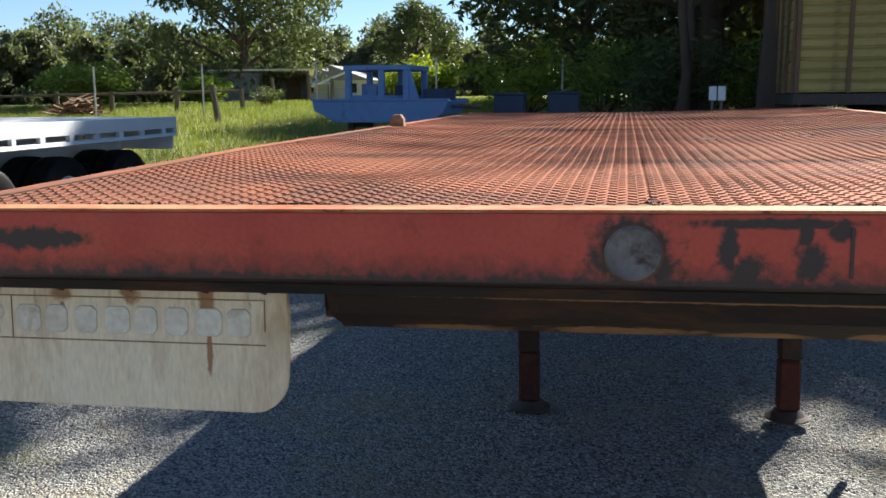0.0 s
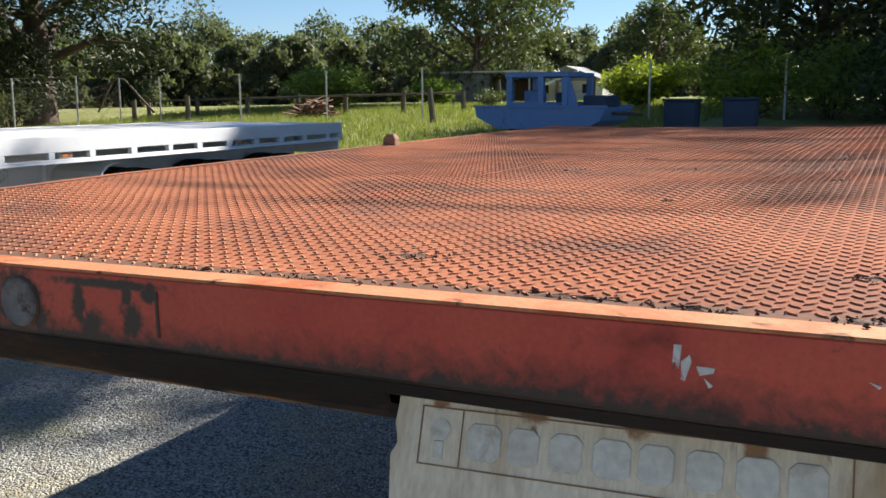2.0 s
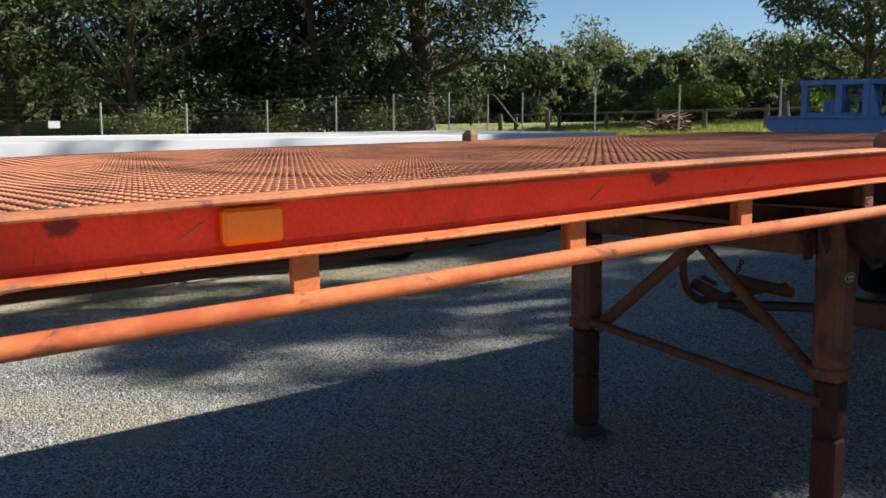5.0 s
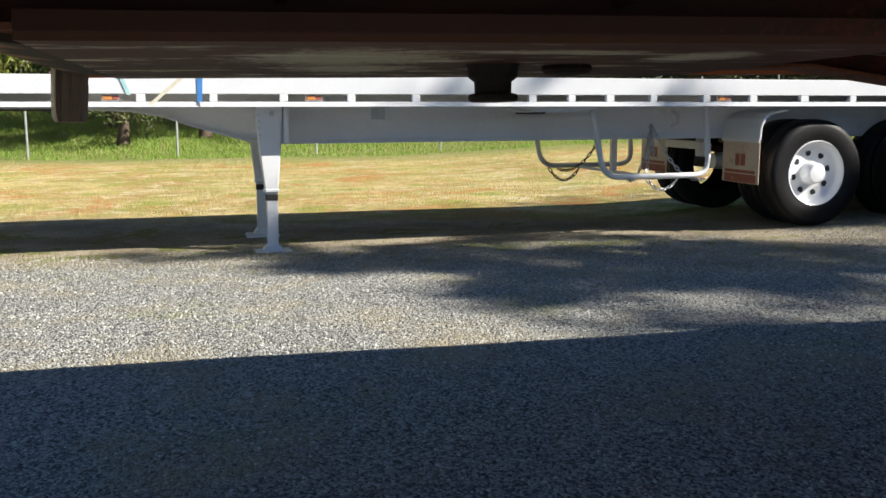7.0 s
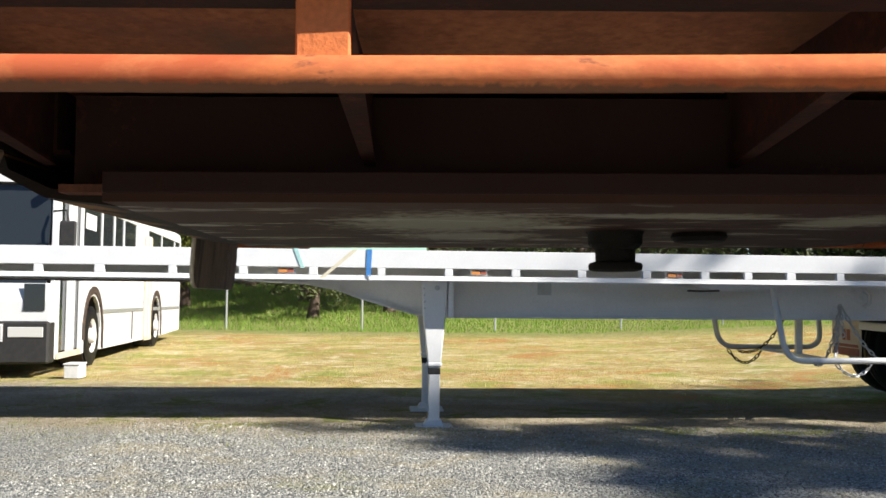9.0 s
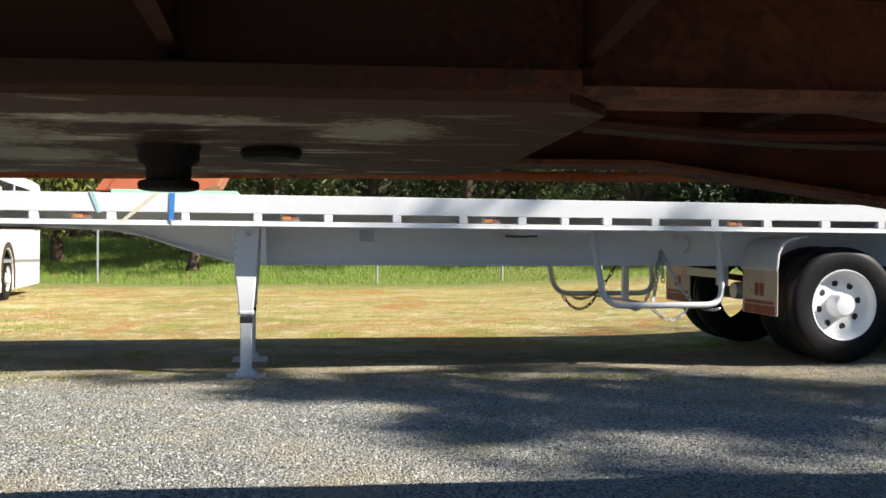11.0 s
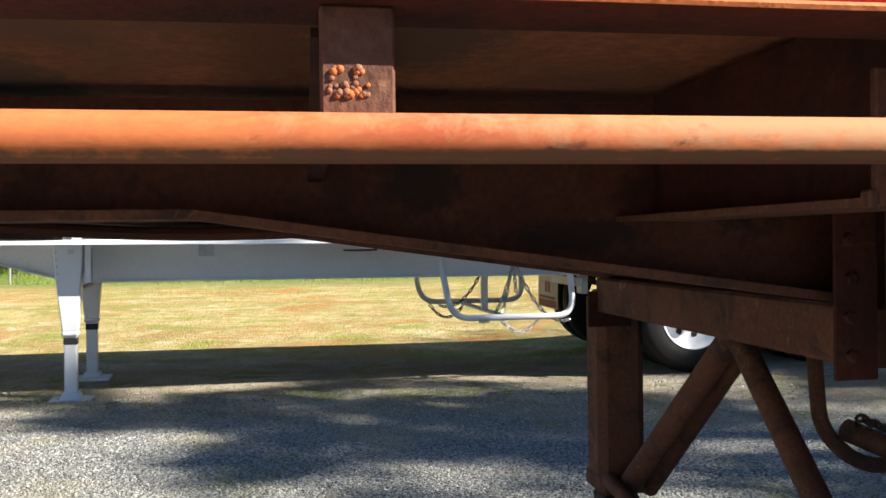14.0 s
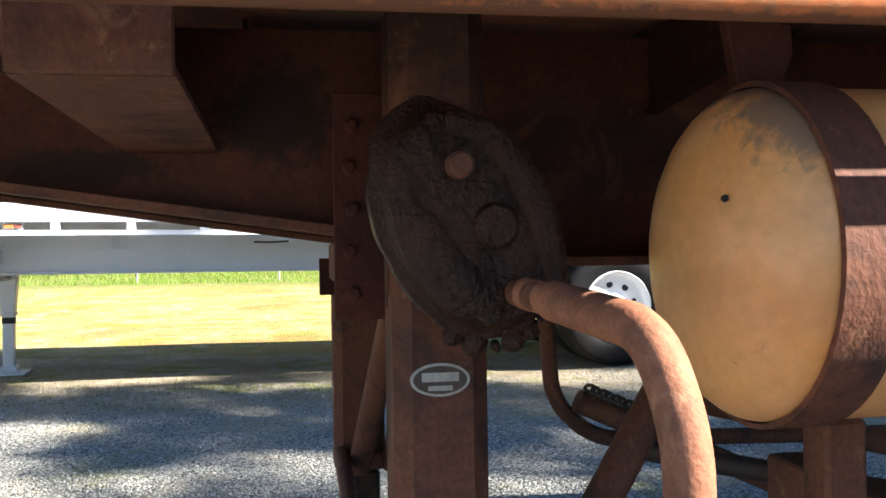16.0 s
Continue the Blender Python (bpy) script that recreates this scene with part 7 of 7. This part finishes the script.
def build_shrub(x, y, height, spread, seed, leaf, label, count=1800, size=0.10):
    rng = np.random.default_rng(seed)
    z = ground_height(x, y)
    t = thing("shrub", label, "shrub", m=Matrix.Translation((x, y, z)))
    g = Geo()
    centres, radii = [], []
    for k in range(14):
        a, r = k * 2.4 + seed, spread * math.sqrt((k + 0.5) / 14) * 0.85
        h = height * (0.35 + 0.6 * rng.random()) * (1.05 - 0.4 * r / spread)
        c = Vector((r * math.cos(a), r * math.sin(a), h))
        g.tube([(0.1 * math.cos(a), 0.1 * math.sin(a), -0.1), c * 0.5, c], [0.035, 0.022, 0.008], 5)
        for q in (1.0, 0.55):
            centres.append(c * q + Vector((0, 0, height * 0.06)))
            radii.append(spread * (0.28 + 0.14 * rng.random()))
    part("stem", g, BARK, t)
    v, f = leaf_cloud(centres, radii, count, size, rng, 0.1)
    v[:, 2] = np.maximum(v[:, 2], 0.02)
    cr = new("crown", array_mesh("crown", v, f, leaf))
    cr.parent = t
    return t


DARK_GUM = "tall dark gum tree"
# the gum over the shed, and the thick-trunked gum by the paddock corner
build_tree(-20.5, 46.5, 12.0, 5.0, 3, LEAF_DARK, "big gum tree with a low drooping crown above the shed", count=16000, size=0.20, low=0.02, clumps=84, droop=0.9)
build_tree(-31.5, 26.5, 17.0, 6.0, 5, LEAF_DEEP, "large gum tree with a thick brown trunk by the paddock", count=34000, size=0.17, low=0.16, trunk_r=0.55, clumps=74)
# the dense row beyond the yard fence
ROW = [(-31.0, 20.5, 15, 4.2), (-33.5, 16.8, 17, 4.6), (-31.5, 13.0, 14, 4.0), (-34.5, 9.6, 16, 4.8), (-31.6, 6.4, 13, 3.8), (-35.0, 3.0, 15, 4.6), (-32.0, -0.6, 12, 3.8), (-35.5, -4.2, 14, 4.6), (-33.0, -8.4, 13, 4.2), (-36.0, -13.0, 15, 5.0), (-34.0, -18.5, 14, 5.0)]
for k, (x, y, h, s) in enumerate(ROW):
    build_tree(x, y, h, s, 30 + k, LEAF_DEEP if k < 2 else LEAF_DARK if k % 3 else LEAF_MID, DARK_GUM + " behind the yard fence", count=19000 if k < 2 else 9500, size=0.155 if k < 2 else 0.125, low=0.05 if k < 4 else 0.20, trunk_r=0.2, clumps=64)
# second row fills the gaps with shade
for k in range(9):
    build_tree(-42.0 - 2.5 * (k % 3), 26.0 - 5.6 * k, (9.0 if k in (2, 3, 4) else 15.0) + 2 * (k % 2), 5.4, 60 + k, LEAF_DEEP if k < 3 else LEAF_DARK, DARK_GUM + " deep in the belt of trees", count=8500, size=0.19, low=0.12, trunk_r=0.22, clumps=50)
build_tree(-33.5, 14.6, 11.5, 2.2, 81, LEAF_MID, "slim leaning gum with a pale bare trunk", bark=PALE_BARK, low=0.62, count=2200, size=0.17, lean=(-1.5, -7.0), trunk_r=0.15, clumps=22)
# a weeping tree behind the bus, and shrubs along the fence
build_tree(-29.2, -9.2, 9.5, 4.6, 91, LEAF_WEEP, "weeping yellow-green tree behind the bus", low=0.05, count=22000, size=0.105, clumps=70, droop=2.4)
build_tree(-30.2, -3.2, 7.0, 3.0, 92, LEAF_MID, "bushy tree behind the fence", low=0.12, count=6000, size=0.14, clumps=40)
# the tall dark trees north of the yard, whose shade reaches the white trailer
NORTH = [(-1.5, 33.0, 9.5, 4.6), (2.6, 30.5, 18.6, 4.8), (6.4, 33.5, 21.4, 5.6), (11.0, 31.0, 17.0, 5.0), (15.5, 34.0, 19, 5.5), (20.0, 30.0, 17, 5.5), (0.6, 38.5, 12, 5.0), (8.6, 39.5, 19, 5.5)]
for k, (x, y, h, s) in enumerate(NORTH):
    build_tree(x, y, h, s, 120 + k, LEAF_DARK, DARK_GUM + " on the north side of the yard", count=7500 if k in (1, 2) else 10500, size=0.20, low=0.07, clumps=66)
# crowns mostly out of view, added to shape the shade across the yard
for k, (x, y, h) in enumerate(((8.2, 24.2, 15.4), (10.2, 23.9, 15.4), (12.2, 24.3, 14.9), (14.2, 24.0, 14.8), (6.6, 24.7, 16.4), (9.2, 27.2, 16.8), (11.6, 27.4, 16.8))):
    build_tree(x, y, h, 3.2 if k == 4 else 4.2, 160 + k, LEAF_DARK, DARK_GUM + " added by the stock crate for its shade", count=7500 if k == 4 else 11000, size=0.22, low=0.07, clumps=66)
for k, (x, y, h) in enumerate(((5.2, 48.0, 18.0), (5.6, 43.0, 17.0))):
    build_tree(x, y, h, 5.2, 180 + k, LEAF_DARK, DARK_GUM + " deep in the north trees", count=10000, size=0.24, low=0.05, clumps=60)
# high unseen crowns added to shade the gravel and the white trailer's rail
build_tree(3.2, 20.2, 15.4, 1.5, 141, LEAF_MID, "slender gum tree added to shade the gravel", low=0.84, count=3000, size=0.15, clumps=34)
for k, (x, y, h) in enumerate(((1.3, 23.4, 13.8), (1.7, 25.8, 14.8))):
    build_tree(x, y, h, 1.35, 151 + k, LEAF_DARK, "slender gum tree with a small high crown, added to shade the white rail", low=0.78, count=2600, size=0.16, clumps=34, trunk_r=0.14)
build_tree(-17.5, 76.0, 8.0, 3.6, 142, LEAF_DARK, DARK_GUM + " behind the farm house", count=6000, size=0.24, low=0.08, clumps=46)

build_shrub(-7.9, 34.0, 1.9, 1.7, 200, LEAF_LIGHT, "bright yellow-green shrub in the sun", 5200, 0.12)
build_shrub(-3.2, 28.4, 2.0, 2.0, 201, LEAF_LIGHT, "yellow-green shrub at the edge of the trees", 3000, 0.11)
build_shrub(-23.8, 36.6, 1.9, 2.2, 202, LEAF_SHRUB, "broad green shrub in the paddock", 4600, 0.13)
build_shrub(-19.0, 38.5, 1.3, 1.2, 203, LEAF_SHRUB, "green shrub near the shed", 2600, 0.12)
build_shrub(-14.8, 35.5, 0.9, 0.8, 204, LEAF_MID, "small shrub in the grass", 700, 0.07)
for k, (x, y) in enumerate(((1.2, 25.5), (3.8, 26.2), (6.6, 25.0), (-0.8, 27.4), (9.5, 26.0))):
    build_shrub(x, y, 2.2, 1.9, 210 + k, LEAF_SHRUB if k % 2 else LEAF_MID, "leafy shrub under the north trees", 2600, 0.11)
for k, (x, y) in enumerate(((-29.2, 17.5), (-28.9, 12.6), (-29.4, 22.0))):
    build_shrub(x, y, 1.9, 1.7, 230 + k, LEAF_MID, "scrubby bush behind the fence", 2400, 0.10)
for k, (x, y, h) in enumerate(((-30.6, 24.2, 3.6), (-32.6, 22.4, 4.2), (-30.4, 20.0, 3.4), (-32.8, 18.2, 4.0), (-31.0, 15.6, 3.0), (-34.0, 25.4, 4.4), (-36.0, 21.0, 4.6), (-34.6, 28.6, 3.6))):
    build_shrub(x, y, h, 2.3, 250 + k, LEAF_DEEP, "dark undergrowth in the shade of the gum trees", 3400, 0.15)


def build_far_woods():
    """The wooded rise round the paddock, as one mass of crowns."""
    rng = np.random.default_rng(77)
    vs, fs, base = [], [], 0
    trunks = Geo()
    for k in range(340):
        a = radians(-62 + 150 * k / 340 + rng.normal() * 0.5)          # from the west round to the east
        row = k % 4
        d = 96 + 19 * row + rng.normal() * 4
        ang = a + math.pi / 2 + radians(28)
        x, y = -6 + d * math.cos(ang) * 1.02, 6 + d * math.sin(ang)
        if y < 30 and x > -60:
            continue
        z = ground_height(max(x, -120), min(y, 120)) * 0.95
        h = (1.7 + (0.062 + 0.006 * row) * d - z) * (1.08 + rng.normal() * 0.20)
        trunks.tube([(x, y, z - 0.5), (x + 0.2, y, z + h * 0.6)], [0.17, 0.06], 5)
        cs, rs = [], []
        for q in range(24):
            u = rng.random()
            aa = rng.random() * 6.28
            rr = h * (0.46 - 0.34 * u * u) * rng.random() ** 0.5
            cs.append((x + rr * math.cos(aa), y + rr * math.sin(aa), z + h * (0.02 + 0.86 * u)))
            rs.append(h * (0.10 + 0.08 * rng.random()))
        v, f = leaf_cloud(cs, rs, 2700 if row < 2 else 1700, 0.34, rng, 0.2, 0.85, 1.0, 3)
        vs.append(v)
        fs.append(f + base)
        base += len(v)
    ob = new("far_woods", array_mesh("far_woods", np.concatenate(vs), np.concatenate(fs), LEAF_FAR))
    tagged(ob, "belt of grey-green gum woods on the rise beyond the paddock", "woods", kind="stuff")
    tk = part("far_trunks", trunks, BARK, ob)
    tagged(tk, kind="stuff")


build_far_woods()


def build_grass():
    """Tufts along the fence and in the paddock, and thin dry grass on the earth."""
    rng = np.random.default_rng(9)

    def blades(n, area, length, material, name, label):
        x0, x1, y0, y1 = area
        x, y = x0 + (x1 - x0) * rng.random(n), y0 + (y1 - y0) * rng.random(n)
        z = np.array([ground_height(a, b) for a, b in zip(x, y)])
        a = rng.random(n) * 6.28
        h = length * (0.5 + rng.random(n))
        w = h * 0.09
        lx, ly = rng.normal(size=n) * h * 0.35, rng.normal(size=n) * h * 0.35
        v = np.stack([np.stack([x - w * np.cos(a), y - w * np.sin(a), z - 0.02], -1), np.stack([x + w * np.cos(a), y + w * np.sin(a), z - 0.02], -1), np.stack([x + lx, y + ly, z + h], -1)], 1).reshape(-1, 3)
        f = np.arange(n)[:, None] * 3 + np.array([0, 1, 2])[None]
        tagged(new(name, array_mesh(name, v, f, material)), label, "grass", kind="stuff")
    blades(110000, (-43, -25.6, -14, 22), 0.12, LUSH, "fence_grass", "green grass growing along the yard fence")
    blades(70000, (-30, -4, 15, 42), 0.15, GRASS, "paddock_grass", "green paddock grass")
    blades(26000, (-24.5, -7.9, -12, 16), 0.035, DRY_GRASS, "field_grass", "short dry yellow grass on the bare field")
    blades(9000, (-7.6, -4.4, -4, 8), 0.025, GRASS, "weeds", "thin green weeds at the edge of the gravel")


build_grass()
